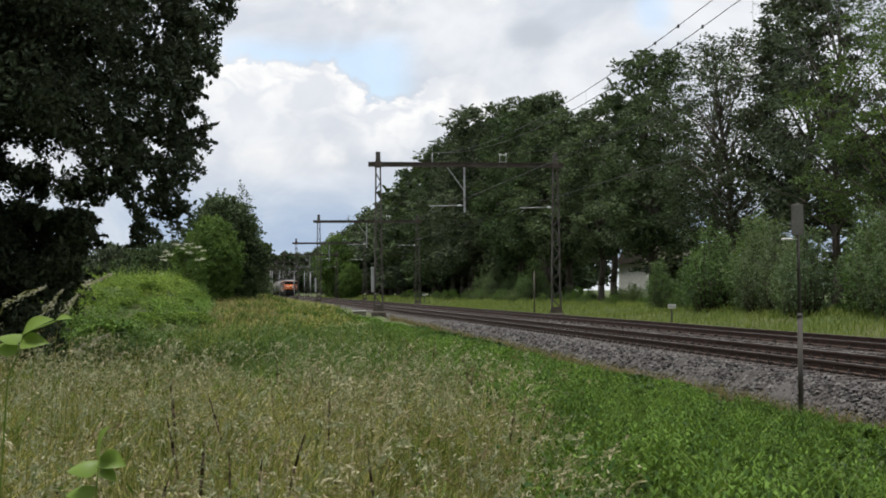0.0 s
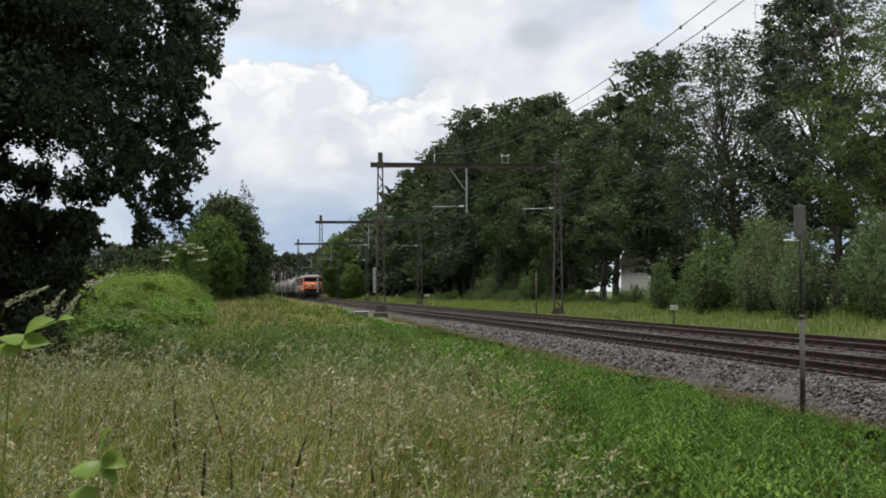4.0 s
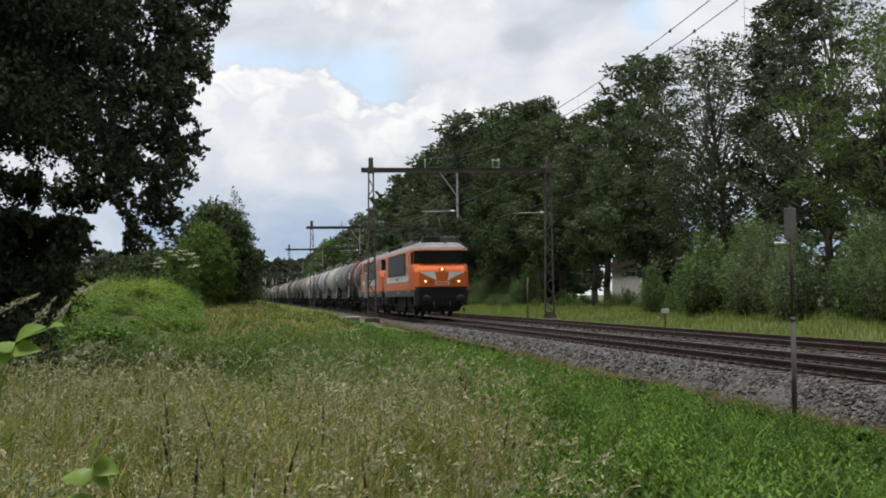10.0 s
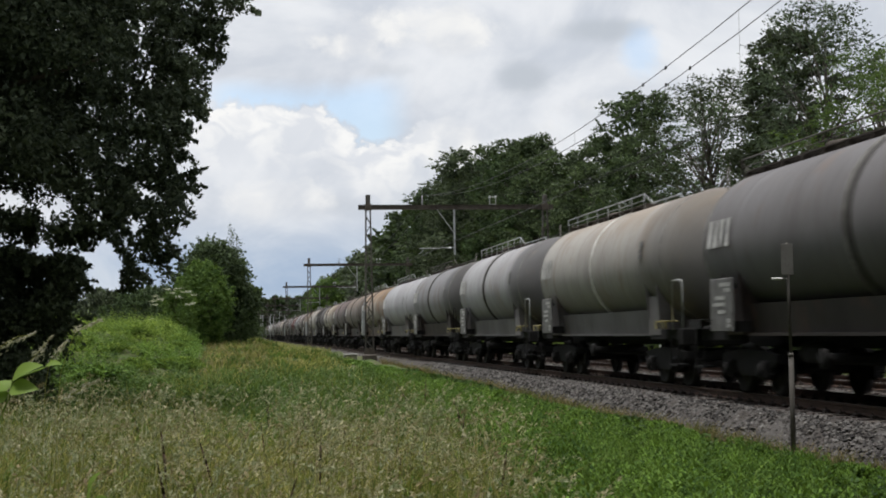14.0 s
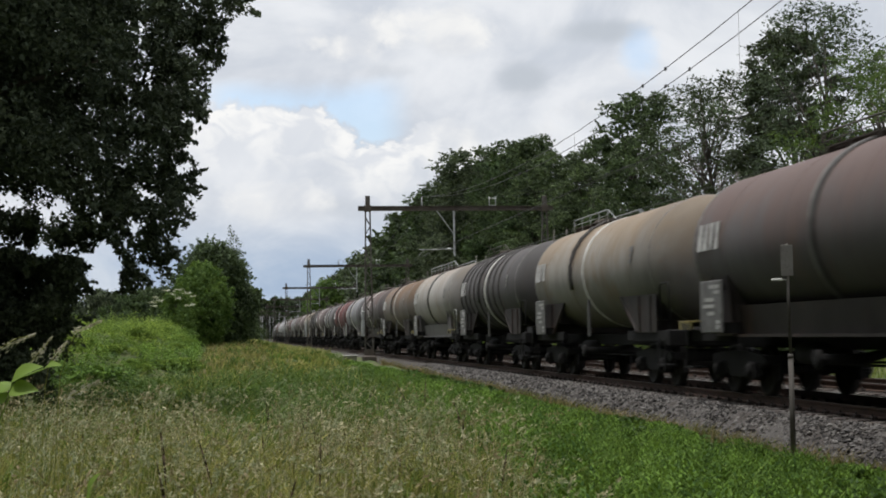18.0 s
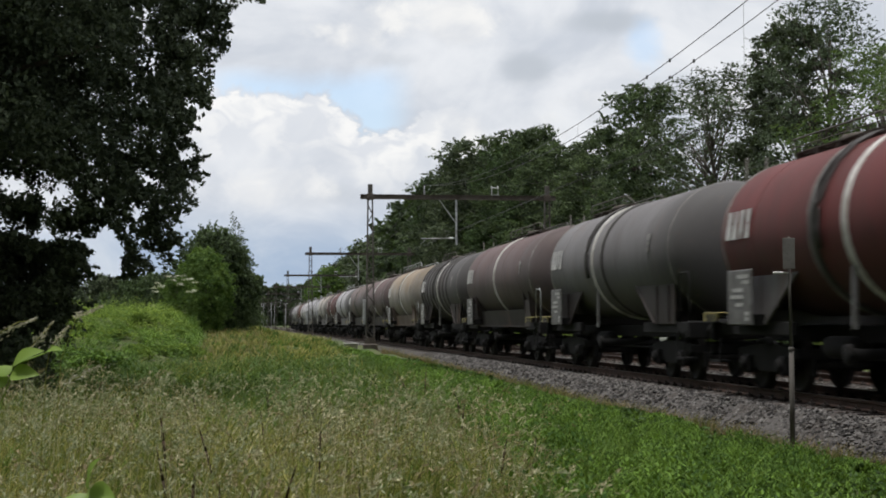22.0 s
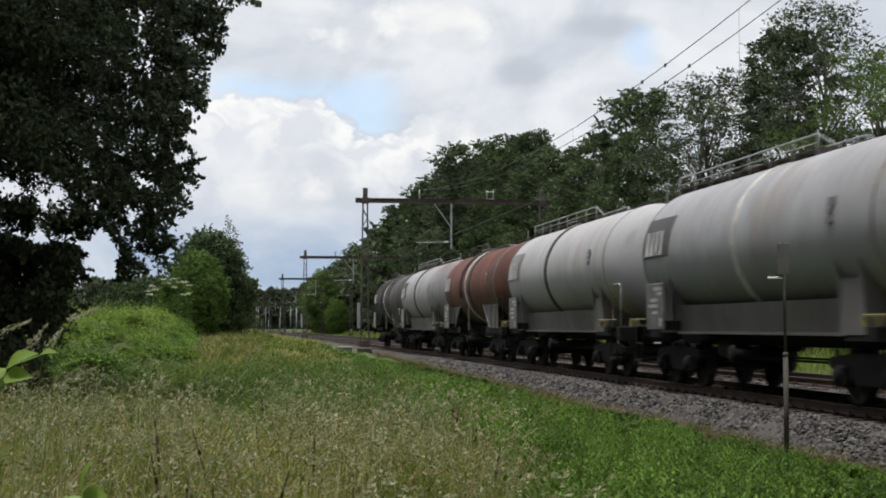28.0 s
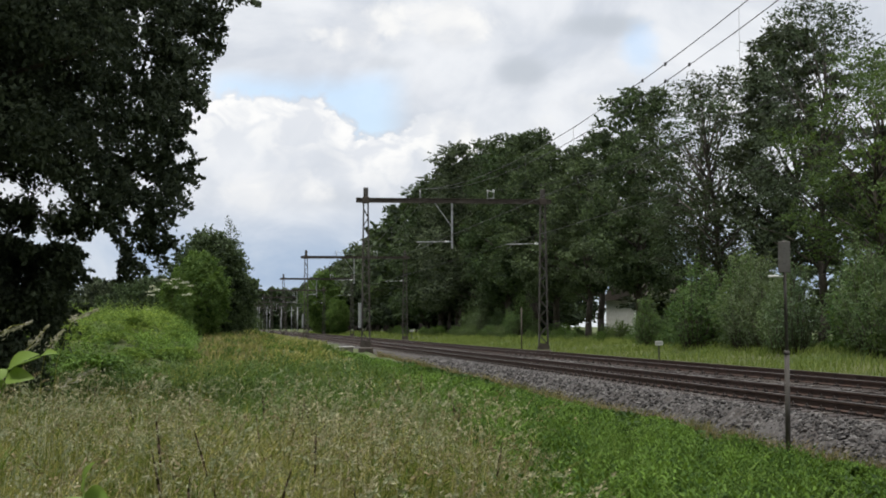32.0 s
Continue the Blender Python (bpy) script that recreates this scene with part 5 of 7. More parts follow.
    ob = new("edge_grass", cards("edge_grass", blades(rng, x, y, 0.32 * z, 0.005 * z, 0.6)[0], 5, BLADE_FACES, M["blade_rust"]))
    tagged(ob, "reddish-brown grass fringing the foot of the ballast", "grass", kind="stuff")


def docks():
    """Tall dark dock stems that stand out of the grass."""
    rng = np.random.default_rng(18)
    s = Shape()
    for i in range(44):
        y = 5.2 + 17 * rng.random() ** 1.3
        x = rng.uniform(-0.13 * y, float(nettle_edge(y)))
        z = float(ground_z(x, y))
        h = rng.uniform(0.7, 0.95)
        lean = rng.normal(0, 0.10, 2)
        at = lambda u: Vector((x + lean[0] * u * u, y + lean[1] * u * u, z + h * u))
        s.tube([at(0.0), at(0.3), at(0.6)], 0.003, 5)
        k = rng.uniform(0.7, 1.2)
        for a, b, r0, r1 in ((0.6, 0.68, 0.003, 0.0075), (0.68, 0.80, 0.0075, 0.009), (0.80, 0.92, 0.009, 0.006), (0.92, 1.0, 0.006, 0.001)):
            s.rod(at(a), at(b), r0 * k, 7, r1 * k)
    ob = new("dock_stems", s.mesh("dock_stems", M["dock"]))
    tagged(ob, "dark brown dock stems standing out of the meadow", "weeds", kind="stuff")


def shoots(rng, x, y, height, leaves, size):
    """Upright leafy shoots: slim pointed leaves standing out and up from a stem, smaller towards the tip."""
    n = len(x)
    u = (np.arange(leaves)[None] + rng.random((n, leaves))) / leaves
    lean = rng.normal(0, 0.18, (n, 1, 2)) * height[:, None, None]
    a = (np.arange(leaves)[None] * 2.4 + rng.uniform(0, 6.28, (n, 1)) + rng.normal(0, 0.3, (n, leaves)))
    root = np.stack([x[:, None] + lean[..., 0] * u, y[:, None] + lean[..., 1] * u, ground_z(x, y)[:, None] + height[:, None] * (0.12 + 0.85 * u)], -1)
    L = size * 2.1 * (1.25 - 0.75 * u) * rng.uniform(0.7, 1.3, (n, leaves))
    up = rng.normal(0.45, 0.35, (n, leaves)) + 0.5 * u
    way = np.stack([np.cos(a), np.sin(a), up], -1)
    way /= np.linalg.norm(way, axis=-1, keepdims=True)
    side = np.stack([-np.sin(a), np.cos(a), rng.normal(0, 0.35, (n, leaves))], -1)
    tip = root + way * L[..., None]
    mid = root + way * (L * 0.42)[..., None]
    w = side * (L * rng.uniform(0.13, 0.22, (n, leaves)))[..., None]
    sag = np.stack([np.zeros_like(L), np.zeros_like(L), -0.12 * L], -1)
    return np.stack([root, mid + w + sag * 0.4, tip + sag, mid - w + sag * 0.4], 2).reshape(-1, 3)


def clumps(rng, n, k, y0, y1, x0, x1, height, spread):
    """Domed clumps of k shoots: places and heights."""
    cx, cy = scatter(rng, n, y0, y1, x0, x1, 1.2)
    big = np.repeat(rng.uniform(0.45, 1.15, n), k)
    a, d = rng.uniform(0, 6.28, n * k), np.sqrt(rng.random(n * k))
    x, y = np.repeat(cx, k) + np.cos(a) * d * spread * big, np.repeat(cy, k) + np.sin(a) * d * spread * big
    return x, y, height * big * (1 - 0.55 * d * d) * rng.uniform(0.75, 1.15, n * k)


def nettle_stems(rng, x, y, height, pairs, size):
    """Upright stems with pairs of toothed-looking leaves that stand out and hang at the tips, smaller towards the top."""
    n = len(x)
    u = (np.arange(pairs)[None] + rng.uniform(0.2, 0.8, (n, pairs))) / pairs
    lean = rng.normal(0, 0.16, (n, 1, 2)) * height[:, None, None]
    quarter = np.arange(pairs)[None] * 1.5708 + rng.uniform(0, 6.28, (n, 1)) + rng.normal(0, 0.25, (n, pairs))
    node = np.stack([x[:, None] + lean[..., 0] * u, y[:, None] + lean[..., 1] * u, ground_z(x, y)[:, None] + height[:, None] * (0.10 + 0.90 * u)], -1)
    out = []
    for half in (0.0, 3.1416):
        a = quarter + half
        L = size * (1.15 - 0.70 * u ** 2) * rng.uniform(0.75, 1.25, (n, pairs))
        rise = 0.55 + 1.2 * u ** 2 + rng.normal(0, 0.35, (n, pairs))
        way = np.stack([np.cos(a), np.sin(a), rise], -1)
        way /= np.linalg.norm(way, axis=-1, keepdims=True)
        roll = rng.normal(0, 0.30, (n, pairs))
        side = np.stack([-np.sin(a), np.cos(a), roll], -1)
        w = side * (L * rng.uniform(0.15, 0.24, (n, pairs)))[..., None]
        mid = node + way * (L * 0.45)[..., None]
        droop = np.stack([0 * L, 0 * L, -0.18 * L], -1)
        out.append(np.stack([node, mid + w - np.stack([0 * L, 0 * L, 0.06 * L], -1), node + way * L[..., None] + droop, mid - w - np.stack([0 * L, 0 * L, 0.06 * L], -1)], 2).reshape(-1, 3))
    return np.concatenate(out)


def nettles():
    rng = np.random.default_rng(16)
    v, low = [], []
    for n, m, k, y0, y1, s, r in ((230, 78, 10, 4.4, 24, 0.073, 0.34), (150, 60, 8, 23, 60, 0.105, 0.50), (80, 40, 5, 58, 140, 0.20, 0.8)):
        cx, cy = scatter(rng, n, y0, y1, lambda y: nettle_edge(y) - 0.3, lambda y: 7.75 + 0 * y, 1.2)
        big = rng.uniform(0.55, 1.3, n)
        top = 0.34 + 0.78 * rng.random(n) ** 0.8
        a, d = rng.uniform(0, 6.28, (n, m)), np.sqrt(rng.random((n, m)))
        x = (cx[:, None] + np.cos(a) * d * r * big[:, None]).reshape(-1)
        y = (cy[:, None] + np.sin(a) * d * r * 1.3 * big[:, None]).reshape(-1)
        dome = (top[:, None] * (1 - 0.85 * d * d) * rng.uniform(0.80, 1.08, (n, m))).reshape(-1)
        # they stay below the ballast's shoulder as seen over the slope
        room = 1.09 - 0.196 * x - ground_z(x, y) - 0.03
        keep = (room > 0.08) & (x < 7.8)
        x, y, tall = x[keep], y[keep], (dome * np.minimum(room, 0.95))[keep]
        v.append(nettle_stems(rng, x, y, tall, k, s))
    tufts = []
    for n, y0, y1, w, r in ((150, 4.4, 24, 0.0045, 0.16), (110, 23, 60, 0.010, 0.26)):
        x, y = scatter(rng, n, y0, y1, lambda y: nettle_edge(y) - 0.2, lambda y: 7.3 + 0 * y, 1.2)
        room = np.clip(1.09 - 0.196 * x - ground_z(x, y), 0.1, 0.95)
        tufts.append(tussocks(rng, x, y, 18, room * rng.uniform(0.7, 1.12, n), w, np.full(n, r), 0.6))
    ob = new("nettle_grass", cards("nettle_grass", np.concatenate(tufts), 5, BLADE_FACES, M["blade_lush"]))
    tagged(ob, "fresh green grass blades standing among the nettles", "grass", kind="stuff")
    # low leaves whose dark colour stands in for shade between the clumps
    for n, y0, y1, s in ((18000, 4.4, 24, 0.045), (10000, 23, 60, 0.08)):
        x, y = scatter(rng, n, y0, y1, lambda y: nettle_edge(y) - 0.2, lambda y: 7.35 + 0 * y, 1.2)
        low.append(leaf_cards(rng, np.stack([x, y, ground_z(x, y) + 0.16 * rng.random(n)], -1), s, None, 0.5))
    ob = new("nettle_undergrowth", cards("nettle_undergrowth", np.concatenate(low), 4, LEAF_FACES, M["leaf_hollow_shade"]))
    tagged(ob, "low leaves under the nettles, their dark colour standing for shade", "weeds", kind="stuff")
    ob = new("nettles", cards("nettles", np.concatenate(v), 4, LEAF_FACES, M["leaf_nettle"]))
    tagged(ob, "bright green nettles and weeds along the ballast", "nettles", kind="stuff")
    # the overgrown mound beside the oak
    x, y, tall = clumps(rng, 1500, 12, 44, 84, lambda y: -10.5 + 0 * y, lambda y: -0.6 + 0 * y, 0.95, 0.42)
    tall = tall * (0.30 + 0.95 * lumpy(x, y * 0.45, 1.3, 11))
    rise = 1.62 * (1 - step(x, -3.7, -1.2)) * step(y + 1.6 * np.sin(x * 0.8), 46, 63)
    keep = rise > 0.2 + rng.normal(0, 0.08, len(x))
    fx, fy, ftall = clumps(rng, 520, 12, 24, 48, lambda y: -0.165 * y - 0.5, lambda y: np.interp(y, [24, 30, 48], [-2.6, -2.0, -2.3]), 0.95, 0.45)
    ftall = ftall * (0.45 + 0.9 * lumpy(fx, fy * 0.6, 0.9, 13))
    ob = new("shade_nettles", cards("shade_nettles", shoots(rng, fx, fy, ftall, 10, 0.052), 4, LEAF_FACES, M["leaf_weed"]))
    tagged(ob, "tall nettles in the shade between oak and mound", "nettles", kind="stuff")
    upper = rise + rng.normal(0, 0.25, len(x)) > 0.95
    for k, leaf, words in ((keep & upper, "leaf_mound", "fresh green weeds covering the mound"), (keep & ~upper, "leaf_nettle", "darker green nettles round the foot of the mound")):
        ob = new("mound_weeds", cards("mound_weeds", shoots(rng, x[k], y[k], tall[k] * (1 if leaf == "leaf_mound" else 1.3), 8, 0.06), 4, LEAF_FACES, M[leaf]))
        tagged(ob, words, "weeds", kind="stuff")


def verge():
    rng = np.random.default_rng(17)
    x, y = scatter(rng, 30000, 38, 150, lambda y: 16.9 + 0 * y, lambda y: 26.5 + 0 * y, 1.1)
    v1 = blades(rng, x, y, 0.42, 0.014)[0]
    x, y = scatter(rng, 9000, 140, 420, lambda y: 16.9 + 0 * y, lambda y: 26.5 + 0 * y, 1.0)
    v2 = blades(rng, x, y, 0.45, 0.05)[0]
    ob = new("verge_grass", cards("verge_grass", np.concatenate([v1, v2]), 5, BLADE_FACES, M["blade_verge"]))
    tagged(ob, "yellow-green grass of the verge beyond the far track", "grass", kind="stuff")


def near_plant(x, y, label, stem, leaves):
    """A sapling shoot close to the camera: broad pointed, folded leaves on a bent stem.
    leaves: base and tip (across, up), share of width, how far the blade is tipped to the eye."""
    t = thing("sapling", label, "plant", pose(x, y, 0), "saplings before the camera")
    part("stem", Shape().tube([(a, 0.0, b) for a, b in stem], 0.0016, 6), M["leaf_near"], t)
    for i, (a, b, c, d, wide, tip) in enumerate(leaves):
        base, end = Vector((a, 0.004 * (i % 3), b)), Vector((c, -0.02 - 0.006 * (i % 2), d))
        way = end - base
        L = way.length
        way.normalize()
        flat = Vector((0, math.cos(tip), math.sin(tip)))
        side = (flat - way * flat.dot(way)).normalized()
        up = way.cross(side)
        v, f, n = [], [], 9
        for k in range(n + 1):
            s = k / n
            w = wide * L * math.sin(math.pi * s ** 0.72 * 0.985 + 0.03) ** 0.9
            mid = base + way * L * s + up * L * (0.10 * math.sin(math.pi * s))
            v += [mid - side * w + up * w * 0.28, mid, mid + side * w + up * w * 0.28]
        for k in range(n):
            f += [(3 * k, 3 * k + 1, 3 * k + 4, 3 * k + 3), (3 * k + 1, 3 * k + 2, 3 * k + 5, 3 * k + 4)]
        part("leaf", Shape().add(v, f, True), M["leaf_near"], t)


near_plant(-0.340, 2.3, "light green sapling shoot with pointed leaves near the camera",
           [(-0.07, -0.65), (-0.05, 0.2), (-0.03, 0.9), (-0.018, 1.08), (0.0, 1.125), (0.004, 1.148), (0.05, 1.166)],
           [(0.004, 1.148, 0.052, 1.170, 0.27, 0.7), (0.050, 1.165, 0.080, 1.171, 0.20, 0.4), (0.002, 1.147, -0.034, 1.144, 0.30, 0.5), (0.0, 1.133, 0.046, 1.134, 0.28, 0.9),
            (-0.002, 1.130, -0.040, 1.128, 0.30, 0.8)])
near_plant(-0.232, 2.4, "small light green sapling shoot low in the grass",
           [(-0.03, -0.65), (-0.015, 0.5), (-0.004, 0.9), (0.0, 0.952)],
           [(0.0, 0.950, 0.020, 1.000, 0.34, 0.5), (0.0, 0.945, 0.044, 0.936, 0.34, 0.9), (-0.002, 0.94, -0.048, 0.928, 0.30, 0.7), (0.004, 0.93, 0.03, 0.912, 0.3, 0.9), (-0.006, 0.90, -0.05, 0.890, 0.3, 0.8)])


def grass_spike(stem, head, thick):
    """A grass stalk close to the camera with a slim, ragged head."""
    rng = np.random.default_rng(int(1000 * head[0][0]) % 97)
    t = thing("grass_stalk", "tall grass stalk with a purple-grey seed head near the camera", "grass", pose(0, 2.6, 0), "grass stalks before the camera")
    part("stem", Shape().tube([(a, 0, b) for a, b in stem], 0.0006, 5), M["blade"], t)
    a, b = np.array([head[0][0], 0, head[0][1]]), np.array([head[1][0], 0, head[1][1]])
    u = rng.random((90, 1))
    c = a + (b - a) * u + rng.normal(0, 1, (90, 3)) * thick * 1.7 * (1.1 - u * 0.9)
    way = (b - a) / np.linalg.norm(b - a) + rng.normal(0, 0.45, (90, 3))
    way /= np.linalg.norm(way, axis=1, keepdims=True)
    side = np.cross(way, rng.normal(size=(90, 3)))
    side /= np.linalg.norm(side, axis=1, keepdims=True)
    v = np.stack([c - way * 0.004, c + side * 0.0011, c + way * 0.005, c - side * 0.0011], 1).reshape(-1, 3)
    part("seed_head", cards("seed_head", v, 4, LEAF_FACES, M["straw_grey"]), None, t)


grass_spike([(-0.40, -0.65), (-0.385, 0.7), (-0.36, 1.12), (-0.350, 1.172), (-0.313, 1.214)], [(-0.352, 1.168), (-0.313, 1.216)], 0.0030)
grass_spike([(-0.36, -0.65), (-0.345, 0.7), (-0.325, 1.13), (-0.318, 1.170), (-0.29, 1.205)], [(-0.319, 1.168), (-0.288, 1.207)], 0.0030)
grass_spike([(-0.33, -0.65), (-0.32, 0.8), (-0.30, 1.15), (-0.275, 1.222), (-0.235, 1.240)], [(-0.275, 1.222), (-0.232, 1.241)], 0.0022)
grass_spike([(-0.46, -0.65), (-0.45, 0.8), (-0.435, 1.13), (-0.412, 1.190), (-0.372, 1.214), (-0.342, 1.218)], [(-0.412, 1.190), (-0.342, 1.221)], 0.0020)
grass_spike([(-0.36, -0.65), (-0.34, 0.7), (-0.31, 1.06), (-0.289, 1.109), (-0.232, 1.139)], [(-0.289, 1.109), (-0.232, 1.140)], 0.0024)
right_wood()
right_bushes()
left_oak()
left_far()
meadow()
docks()
nettles()
verge()


def make_house():
    t = thing("white_house", "white house glimpsed behind the trees", "house", pose(50.5, 176, 0, 0, 0, 10))
    part("wall", Shape().box(-3.6, 3.6, -4, 4, -0.6, 4.4, 0.03), M["white_paint"], t)
    part("roof", Shape().prism([(-4.4, 4.4), (4.4, 4.4), (0, 7.6)], "x", -3.9, 3.9), M["steel_dark"], t)
    for x in (-2.2, 0.0, 2.2):
        for z in (0.7, 2.9):
            w = part("window", Shape().box(x - 0.6, x + 0.6, -4.05, -3.98, z, z + 1.3), M["steel_dark"], t)
            part("sill", Shape().box(x - 0.66, x + 0.66, -4.10, -4.05, z - 0.06, z), M["white_paint"], w)


make_house()

# ---- the train: two electric locomotives and thirty-one tank wagons ----
SPEED = 27.228                      # metres a second, towards the camera and past it
TRAIN = []                          # (thing, place along the train)


def tank_paint(name, colour, grime, rust, amount=0.5, rough=0.5, crown=None, soot=0.0, crown_at=-0.2):
    """Weathered tank paint: stains running down, rust blooming in patches, soot film; crown: colour of the rusted upper half; soot: how black the front end is."""
    m = bpy.data.materials.new(name)
    m.use_nodes = True
    N = Nodes(m.node_tree)
    obj = N.add("ShaderNodeTexCoord").outputs["Object"]
    rnd = N.add("ShaderNodeObjectInfo").outputs["Random"]
    off = N.add("ShaderNodeVectorMath", operation="ADD")
    N.link(obj, off.inputs[0])
    N.link(N.math("MULTIPLY", rnd, 37.0), off.inputs[1])
    where = off.outputs[0]
    down = N.add("ShaderNodeMapping")
    N.link(where, down.inputs[0])
    down.inputs["Scale"].default_value = (0.22, 1.0, 0.22)
    wide = N.noise(where, 0.45, 4.0, 0.55, 0.4)
    runs = N.noise(down.outputs[0], 1.7, 8.0, 0.66, 0.5)
    fine = N.noise(where, 26.0, 4.0, 0.6)
    spots = N.noise(where, 3.2, 6.0, 0.7, 0.3)
    xyz = N.add("ShaderNodeSeparateXYZ")
    N.link(obj, xyz.inputs[0])
    col = N.mix(N.math("MULTIPLY", N.ramp(N.math("ADD", wide, N.math("MULTIPLY", N.math("SUBTRACT", runs, 0.5), 0.7)), 0.34, 0.72), amount), colour, grime)
    col = N.mix(N.math("MULTIPLY", N.ramp(N.math("ADD", N.noise(where, 0.6, 5.0, 0.6, 0.8), N.math("MULTIPLY", N.math("SUBTRACT", runs, 0.5), 0.7)), 0.54, 0.78), amount), col, rust)
    if crown:
        level = N.math("ADD", xyz.outputs[2], N.math("ADD", N.math("MULTIPLY", N.math("SUBTRACT", runs, 0.5), 1.6), N.math("MULTIPLY", N.math("SUBTRACT", wide, 0.5), 2.8)))
        col = N.mix(N.ramp(level, crown_at, crown_at + 1.25, 0.0, 0.85), col, crown)
    # darker towards the underside along a ragged line, and soot over the leading end
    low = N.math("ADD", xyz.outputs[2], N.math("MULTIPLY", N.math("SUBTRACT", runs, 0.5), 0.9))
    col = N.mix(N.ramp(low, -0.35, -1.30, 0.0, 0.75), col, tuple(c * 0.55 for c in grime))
    if soot:
        front = N.math("ADD", xyz.outputs[1], N.math("ADD", N.math("MULTIPLY", N.math("SUBTRACT", wide, 0.5), 2.0), N.math("MULTIPLY", N.math("SUBTRACT", runs, 0.5), 1.2)))
        col = N.mix(N.ramp(front, -3.6, -5.4, 0.0, soot), col, (0.062, 0.058, 0.056))
    col = N.mix(N.ramp(fine, 0.52, 0.85, 0.0, 0.35), col, tuple(c * 0.55 for c in grime))
    col = N.mix(N.ramp(spots, 0.56, 0.74, 0.0, 0.45), col, rust)
    col = N.mix(N.ramp(N.noise(down.outputs[0], 5.0, 6.0, 0.7, 0.2), 0.52, 0.74, 0.0, 0.40), col, tuple(c * 0.6 for c in grime))
    p = N.add("ShaderNodeBsdfPrincipled")
    N.put(p.inputs["Base Color"], col)
    N.put(p.inputs["Roughness"], N.math("MULTIPLY_ADD", wide, 0.3, rough + 0.02, clamp=True))
    p.inputs["Specular IOR Level"].default_value = 0.24
    bp = N.add("ShaderNodeBump")
    bp.inputs["Strength"].default_value, bp.inputs["Distance"].default_value = 0.12, 0.01
    N.link(fine, bp.inputs["Height"])
    N.link(bp.outputs[0], p.inputs["Normal"])
    out = N.add("ShaderNodeOutputMaterial")
    N.link(p.outputs[0], out.inputs[0])
    return m


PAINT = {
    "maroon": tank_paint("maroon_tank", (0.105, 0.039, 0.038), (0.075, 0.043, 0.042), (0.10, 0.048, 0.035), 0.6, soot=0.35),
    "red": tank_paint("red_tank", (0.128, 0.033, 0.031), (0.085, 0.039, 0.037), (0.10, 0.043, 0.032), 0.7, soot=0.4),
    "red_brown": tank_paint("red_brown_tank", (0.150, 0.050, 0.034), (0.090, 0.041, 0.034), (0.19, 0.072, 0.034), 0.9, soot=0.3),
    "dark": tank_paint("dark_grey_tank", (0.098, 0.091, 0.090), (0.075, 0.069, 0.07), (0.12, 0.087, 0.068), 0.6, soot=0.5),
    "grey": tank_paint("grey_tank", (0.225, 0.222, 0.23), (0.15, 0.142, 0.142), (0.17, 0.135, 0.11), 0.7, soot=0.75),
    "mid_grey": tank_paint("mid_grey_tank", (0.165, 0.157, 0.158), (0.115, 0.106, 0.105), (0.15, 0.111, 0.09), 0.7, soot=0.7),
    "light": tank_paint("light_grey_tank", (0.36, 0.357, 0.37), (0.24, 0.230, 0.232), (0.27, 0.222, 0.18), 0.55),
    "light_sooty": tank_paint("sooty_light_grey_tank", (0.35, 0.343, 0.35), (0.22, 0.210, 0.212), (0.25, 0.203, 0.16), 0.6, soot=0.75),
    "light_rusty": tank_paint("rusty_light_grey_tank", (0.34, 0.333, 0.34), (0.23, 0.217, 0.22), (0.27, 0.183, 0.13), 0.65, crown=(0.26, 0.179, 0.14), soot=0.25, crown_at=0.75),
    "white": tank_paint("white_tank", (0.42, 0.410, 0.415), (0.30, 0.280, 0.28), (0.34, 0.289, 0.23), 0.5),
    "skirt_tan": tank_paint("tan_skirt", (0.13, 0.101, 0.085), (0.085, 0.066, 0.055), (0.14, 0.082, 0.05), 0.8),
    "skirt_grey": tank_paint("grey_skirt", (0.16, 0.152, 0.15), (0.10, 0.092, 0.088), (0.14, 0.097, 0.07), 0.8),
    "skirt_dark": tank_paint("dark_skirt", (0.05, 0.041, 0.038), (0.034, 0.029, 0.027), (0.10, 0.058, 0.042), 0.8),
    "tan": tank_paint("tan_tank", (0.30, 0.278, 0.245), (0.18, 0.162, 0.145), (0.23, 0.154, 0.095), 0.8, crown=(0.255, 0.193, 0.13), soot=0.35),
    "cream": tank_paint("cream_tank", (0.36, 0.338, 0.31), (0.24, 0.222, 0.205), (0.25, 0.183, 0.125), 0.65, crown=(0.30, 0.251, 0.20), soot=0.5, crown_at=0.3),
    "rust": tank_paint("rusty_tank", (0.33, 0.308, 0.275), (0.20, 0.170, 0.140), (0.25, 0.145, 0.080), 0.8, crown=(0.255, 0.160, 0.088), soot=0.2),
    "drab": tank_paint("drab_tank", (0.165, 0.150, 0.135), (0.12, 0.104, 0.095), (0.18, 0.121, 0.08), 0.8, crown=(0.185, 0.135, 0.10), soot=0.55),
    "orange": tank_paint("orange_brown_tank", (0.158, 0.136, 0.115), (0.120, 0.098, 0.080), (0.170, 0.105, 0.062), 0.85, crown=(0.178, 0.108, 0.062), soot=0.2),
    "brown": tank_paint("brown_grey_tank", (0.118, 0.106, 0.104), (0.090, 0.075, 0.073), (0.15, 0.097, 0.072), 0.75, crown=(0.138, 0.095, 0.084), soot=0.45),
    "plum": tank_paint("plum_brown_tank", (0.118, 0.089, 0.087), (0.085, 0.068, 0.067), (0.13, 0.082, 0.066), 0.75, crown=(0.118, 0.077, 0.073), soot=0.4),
}
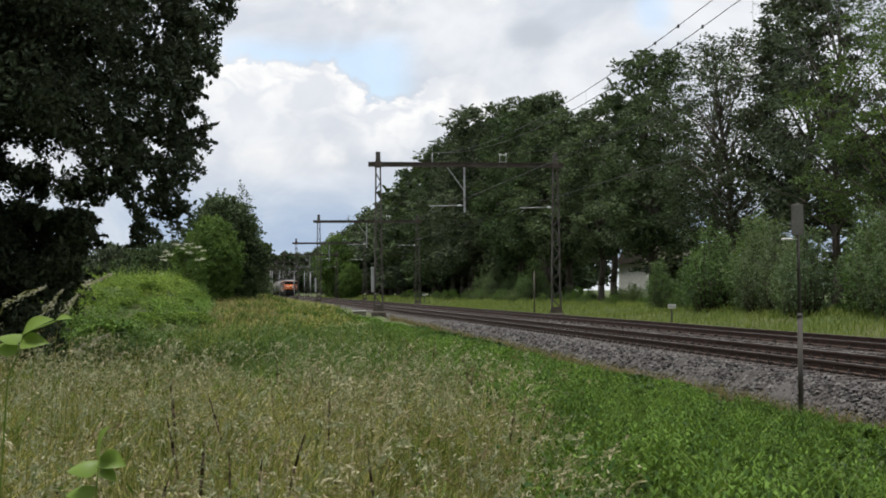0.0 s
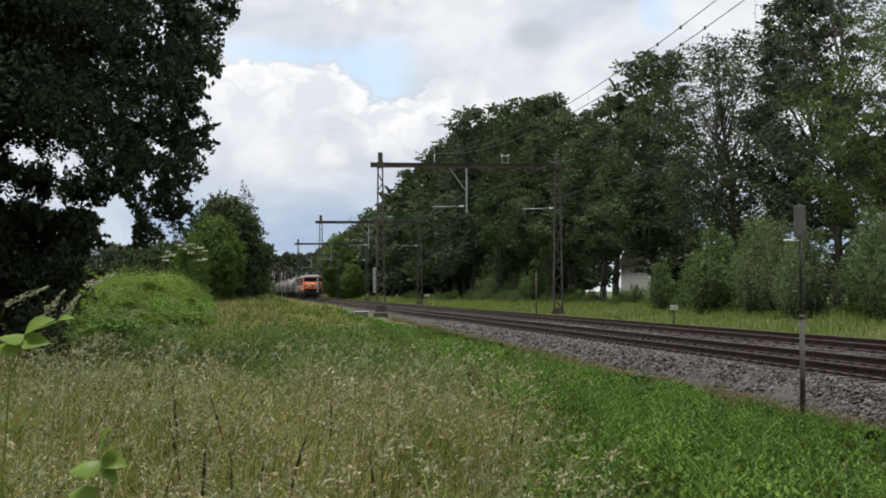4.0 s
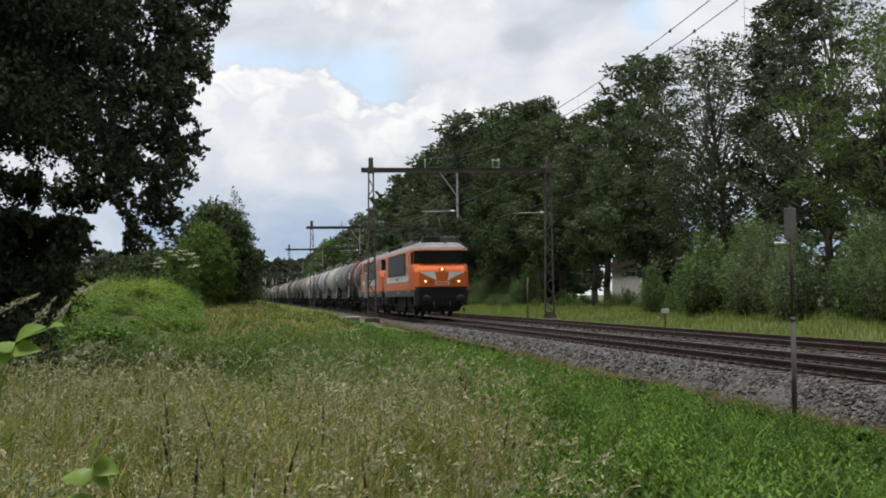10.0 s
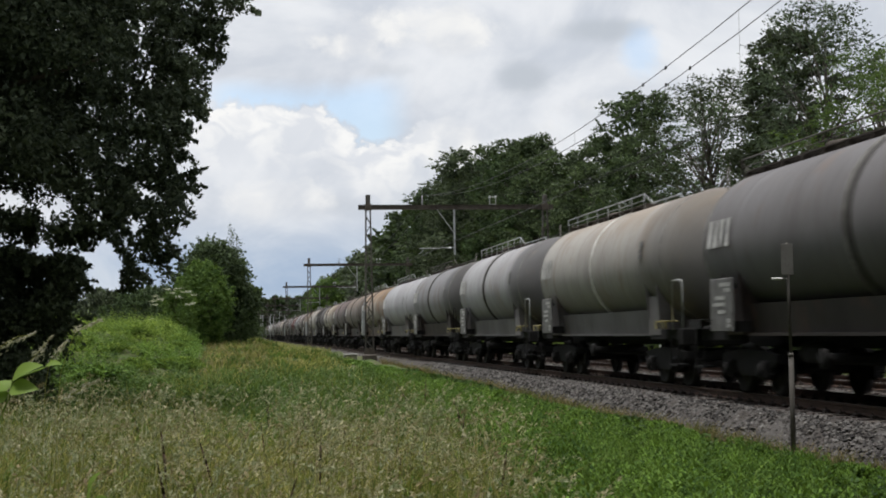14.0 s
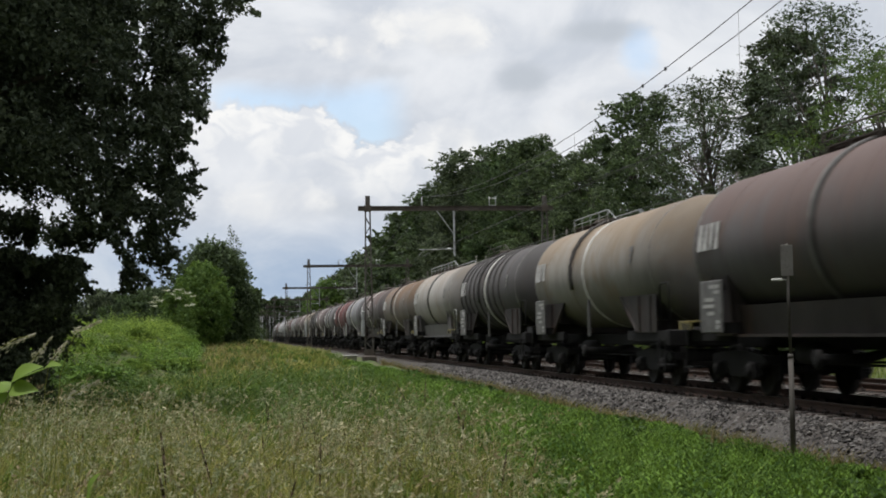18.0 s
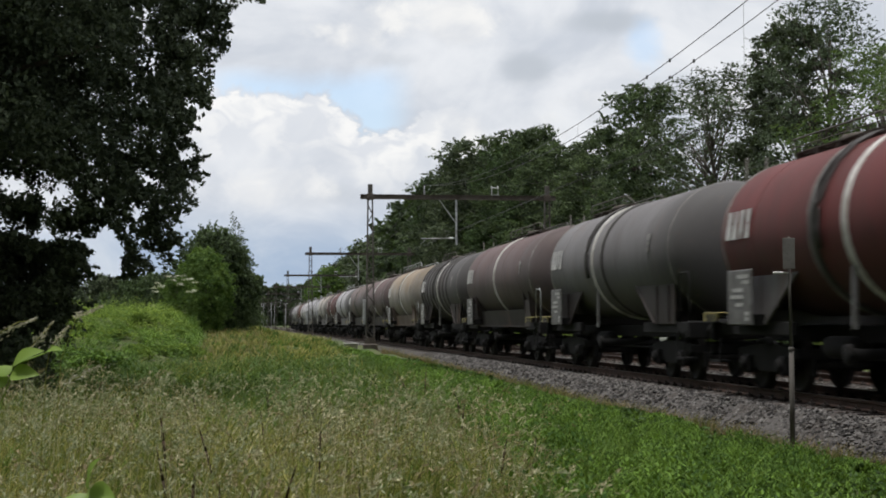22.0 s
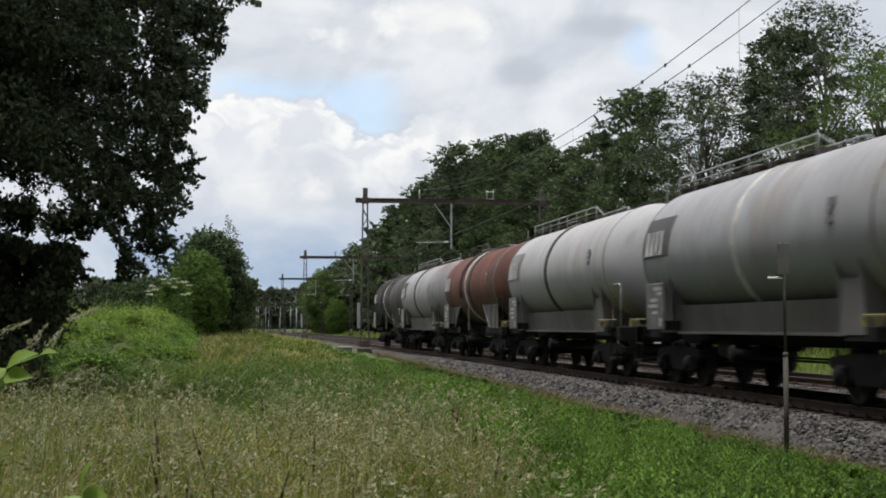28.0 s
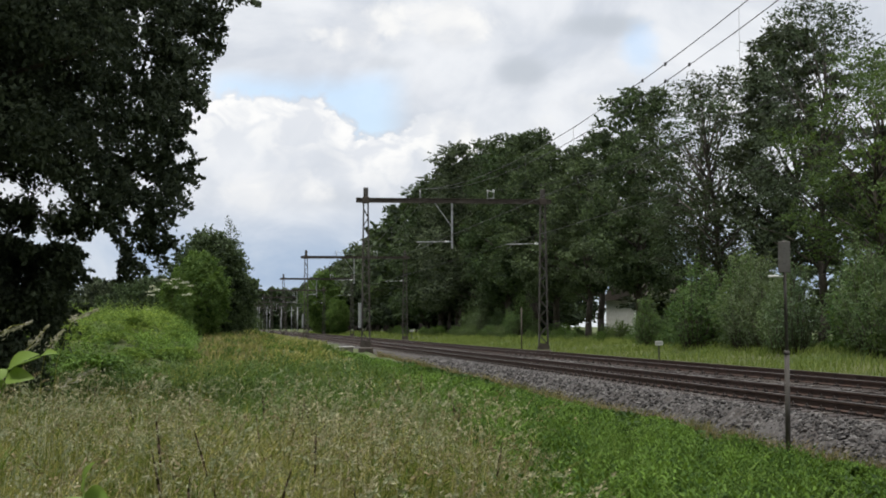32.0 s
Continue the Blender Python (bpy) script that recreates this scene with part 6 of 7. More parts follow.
M.update({
    # underframe and wheels: colours lowered to near black to include the shade beneath
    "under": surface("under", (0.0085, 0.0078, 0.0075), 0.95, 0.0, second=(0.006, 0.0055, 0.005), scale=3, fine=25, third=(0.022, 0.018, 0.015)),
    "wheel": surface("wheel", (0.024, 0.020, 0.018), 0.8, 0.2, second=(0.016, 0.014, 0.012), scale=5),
    "tyre": surface("tyre", (0.22, 0.21, 0.20), 0.35, 0.9, scale=4, bump=0.05),
    "mark": surface("mark", (0.52, 0.51, 0.49), 0.6, second=(0.38, 0.37, 0.35), scale=5),
    "plate": surface("plate", (0.17, 0.165, 0.16), 0.65, second=(0.11, 0.105, 0.10), scale=3, fine=20),
    "ring_pale": surface("ring_pale", (0.62, 0.605, 0.57), 0.6, second=(0.38, 0.36, 0.32), scale=2.5),
    "ring_worn": surface("ring_worn", (0.24, 0.23, 0.21), 0.6, second=(0.11, 0.10, 0.09), scale=1.6, fine=12),
    "ring_dark": surface("ring_dark", (0.07, 0.065, 0.062), 0.6, second=(0.05, 0.045, 0.042), scale=3),
    "yellow": surface("yellow", (0.30, 0.25, 0.085), 0.6, second=(0.13, 0.105, 0.045), scale=5),
    "loco_orange": surface("loco_orange", (0.62, 0.128, 0.026), 0.36, second=(0.55, 0.112, 0.024), scale=1.2, fine=18, bump=0.03, third=(0.45, 0.10, 0.032)),
    "loco_red": surface("loco_red", (0.30, 0.05, 0.02), 0.4, scale=6),
    "loco_white": surface("loco_white", (0.66, 0.66, 0.62), 0.45, second=(0.55, 0.54, 0.50), scale=2, fine=20, bump=0.03),
    "loco_pink": surface("loco_pink", (0.78, 0.46, 0.38), 0.45, second=(0.70, 0.40, 0.32), scale=2, fine=20, bump=0.03),
    "loco_grey": surface("loco_grey", (0.060, 0.063, 0.062), 0.6, second=(0.042, 0.041, 0.04), scale=2, fine=20),
    "loco_roof": surface("loco_roof", (0.22, 0.22, 0.218), 0.6, second=(0.15, 0.148, 0.145), scale=1.5, fine=20),
    "grille": surface("grille", (0.032, 0.032, 0.034), 0.5, 0.3, second=(0.022, 0.022, 0.023), scale=4, fine=60),
    "black": surface("black", (0.007, 0.007, 0.007), 0.8, second=(0.011, 0.010, 0.009), scale=3),
    "glass_dark": surface("glass_dark", (0.012, 0.013, 0.014), 0.12, second=(0.016, 0.016, 0.017), scale=1, bump=0),
    "lamp": glowing("lamp", (1.0, 0.66, 0.25), 2.2),
})
MESHES = {}


def shared(name, key, build, material, parent, at=None, label=""):
    """A part whose mesh is built once for all that carry it."""
    k = (name, key, material.name)
    if k not in MESHES:
        MESHES[k] = build().mesh(name, material)
    return part(name, MESHES[k], None, parent, label, at)


def wheel_shape(x):
    s = 1 if x > 0 else -1
    return Shape().lathe([(0.08, -0.10), (0.10, -0.03), (0.38, -0.02), (0.40, -0.065), (0.462, -0.065), (0.455, 0.05), (0.49, 0.055), (0.485, 0.08), (0.40, 0.08), (0.38, 0.03), (0.10, 0.04), (0.08, 0.09)], 24,
                         pose(x, 0, 0, 0, -90 * s, 0))


def bogie(parent, y, wheelbase, key, radius=0.46):
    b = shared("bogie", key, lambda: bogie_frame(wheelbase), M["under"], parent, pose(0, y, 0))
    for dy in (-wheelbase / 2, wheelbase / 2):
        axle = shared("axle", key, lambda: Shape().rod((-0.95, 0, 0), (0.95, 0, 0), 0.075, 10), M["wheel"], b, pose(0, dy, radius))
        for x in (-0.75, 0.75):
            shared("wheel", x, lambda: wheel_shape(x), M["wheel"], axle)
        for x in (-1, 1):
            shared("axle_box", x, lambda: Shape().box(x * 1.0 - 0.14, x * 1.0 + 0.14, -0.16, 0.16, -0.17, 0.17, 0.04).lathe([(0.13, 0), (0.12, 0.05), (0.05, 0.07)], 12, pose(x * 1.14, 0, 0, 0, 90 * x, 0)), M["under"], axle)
    return b


def bogie_frame(w):
    f = Shape()
    for x in (-1.0, 1.0):
        h = w / 2
        f.prism([(-h - 0.55, 0.62), (-h - 0.30, 0.50), (-h + 0.28, 0.52), (-0.45, 0.34), (0.45, 0.34), (h - 0.28, 0.52), (h + 0.30, 0.50), (h + 0.55, 0.62), (h + 0.5, 0.74), (0.5, 0.82), (-0.5, 0.82), (-h - 0.5, 0.74)],
                "x", x - 0.05, x + 0.05)
        for y in (-h, h):
            for d in (-0.25, 0.25):
                for k in range(5):
                    f.lathe([(0.06, 0), (0.085, 0.02), (0.06, 0.045)], 8, pose(x, y + d, 0.38 + k * 0.05))
            f.rod((x, y + 0.33, 0.5), (x, y + 0.33, 0.86), 0.035, 6)
    f.box(-1.0, 1.0, -0.22, 0.22, 0.5, 0.8, 0.04)
    for y in (-w / 2 - 0.5, w / 2 + 0.5):
        f.box(-1.0, 1.0, y - 0.05, y + 0.05, 0.58, 0.74)
        for x in (-0.75, 0.75):
            f.box(x - 0.05, x + 0.05, y * 1.0 - 0.12, y + 0.12, 0.28, 0.6, 0.02)
    return f


def buffer_shape(d):
    """d: the way out of the vehicle's end."""
    return Shape().lathe([(0.15, 0), (0.15, 0.05), (0.10, 0.07), (0.095, 0.34), (0.075, 0.35), (0.075, 0.55), (0.19, 0.57), (0.225, 0.60), (0.215, 0.63), (0.10, 0.645)], 16, pose(0, 0, 0, -90 * d, 0, 0))


def mark_bars(w, h):
    """The owner's mark as four plain blocks: a square, two tapering ones and a waisted one."""
    s = Shape()
    k, u = h / 2, w * 0.088
    for c, block in zip((-0.375, -0.125, 0.125, 0.375), ([(-u, -k), (u, -k), (u, k), (-u, k)], [(-u * 1.15, -k), (u * 1.15, -k), (u * 0.35, k), (-u * 0.35, k)],
                                                       [(-u * 0.4, -k), (u * 0.4, -k), (u * 1.1, k), (-u * 1.1, k)], [(-u, -k), (u, -k), (u * 0.45, 0), (u, k), (-u, k), (-u * 0.45, 0)])):
        s.prism([(c * w + y, z) for y, z in block], "x", -0.006, 0.006)
    return s


def on_tank(radius, axis, angle, y, lift=0.006):
    """A pose on the tank's camera side: x points out; angle from level, upwards."""
    a = radians(angle)
    r = radius + lift
    return Matrix.Translation((-r * math.cos(a), y, axis + r * math.sin(a))) @ pose(0, 0, 0, 0, -angle, 180)


def tank_shape(r, half):
    """The barrel with its dished ends."""
    dish = [(0.0, 0.0), (0.35, 0.03), (0.62, 0.10), (0.82, 0.21), (0.93, 0.33), (0.985, 0.45), (1.0, 0.58)]
    prof = [(max(0.01, a * r), -half + b * 1.45) for a, b in dish] + [(max(0.01, a * r), half - b * 1.45) for a, b in reversed(dish)]
    return Shape().lathe(prof, 48, pose(0, 0, 0, -90, 0, 0), caps=False)


def ring_shape(r, w, lift=0.03, n=48):
    return Shape().lathe([(r - 0.01, -w / 2), (r + lift, -w / 2), (r + lift, w / 2), (r - 0.01, w / 2)], n, pose(0, 0, 0, -90, 0, 0), caps=False, smooth=True)


def make_wagon(sort, pitch, paint, rings, words, group="tank wagons", mark=True, patch=None):
    """sort: saddle (tank on a full-length sole plate), belly (self-bearing tank on angled end plates) or ribbed (belly with hoops)."""
    w = thing("tank_wagon", words, "tank wagon", None, group)
    r, axis = (1.46, 2.78) if sort == "saddle" else (1.44, 2.76)
    half = pitch / 2 - 0.78
    key = (sort, pitch)
    at = pose(0, 0, axis)
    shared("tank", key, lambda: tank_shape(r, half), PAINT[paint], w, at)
    for d in (-1, 1):
        shared("end_weld", key + (d,), lambda: ring_shape(r, 0.05, 0.012), M["ring_worn"], w, pose(0, d * (half - 0.86), axis), "worn pale weld round the tank end")
    for u in (-0.62, -0.2, 0.22, 0.64):
        shared("weld_seam", r, lambda: ring_shape(r, 0.04, 0.004), PAINT[paint], w, pose(0, u * half, axis))
    for y, width, pale in rings:
        shared("tank_ring", (r, width), lambda: ring_shape(r, width, 0.045 if width < 0.2 else 0.02), M["ring_pale" if pale else "ring_dark"], w, pose(0, y, axis), "pale painted hoop" if pale else "dark steel hoop")
        if not pale and width >= 0.12:
            shared("hoop_edge", (r, width), lambda: ring_shape(r, 0.05, 0.052), M["ring_worn"], w, pose(0, y + width / 2 + 0.03, axis), "worn pale edge of the hoop")
    if sort == "ribbed":
        for i in range(9):
            y = half - 1.1 - i * (2 * half - 4.9) / 8
            shared("rib", r, lambda: ring_shape(r, 0.06, 0.055), M["ring_dark"], w, pose(0, y, axis))
    # the owner's mark near the trailing end, and lesser marks
    if patch:
        shared("mark_patch", key, lambda: patch_shape(r, 1.9, 34), PAINT[patch], w, pose(0, half - 1.75, axis))
    if mark:
        tagged(shared("owner_mark", key, lambda: mark_bars(1.3, 0.52), M["mark"], w, on_tank(r, axis, 8, half - 1.70, 0.02), "white letter-like blocks"), kind="stuff")
    shared("small_mark", key, lambda: Shape().box(-0.006, 0.006, -0.13, 0.13, 0.06, 0.20).box(-0.006, 0.006, -0.13, 0.05, -0.06, 0.03).box(-0.006, 0.006, -0.13, 0.10, -0.20, -0.10), M["plate"] if paint.startswith(("light", "white", "tan", "cream", "rust")) else M["ring_worn"], w, on_tank(r, axis, 8, -half + 2.3, 0.02))
    # walkway on top
    top = axis + r
    reach = (-half * 0.45, half * 0.30) if paint in ("plum", "brown", "drab") else (-half * 0.22, half * 0.96) if sort == "saddle" else (half * 0.16, half * 0.72)
    walkway = shared("walkway", key + reach, lambda: walkway_shape(top, *reach), M["steel_dark"], w)
    shared("handrail", key + reach, lambda: handrail_shape(top, *reach), M["galvanised" if paint.startswith(("light", "white", "cream", "tan", "rust")) else "steel_grey"], walkway)
    shared("dome", key + reach, lambda: Shape().lathe([(0.34, -0.12), (0.34, 0.10), (0.30, 0.16), (0.10, 0.20)], 20, pose(0, sum(reach) / 2, top)), M["steel_dark"], w)
    # frame
    low = {"light": "skirt_grey", "light_sooty": "skirt_grey", "light_rusty": "skirt_grey", "white": "skirt_grey", "cream": "skirt_grey", "grey": "skirt_dark", "tan": "skirt_tan", "rust": "skirt_tan"}.get(paint, "skirt_dark")
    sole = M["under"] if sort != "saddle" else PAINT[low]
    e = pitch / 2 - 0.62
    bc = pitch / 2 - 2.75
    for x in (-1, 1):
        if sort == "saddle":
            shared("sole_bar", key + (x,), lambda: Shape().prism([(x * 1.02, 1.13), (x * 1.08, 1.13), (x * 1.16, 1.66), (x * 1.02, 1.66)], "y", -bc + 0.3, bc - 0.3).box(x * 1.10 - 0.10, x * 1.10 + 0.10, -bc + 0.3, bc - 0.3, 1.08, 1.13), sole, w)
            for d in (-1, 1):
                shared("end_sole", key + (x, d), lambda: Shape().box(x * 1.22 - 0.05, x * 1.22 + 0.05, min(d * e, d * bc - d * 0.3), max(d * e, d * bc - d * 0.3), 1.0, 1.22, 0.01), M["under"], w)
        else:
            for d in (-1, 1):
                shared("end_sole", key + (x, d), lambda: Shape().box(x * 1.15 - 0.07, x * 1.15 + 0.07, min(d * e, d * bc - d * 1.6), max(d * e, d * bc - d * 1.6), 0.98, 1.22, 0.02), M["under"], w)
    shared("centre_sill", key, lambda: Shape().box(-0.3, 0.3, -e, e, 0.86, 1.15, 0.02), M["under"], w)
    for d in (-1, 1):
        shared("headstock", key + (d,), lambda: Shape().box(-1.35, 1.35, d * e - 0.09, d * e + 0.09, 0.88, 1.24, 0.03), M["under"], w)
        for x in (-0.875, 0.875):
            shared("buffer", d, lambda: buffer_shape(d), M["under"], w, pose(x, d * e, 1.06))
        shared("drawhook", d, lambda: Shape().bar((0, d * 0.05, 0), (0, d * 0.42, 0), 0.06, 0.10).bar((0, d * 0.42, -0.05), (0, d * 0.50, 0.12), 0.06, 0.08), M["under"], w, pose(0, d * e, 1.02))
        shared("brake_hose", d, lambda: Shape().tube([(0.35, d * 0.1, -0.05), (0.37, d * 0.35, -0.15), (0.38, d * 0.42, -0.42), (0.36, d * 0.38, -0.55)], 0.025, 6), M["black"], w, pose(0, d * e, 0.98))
        # saddles or angled end plates
        if sort == "saddle":
            shared("saddle", key + (d,), lambda: saddle_shape(r, axis, d * bc), PAINT[low], w)
        else:
            shared("end_plate", key + (d,), lambda: belly_shape(r, axis, d * bc, d), PAINT["skirt_grey" if paint in ("maroon", "red", "red_brown", "grey", "light") else "skirt_dark"], w, label="angled support plate")
        bogie(w, d * bc, 1.8, "y")
        step_y = d * (e - 0.35)
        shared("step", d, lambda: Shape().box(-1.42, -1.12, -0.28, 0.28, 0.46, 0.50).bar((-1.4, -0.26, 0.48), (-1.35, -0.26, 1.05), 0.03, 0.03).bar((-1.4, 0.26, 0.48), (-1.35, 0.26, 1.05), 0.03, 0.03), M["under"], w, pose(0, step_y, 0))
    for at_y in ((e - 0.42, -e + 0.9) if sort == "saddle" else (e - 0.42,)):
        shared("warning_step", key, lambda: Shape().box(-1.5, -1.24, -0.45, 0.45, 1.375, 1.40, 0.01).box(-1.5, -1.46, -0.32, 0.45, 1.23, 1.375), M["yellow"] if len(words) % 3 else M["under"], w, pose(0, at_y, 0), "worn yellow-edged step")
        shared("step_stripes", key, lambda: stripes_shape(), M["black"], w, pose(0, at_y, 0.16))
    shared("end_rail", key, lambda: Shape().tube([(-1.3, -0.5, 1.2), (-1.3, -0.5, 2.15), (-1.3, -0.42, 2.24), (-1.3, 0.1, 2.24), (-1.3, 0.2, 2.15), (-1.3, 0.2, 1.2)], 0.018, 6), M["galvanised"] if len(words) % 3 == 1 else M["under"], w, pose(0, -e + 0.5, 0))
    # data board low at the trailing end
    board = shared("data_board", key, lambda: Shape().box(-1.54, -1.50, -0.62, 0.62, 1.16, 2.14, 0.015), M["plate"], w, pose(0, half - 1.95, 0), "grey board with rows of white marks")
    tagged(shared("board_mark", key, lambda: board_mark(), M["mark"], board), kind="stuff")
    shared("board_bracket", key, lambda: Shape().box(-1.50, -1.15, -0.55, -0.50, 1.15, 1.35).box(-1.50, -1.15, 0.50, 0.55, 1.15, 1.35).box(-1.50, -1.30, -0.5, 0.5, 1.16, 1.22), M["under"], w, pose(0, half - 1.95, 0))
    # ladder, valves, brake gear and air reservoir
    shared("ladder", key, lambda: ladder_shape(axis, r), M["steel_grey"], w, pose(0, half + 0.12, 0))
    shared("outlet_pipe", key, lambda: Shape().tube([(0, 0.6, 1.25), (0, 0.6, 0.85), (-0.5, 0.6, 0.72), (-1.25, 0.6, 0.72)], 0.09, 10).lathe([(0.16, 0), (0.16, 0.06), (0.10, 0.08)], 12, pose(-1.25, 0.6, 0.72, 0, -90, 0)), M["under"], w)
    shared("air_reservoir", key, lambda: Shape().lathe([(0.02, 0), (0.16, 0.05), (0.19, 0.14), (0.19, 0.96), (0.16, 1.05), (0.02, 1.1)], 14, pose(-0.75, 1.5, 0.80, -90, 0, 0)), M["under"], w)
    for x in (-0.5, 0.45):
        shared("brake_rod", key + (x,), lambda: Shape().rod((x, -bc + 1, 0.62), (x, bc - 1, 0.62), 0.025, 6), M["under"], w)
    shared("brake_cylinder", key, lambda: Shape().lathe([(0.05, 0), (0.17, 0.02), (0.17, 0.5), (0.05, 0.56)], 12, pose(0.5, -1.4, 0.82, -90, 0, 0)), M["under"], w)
    if sort != "saddle":
        # heating pipes over the barrel, and the hoop's legs
        for i, y in enumerate((1.15, 1.40)):
            shared("steam_pipe", (r, i), lambda: Shape().tube([((r + 0.06) * math.cos(radians(g)), 0.0 if g < 168 else 0.18 - 0.36 * i, (r + 0.06) * math.sin(radians(g))) for g in (78, 95, 110, 125, 140, 155, 166, 172, 184, 196)], 0.032, 6), M["ring_dark"], w, pose(0, y, axis), "dark bent pipe lying over the tank")
        for y, width, pale in rings:
            if pale:
                shared("hoop_leg", r, lambda: Shape().bar((-1.30, 0, 1.1), (-1.30, 0, 2.05), 0.06, 0.09), M["plate"], w, pose(0, y, 0))
    return w


def patch_shape(r, length, spread):
    """A painted field on the tank's camera side."""
    s, n = Shape(), 8
    v, f = [], []
    for i in range(n + 1):
        a = radians(180 - (14 - spread / 2 + spread * i / n))
        for y in (-length / 2, length / 2):
            v.append(((r + 0.012) * math.cos(a), y, (r + 0.012) * math.sin(a)))
    for i in range(n):
        f.append((2 * i, 2 * i + 1, 2 * i + 3, 2 * i + 2))
    return s.add(v, f, True)


def walkway_shape(top, a, b):
    s = Shape()
    for x in (-0.32, -0.16, 0.0, 0.16, 0.32):
        s.box(x - 0.06, x + 0.06, a, b, top + 0.05, top + 0.08)
    n = int((b - a) / 1.1) + 1
    for i in range(n + 1):
        y = a + 0.05 + (b - a - 0.1) * i / n
        s.box(-0.42, 0.42, y - 0.03, y + 0.03, top - 0.06, top + 0.05)
    return s


def handrail_shape(top, a, b):
    s = Shape()
    n = int((b - a) / 1.3) + 1
    for x in (-0.45, 0.45):
        s.tube([(x, a - 0.9, top - 0.02), (x, a, top + 0.30), (x, b, top + 0.30), (x, b + 0.05, top + 0.02)], 0.017, 6)
        s.rod((x, a, top + 0.15), (x, b, top + 0.15), 0.010, 6)
        for i in range(n + 1):
            y = a + (b - a) * i / n
            s.rod((x, y, top - 0.08), (x, y, top + 0.30), 0.013, 6)
    return s


def saddle_shape(r, axis, y):
    """A cradle that follows the tank's underside."""
    n, out = 14, []
    for i in range(n + 1):
        a = math.pi * (1.12 + 0.76 * i / n)
        out.append((math.cos(a) * (r + 0.005), axis + math.sin(a) * (r + 0.005)))
    x = out[0][0]
    s = Shape()
    s.prism([(-1.25, 1.10), (1.25, 1.10)] + [(-p, q) for p, q in out], "y", y - 0.45, y - 0.40)
    s.prism([(-1.25, 1.10), (1.25, 1.10)] + [(-p, q) for p, q in out], "y", y + 0.40, y + 0.45)
    s.box(-1.28, -1.23, y - 0.45, y + 0.45, 1.10, 1.95)
    s.box(1.23, 1.28, y - 0.45, y + 0.45, 1.10, 1.95)
    return s


def belly_shape(r, axis, y, d):
    """Two upright side plates between the frame's end and the tank, cut away towards the wagon's middle."""
    s = Shape()
    for x in (-1, 1):
        s.prism([(y + d * 0.95, 1.18), (y - d * 0.55, 1.18), (y - d * 2.0, 2.03), (y + d * 0.95, 2.03)], "x", x * 1.24 - 0.015, x * 1.24 + 0.015)
        for k in (0.55, -0.35):
            s.bar((x * 1.265, y + d * k, 1.2), (x * 1.265, y + d * k, 2.0), 0.05, 0.06)
        s.bar((x * 1.26, y - d * 0.55, 1.19), (x * 1.26, y - d * 2.0, 2.03), 0.06, 0.05)
    s.box(-1.2, 1.2, y - 0.3, y + 0.3, 1.15, 1.45, 0.03)
    return s


def stripes_shape():
    s = Shape()
    for i in range(3):
        a = -0.36 + i * 0.22
        s.prism([(a, 1.065), (a + 0.15, 1.065), (a + 0.25, 1.205), (a + 0.10, 1.205)], "x", -1.505, -1.5015)
    return s


def board_mark():
    s = Shape()
    rows = [(2.02, -0.5, 0.1), (1.92, -0.5, -0.15), (1.78, -0.2, 0.35), (1.66, -0.2, 0.45), (1.52, -0.2, 0.2), (1.36, -0.5, -0.30), (1.27, -0.5, -0.30)]
    for z, a, b in rows:
        n = max(2, int((b - a) / 0.1))
        for i in range(n):
            s.box(-1.547, -1.5415, a + (b - a) * i / n, a + (b - a) * (i + 0.7) / n, z - 0.035, z + 0.035)
    return s


def ladder_shape(axis, r):
    s = Shape()
    for x in (-0.62, -0.22):
        s.rod((x, 0, 1.1), (x, 0, axis + r + 0.2), 0.022, 6)
    for i in range(10):
        s.rod((-0.62, 0, 1.3 + i * 0.29), (-0.22, 0, 1.3 + i * 0.29), 0.014, 6)
    return s


def loft(shape, rings):
    """Skins rings of (x, y) outlines at given heights."""
    n = len(rings[0][0])
    v = [(x, y, z) for out, z in rings for x, y in out]
    f = []
    for k in range(len(rings) - 1):
        for i in range(n):
            j = (i + 1) % n
            f.append((k * n + i, k * n + j, (k + 1) * n + j, (k + 1) * n + i))
    f.append(tuple(range(n - 1, -1, -1)))
    f.append(tuple(range((len(rings) - 1) * n, len(rings) * n)))
    return shape.add(v, f)


def plan(hw, mid, cheek, cheek_y, nose, nose_y):
    """The locomotive's outline from above, alike at both ends."""
    q = [(hw, mid), (cheek, cheek_y), (nose, nose_y)]
    front = [(-x, -y) for x, y in q] + [(x, -y) for x, y in reversed(q)]
    return front + [(x, y) for x, y in q] + [(-x, y) for x, y in reversed(q)]


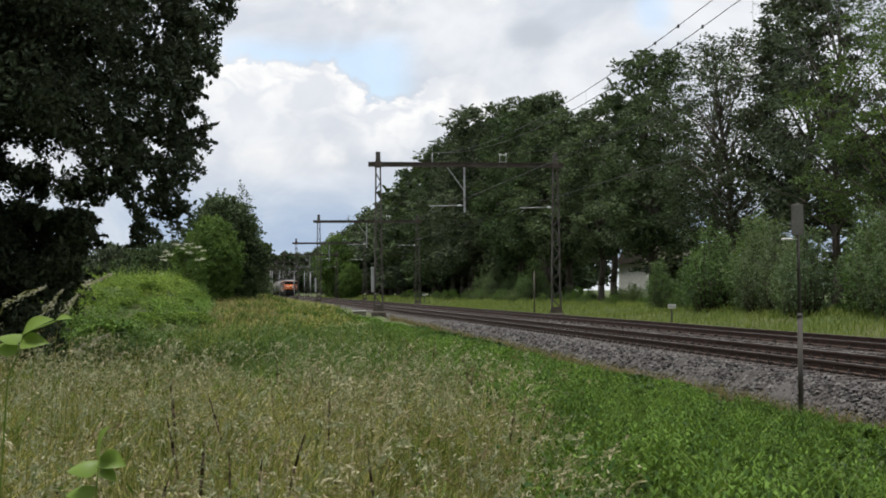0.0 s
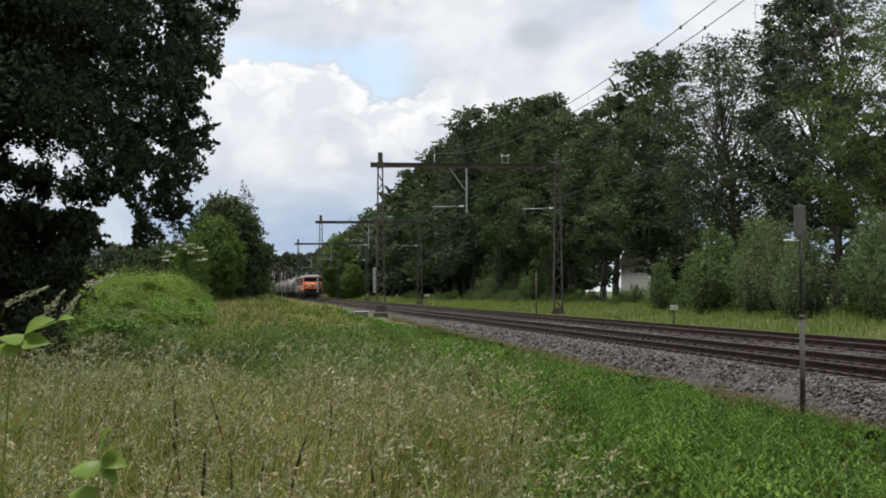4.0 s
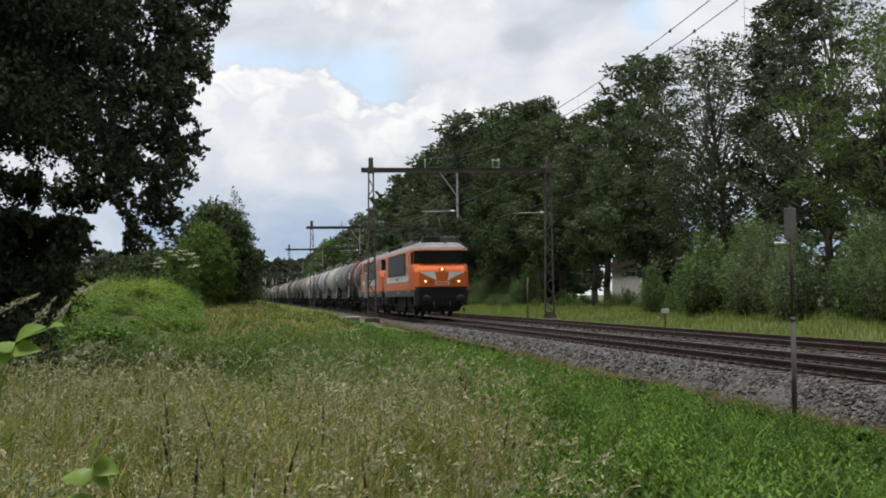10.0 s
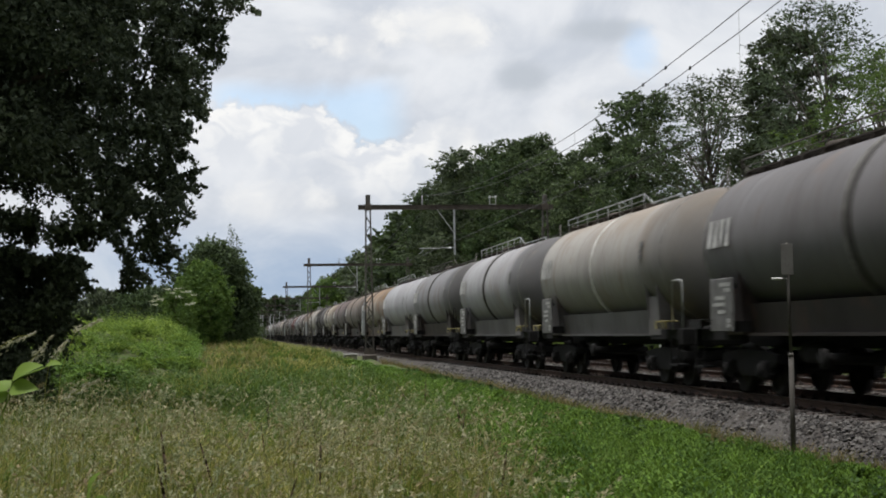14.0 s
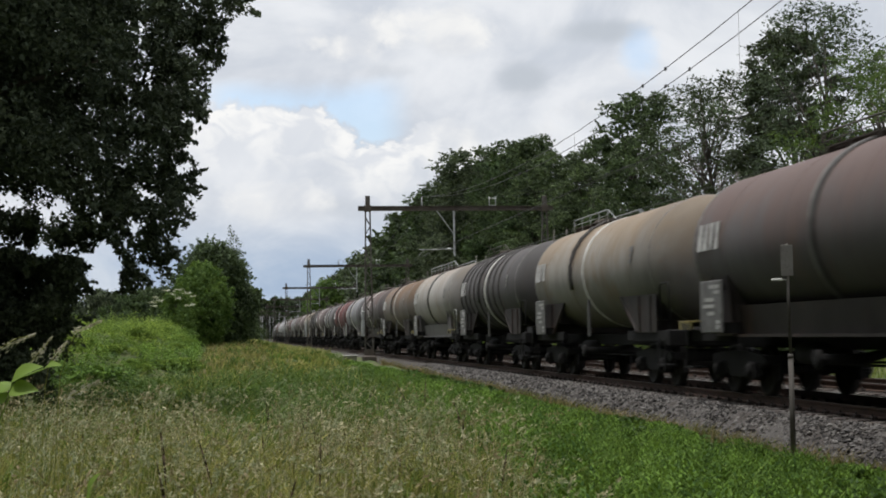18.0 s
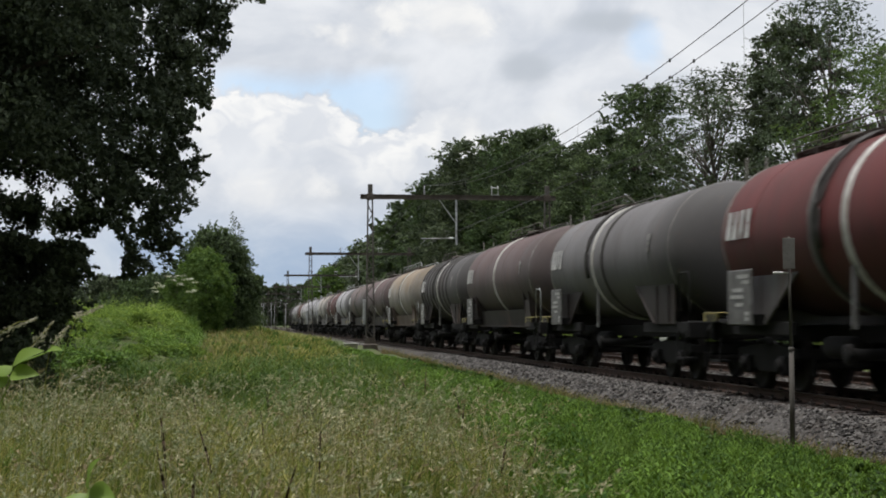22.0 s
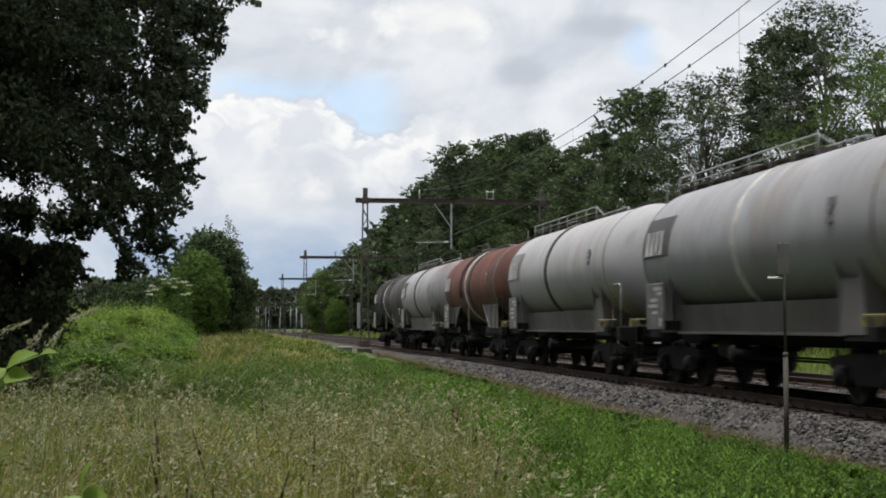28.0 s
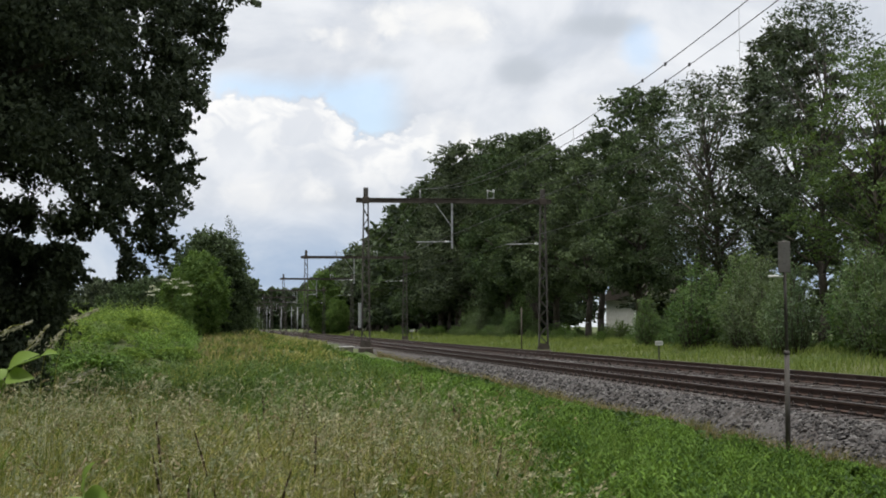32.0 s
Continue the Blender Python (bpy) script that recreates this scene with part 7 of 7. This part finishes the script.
def make_locomotive(raised):
    t = thing("electric_locomotive", "orange electric locomotive with white side stripe and dark grey skirt", "locomotive", None, "locomotives")
    H = 1.485
    body = loft(Shape(), [(plan(H, 6.6, 1.43, 7.7, 1.20, 8.06), 1.55), (plan(H, 6.6, 1.43, 7.7, 1.20, 8.10), 2.47), (plan(H, 6.6, 1.42, 7.6, 1.18, 8.04), 2.60),
                          (plan(H, 6.6, 1.40, 7.5, 1.15, 7.84), 2.77), (plan(H, 6.6, 1.38, 7.25, 1.12, 7.48), 2.90), (plan(H, 6.6, 1.38, 7.4, 1.14, 7.66), 3.56),
                          (plan(H, 6.6, 1.40, 7.5, 1.16, 7.82), 3.60)])
    b = part("body", body, M["loco_orange"], t)
    part("cornice", loft(Shape(), [(plan(H + 0.006, 6.6, 1.41, 7.52, 1.17, 7.84), 3.60), (plan(H + 0.006, 6.6, 1.41, 7.52, 1.17, 7.84), 3.74)]), M["loco_pink"], t, "pale salmon band under the roof edge")
    part("skirt", loft(Shape(), [(plan(H - 0.01, 6.6, 1.42, 7.68, 1.2, 8.03), 1.20), (plan(H - 0.01, 6.6, 1.42, 7.68, 1.2, 8.03), 1.55)]), M["loco_grey"], t, "dark grey skirt")
    roof = part("roof", loft(Shape(), [(plan(1.44, 6.5, 1.36, 7.35, 1.12, 7.68), 3.74), (plan(1.16, 6.4, 1.10, 7.1, 0.95, 7.35), 3.96), (plan(0.95, 6.2, 0.9, 6.9, 0.8, 7.1), 4.02)]), M["loco_roof"], t, "light grey roof")
    for s in (-1, 1):
        x = s * H
        side = lambda y0, y1, z0, z1, d=0.006: Shape().box(min(x, x + s * d), max(x, x + s * d), y0, y1, z0, z1)
        st = part("side_stripe", side(-6.55, 6.4, 2.00, 2.33), M["loco_white"], t, "white stripe")
        part("stripe_writing", Shape().box(min(x, x + s * 0.009), max(x, x + s * 0.009), -1.1, 0.9, 2.10, 2.22), M["loco_roof"], st, "grey worn lettering as a bar")
        part("skirt_mark", Shape().box(min(x, x + s * 0.004), max(x, x + s * 0.004), -1.0, -0.4, 1.38, 1.46), M["mark"], t)
        gr = part("side_grille", side(-4.32, 4.25, 2.40, 3.50, 0.02), M["grille"], t, "dark ventilation grille panel")
        slats = Shape()
        for i in range(17):
            z = 2.45 + i * 0.062
            slats.box(min(x + s * 0.02, x + s * 0.024), max(x + s * 0.02, x + s * 0.024), -4.25, 4.18, z, z + 0.03)
        part("slat", slats, M["grille"], gr)
        fr = Shape()
        for y0, y1, z0, z1 in ((-4.38, -4.32, 2.36, 3.54), (4.25, 4.31, 2.36, 3.54), (-4.32, 4.25, 2.36, 2.40), (-4.32, 4.25, 3.50, 3.54)):
            fr.box(min(x, x + s * 0.045), max(x, x + s * 0.030), y0, y1, z0, z1)
        part("grille_frame", fr, M["black"], gr)
        for d in (-1, 1):
            y = d * 6.15
            door = part("cab_door", side(y - 0.32, y + 0.32, 1.56, 3.48, 0.012), M["loco_orange"], t)
            part("door_window", Shape().box(min(x, x + s * 0.018), max(x, x + s * 0.018), y - 0.2, y + 0.2, 2.75, 3.38), M["glass_dark"], door)
            rails = Shape()
            for dy in (-0.42, 0.42):
                rails.tube([(x + s * 0.01, y + dy, 1.45), (x + s * 0.07, y + dy, 1.5), (x + s * 0.07, y + dy, 2.75), (x + s * 0.01, y + dy, 2.8)], 0.018, 6)
            part("handrail", rails, M["loco_white"], t)
            turn = Matrix.Translation((x, d * 6.6, 0)) @ Matrix.Rotation(s * d * math.atan2(0.105, 0.75), 4, "Z") @ Matrix.Translation((-x, -d * 6.6, 0))
            cabw = Shape().prism([(d * 6.78, 2.93), (d * 7.22, 2.93), (d * 7.34, 3.50), (d * 6.78, 3.50)], "x", min(x * 0.99, x + s * 0.012), max(x * 0.99, x + s * 0.012), turn)
            part("cab_side_window", cabw, M["glass_dark"], t)
    for d in (-1, 1):
        # windscreen, stripes and lamps on both noses
        v = [(-1.11, d * 7.50, 2.91), (1.11, d * 7.50, 2.91), (1.13, d * 7.68, 3.56), (-1.13, d * 7.68, 3.56), (-1.37, d * 7.28, 2.91), (1.37, d * 7.28, 2.91), (1.37, d * 7.43, 3.56), (-1.37, d * 7.43, 3.56)]
        out = [(x * 1.004, y + d * 0.012, z) for x, y, z in v]
        part("windscreen", Shape().add(out, [(0, 1, 2, 3), (4, 0, 3, 7), (1, 5, 6, 2)]), M["glass_dark"], t, "dark wrap-round windscreen")
        part("screen_pillar", Shape().bar((0, d * 7.515, 2.91), (0, d * 7.69, 3.56), 0.05, 0.03), M["black"], t)
        part("wiper", Shape().rod((-0.5, d * 7.54, 2.93), (-0.75, d * 7.63, 3.3), 0.012, 5).rod((0.5, d * 7.54, 2.93), (0.25, d * 7.63, 3.3), 0.012, 5), M["black"], t)
        face = d * 8.102
        y0, y1 = min(face, face + d * 0.008), max(face, face + d * 0.008)
        for s in (-1, 1):
            part("nose_stripe", Shape().prism([(s * 1.18, 2.46), (s * 0.38, 2.46), (s * 0.28, 2.02)], "y", y0, y1), M["loco_white"], t, "pale chevron stripe")
            lampset = part("lamp_housing", Shape().lathe([(0.11, 0), (0.11, 0.03), (0.085, 0.04)], 16, pose(s * 0.86, d * 8.07, 1.97, -90 * d, 0, 0)), M["loco_orange"], t)
            part("headlight", Shape().lathe([(0.052, 0), (0.046, 0.03), (0.02, 0.04)], 14, pose(s * 0.86, d * 8.10, 1.97, -90 * d, 0, 0)), M["lamp"] if d < 0 and raised else M["porcelain"], lampset)
            part("tail_lamp", Shape().lathe([(0.07, 0), (0.065, 0.02), (0.03, 0.03)], 12, pose(s * 0.58, d * 8.085, 1.97, -90 * d, 0, 0)), M["loco_red"], t, "dull red tail lamp")
            part("buffer", buffer_shape(d), M["black"], t, at=pose(s * 0.875, d * 8.06, 1.06))
        part("lamp_housing", Shape().box(-0.13, 0.13, min(d * 7.95, d * 8.12), max(d * 7.95, d * 8.12), 2.48, 2.72, 0.03), M["loco_orange"], t)
        part("headlight", Shape().lathe([(0.06, 0), (0.052, 0.03), (0.02, 0.04)], 14, pose(0, d * 8.115, 2.60, -90 * d, 0, 0)), M["lamp"] if d < 0 and raised else M["porcelain"], t)
        plate = part("number_plate", Shape().box(-0.36, 0.36, y0, y1, 1.79, 1.96), M["loco_white"], t)
        part("plate_bar", Shape().box(-0.33, 0.33, min(face, face + d * 0.012), max(face, face + d * 0.012), 1.815, 1.935), M["loco_orange"], plate)
        part("buffer_beam", loft(Shape(), [(plan(1.38, 7.2, 1.36, 7.75, 1.2, 7.98)[0:6] if d < 0 else plan(1.38, 7.2, 1.36, 7.75, 1.2, 7.98)[6:12], 0.72),
                                           (plan(1.44, 7.0, 1.42, 7.72, 1.2, 8.08)[0:6] if d < 0 else plan(1.44, 7.0, 1.42, 7.72, 1.2, 8.08)[6:12], 1.70)]), M["black"], t, "black buffer beam")
        part("drawhook", Shape().bar((0, d * 8.0, 1.02), (0, d * 8.45, 1.02), 0.07, 0.11).bar((0, d * 8.45, 0.97), (0, d * 8.52, 1.15), 0.06, 0.08), M["under"], t)
        part("snow_guard", Shape().prism([(-1.1, 0.72), (1.1, 0.72), (0.9, 0.40), (-0.9, 0.40)], "y", d * 7.7 - 0.03, d * 7.7 + 0.03), M["black"], t)
        hoses = Shape()
        for x in (-0.45, 0.4, 1.05):
            hoses.tube([(x, d * 8.05, 0.9), (x, d * 8.25, 0.75), (x + 0.04, d * 8.28, 0.45), (x + 0.1, d * 8.1, 0.38)], 0.028, 6)
        part("brake_hose", hoses, M["black"], t)
        for s in (-1, 1):
            steps = Shape()
            for z in (0.45, 0.75, 1.05):
                steps.box(min(s * 1.3, s * 1.5), max(s * 1.3, s * 1.5), d * 6.15 - 0.28, d * 6.15 + 0.28, z, z + 0.03)
            for dy in (-0.3, 0.3):
                steps.bar((s * 1.42, d * 6.15 + dy, 0.42), (s * 1.44, d * 6.15 + dy, 1.25), 0.03, 0.04)
            part("cab_steps", steps, M["loco_grey"], t)
        # roof gear
        part("roof_box", Shape().box(-0.80, 0.05, d * 6.3 - 0.5, d * 6.3 + 0.5, 4.0, 4.36, 0.04), M["black"], t, "dark roof box")
        part("roof_box", Shape().box(0.07, 0.95, d * 6.3 - 0.5, d * 6.3 + 0.3, 4.0, 4.34, 0.04), M["loco_grey"], t, "grey roof box")
        ins = Shape()
        for x in (-0.55, 0.55):
            for dy in (-0.7, 0.7):
                ins.lathe([(0.05, 0), (0.09, 0.04), (0.05, 0.07), (0.09, 0.10), (0.05, 0.14), (0.04, 0.20)], 10, pose(x, d * 4.2 + dy, 4.02))
        base = part("pantograph_base", Shape().box(-0.6, 0.6, d * 4.2 - 0.75, d * 4.2 - 0.68, 4.20, 4.26).box(-0.6, 0.6, d * 4.2 + 0.68, d * 4.2 + 0.75, 4.20, 4.26).box(-0.6, -0.52, d * 4.2 - 0.7, d * 4.2 + 0.7, 4.20, 4.26).box(0.52, 0.6, d * 4.2 - 0.7, d * 4.2 + 0.7, 4.20, 4.26), M["steel_dark"], t)
        part("insulator", ins, M["porcelain"], t)
        up = raised and d < 0
        knee_z, head_z, y0 = (4.85, 5.55, d * 4.2) if up else (4.34, 4.42, d * 4.2)
        arm = Shape()
        for x in (-0.5, 0.5):
            arm.rod((x, y0 - d * 0.6, 4.26), (x * 0.9, y0 + d * 0.75, knee_z), 0.03, 6).rod((x * 0.9, y0 + d * 0.75, knee_z), (x * 0.7, y0 - d * 0.15, head_z), 0.022, 6)
        arm.rod((-0.45, y0 + d * 0.75, knee_z), (0.45, y0 + d * 0.75, knee_z), 0.025, 6)
        a = part("pantograph_arm", arm, M["steel_grey"], t)
        head = Shape()
        for dy in (-0.22, 0.12):
            head.tube([(-0.95, y0 + dy, head_z - 0.22), (-0.72, y0 + dy, head_z), (0.72, y0 + dy, head_z), (0.95, y0 + dy, head_z - 0.22)], 0.022, 6)
        part("collector_head", head, M["steel_dark"], a)
    rack = Shape()
    for s in (-1, 1):
        for z in (4.06, 4.13, 4.20, 4.27):
            rack.box(s * 0.85 - 0.02, s * 0.85 + 0.02, -2.4, 2.2, z, z + 0.03)
        for i in range(8):
            rack.box(s * 0.85 - 0.03, s * 0.85 + 0.03, -2.4 + i * 0.65, -2.36 + i * 0.65, 4.02, 4.30)
    part("roof_railing", rack, M["loco_roof"], t)
    part("roof_hatch", Shape().box(-0.7, 0.7, -2.2, -0.2, 4.02, 4.18, 0.04).box(-0.7, 0.7, 0.1, 2.0, 4.02, 4.18, 0.04), M["loco_roof"], t)
    part("roof_line", Shape().tube([(-0.3, -3.3, 4.32), (-0.3, 3.3, 4.32)], 0.02, 6), M["steel_dark"], t)
    part("horn", Shape().rod((0.3, -7.0, 4.05), (0.3, -7.35, 4.05), 0.02, 8, 0.07), M["steel_dark"], t)
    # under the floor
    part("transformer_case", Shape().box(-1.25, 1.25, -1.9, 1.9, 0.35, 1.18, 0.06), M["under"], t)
    for y in (-5.4, -4.6, -3.2, -2.5, 2.5, 3.2, 4.6, 5.4):
        for s in (-1, 1):
            part("damper_strut", Shape().bar((s * 1.4, y, 1.2), (s * 1.36, y, 0.62), 0.05, 0.08), M["loco_grey"], t, "grey damper strut")
    for d in (-1, 1):
        bogie(t, d * 4.2, 2.8, "loco", 0.6)
    return t


lead, second = make_locomotive(True), make_locomotive(False)
tagged(second, "orange electric locomotive coupled behind the first, lamps unlit")
TRAIN += [(lead, 56.06), (second, 73.54)]

# rear end along the train, sort, paint, hoops, words, painted field
ONE_PALE = [(0.0, 0.22, True)]
ONE_DARK = [(0.4, 0.16, False)]
WAGONS = [
    (94.7, "belly", "maroon", [(-1.2, 0.20, True), (1.6, 0.16, False)], "dark maroon tank wagon with a white hoop", ""),
    (109.8, "saddle", "mid_grey", [(-0.9, 0.20, False)], "sooty grey tank wagon with a dark front end and worn hoop", ""),
    (125.2, "saddle", "cream", ONE_PALE, "dusty cream tank wagon with a yellowish stain on top", ""),
    (141.1, "saddle", "light_sooty", ONE_DARK, "light grey tank wagon with a dark front end", ""),
    (156.7, "saddle", "grey", ONE_DARK, "grey tank wagon with a sooty front end", ""),
    (172.5, "saddle", "light", [], "pale grey tank wagon with few marks", ""),
    (188.1, "saddle", "rust", ONE_DARK, "tan and rust-stained tank wagon", "dark"),
    (204.0, "saddle", "drab", ONE_DARK, "drab grey tank wagon with a dark front end", ""),
    (219.3, "saddle", "brown", [(0.2, 0.14, False)], "dark grey-brown tank wagon", ""),
    (235.0, "belly", "tan", ONE_PALE, "tan tank wagon with orange rust near the hoop", ""),
    (249.9, "ribbed", "dark", [(0.0, 0.30, True)], "dark ribbed tank wagon with one white hoop", ""),
    (265.4, "saddle", "cream", [(0.55, 0.30, False), (0.88, 0.08, True)], "cream-grey tank wagon with a double hoop", ""),
    (281.3, "belly", "orange", ONE_PALE, "orange-brown rusty tank wagon", ""),
    (297.3, "saddle", "brown", [(0.0, 0.10, True)], "purple-brown tank wagon with a thin white hoop", ""),
    (312.1, "belly", "grey", [(0.6, 0.14, True), (1.6, 0.16, False)], "grey tank wagon with a black front end and white hoop", ""),
    (326.7, "belly", "red", [(0.3, 0.20, True), (1.5, 0.16, False)], "dark red tank wagon with a cream hoop", ""),
    (341.9, "belly", "mid_grey", [(-0.2, 0.12, False), (0.8, 0.12, True)], "grey tank wagon with a sooty front end", ""),
    (357.4, "saddle", "plum", [(0.0, 0.12, True)], "brown-grey tank wagon with a thin pale hoop", ""),
    (372.0, "ribbed", "dark", [(0.2, 0.20, True)], "dark ribbed tank wagon with a pale hoop", ""),
    (387.7, "saddle", "tan", [(0.1, 0.26, False), (-0.1, 0.06, True)], "cream tank wagon with a brown stain and dark hoop", ""),
    (403.4, "saddle", "plum", [(0.2, 0.12, True)], "dark plum-brown tank wagon with a thin white hoop", ""),
    (418.8, "saddle", "brown", [(0.3, 0.24, False)], "brown sooty tank wagon", ""),
    (434.5, "saddle", "light_sooty", ONE_DARK, "light grey tank wagon with a sooty front end", ""),
    (449.2, "belly", "maroon", [(0.6, 0.20, True), (1.5, 0.16, False)], "dark red tank wagon with a white hoop", ""),
    (465.3, "saddle", "cream", ONE_DARK, "cream and rust-stained tank wagon", ""),
    (479.8, "belly", "light", [(-2.4, 0.06, False), (0.2, 0.24, True), (2.2, 0.06, False)], "pale grey tank wagon with a white hoop", ""),
    (495.0, "saddle", "light", ONE_PALE, "pale grey tank wagon with a dark painted field", "dark"),
    (510.9, "saddle", "white", ONE_DARK, "off-white tank wagon with a dark hoop", "grey"),
    (525.5, "belly", "red_brown", [(0.3, 0.14, True), (-0.6, 0.14, False)], "red-brown tank wagon with a white hoop", ""),
    (541.5, "saddle", "light_rusty", ONE_DARK, "grey-white tank wagon with rust on top and a black field", "dark"),
    (556.6, "ribbed", "dark", [(0.0, 0.28, True)], "dark ribbed tank wagon ending the train, one white hoop", ""),
]


def make_wagons():
    ahead = 81.85
    for end, sort, paint, rings, words, patch in WAGONS:
        rear = end + 0.75
        pitch = rear - ahead
        length = 13.7 if pitch < 14.2 else (15.6 if pitch > 15.2 else 14.9)
        w = make_wagon(sort, length, paint, rings, words, patch=patch)
        TRAIN.append((w, rear - length / 2))
        ahead = rear


make_wagons()
for ob, along in TRAIN:
    ob.matrix_basis = pose(NEAR, along + SPEED * 11.0, 0)


def motions():
    """The train runs at one speed from the far distance past the camera."""
    for ob, along in TRAIN:
        walk(ob, [(t, pose(NEAR, along - SPEED * (t - 11.0), 0)) for t in (0.0, 32.0)])


motions()
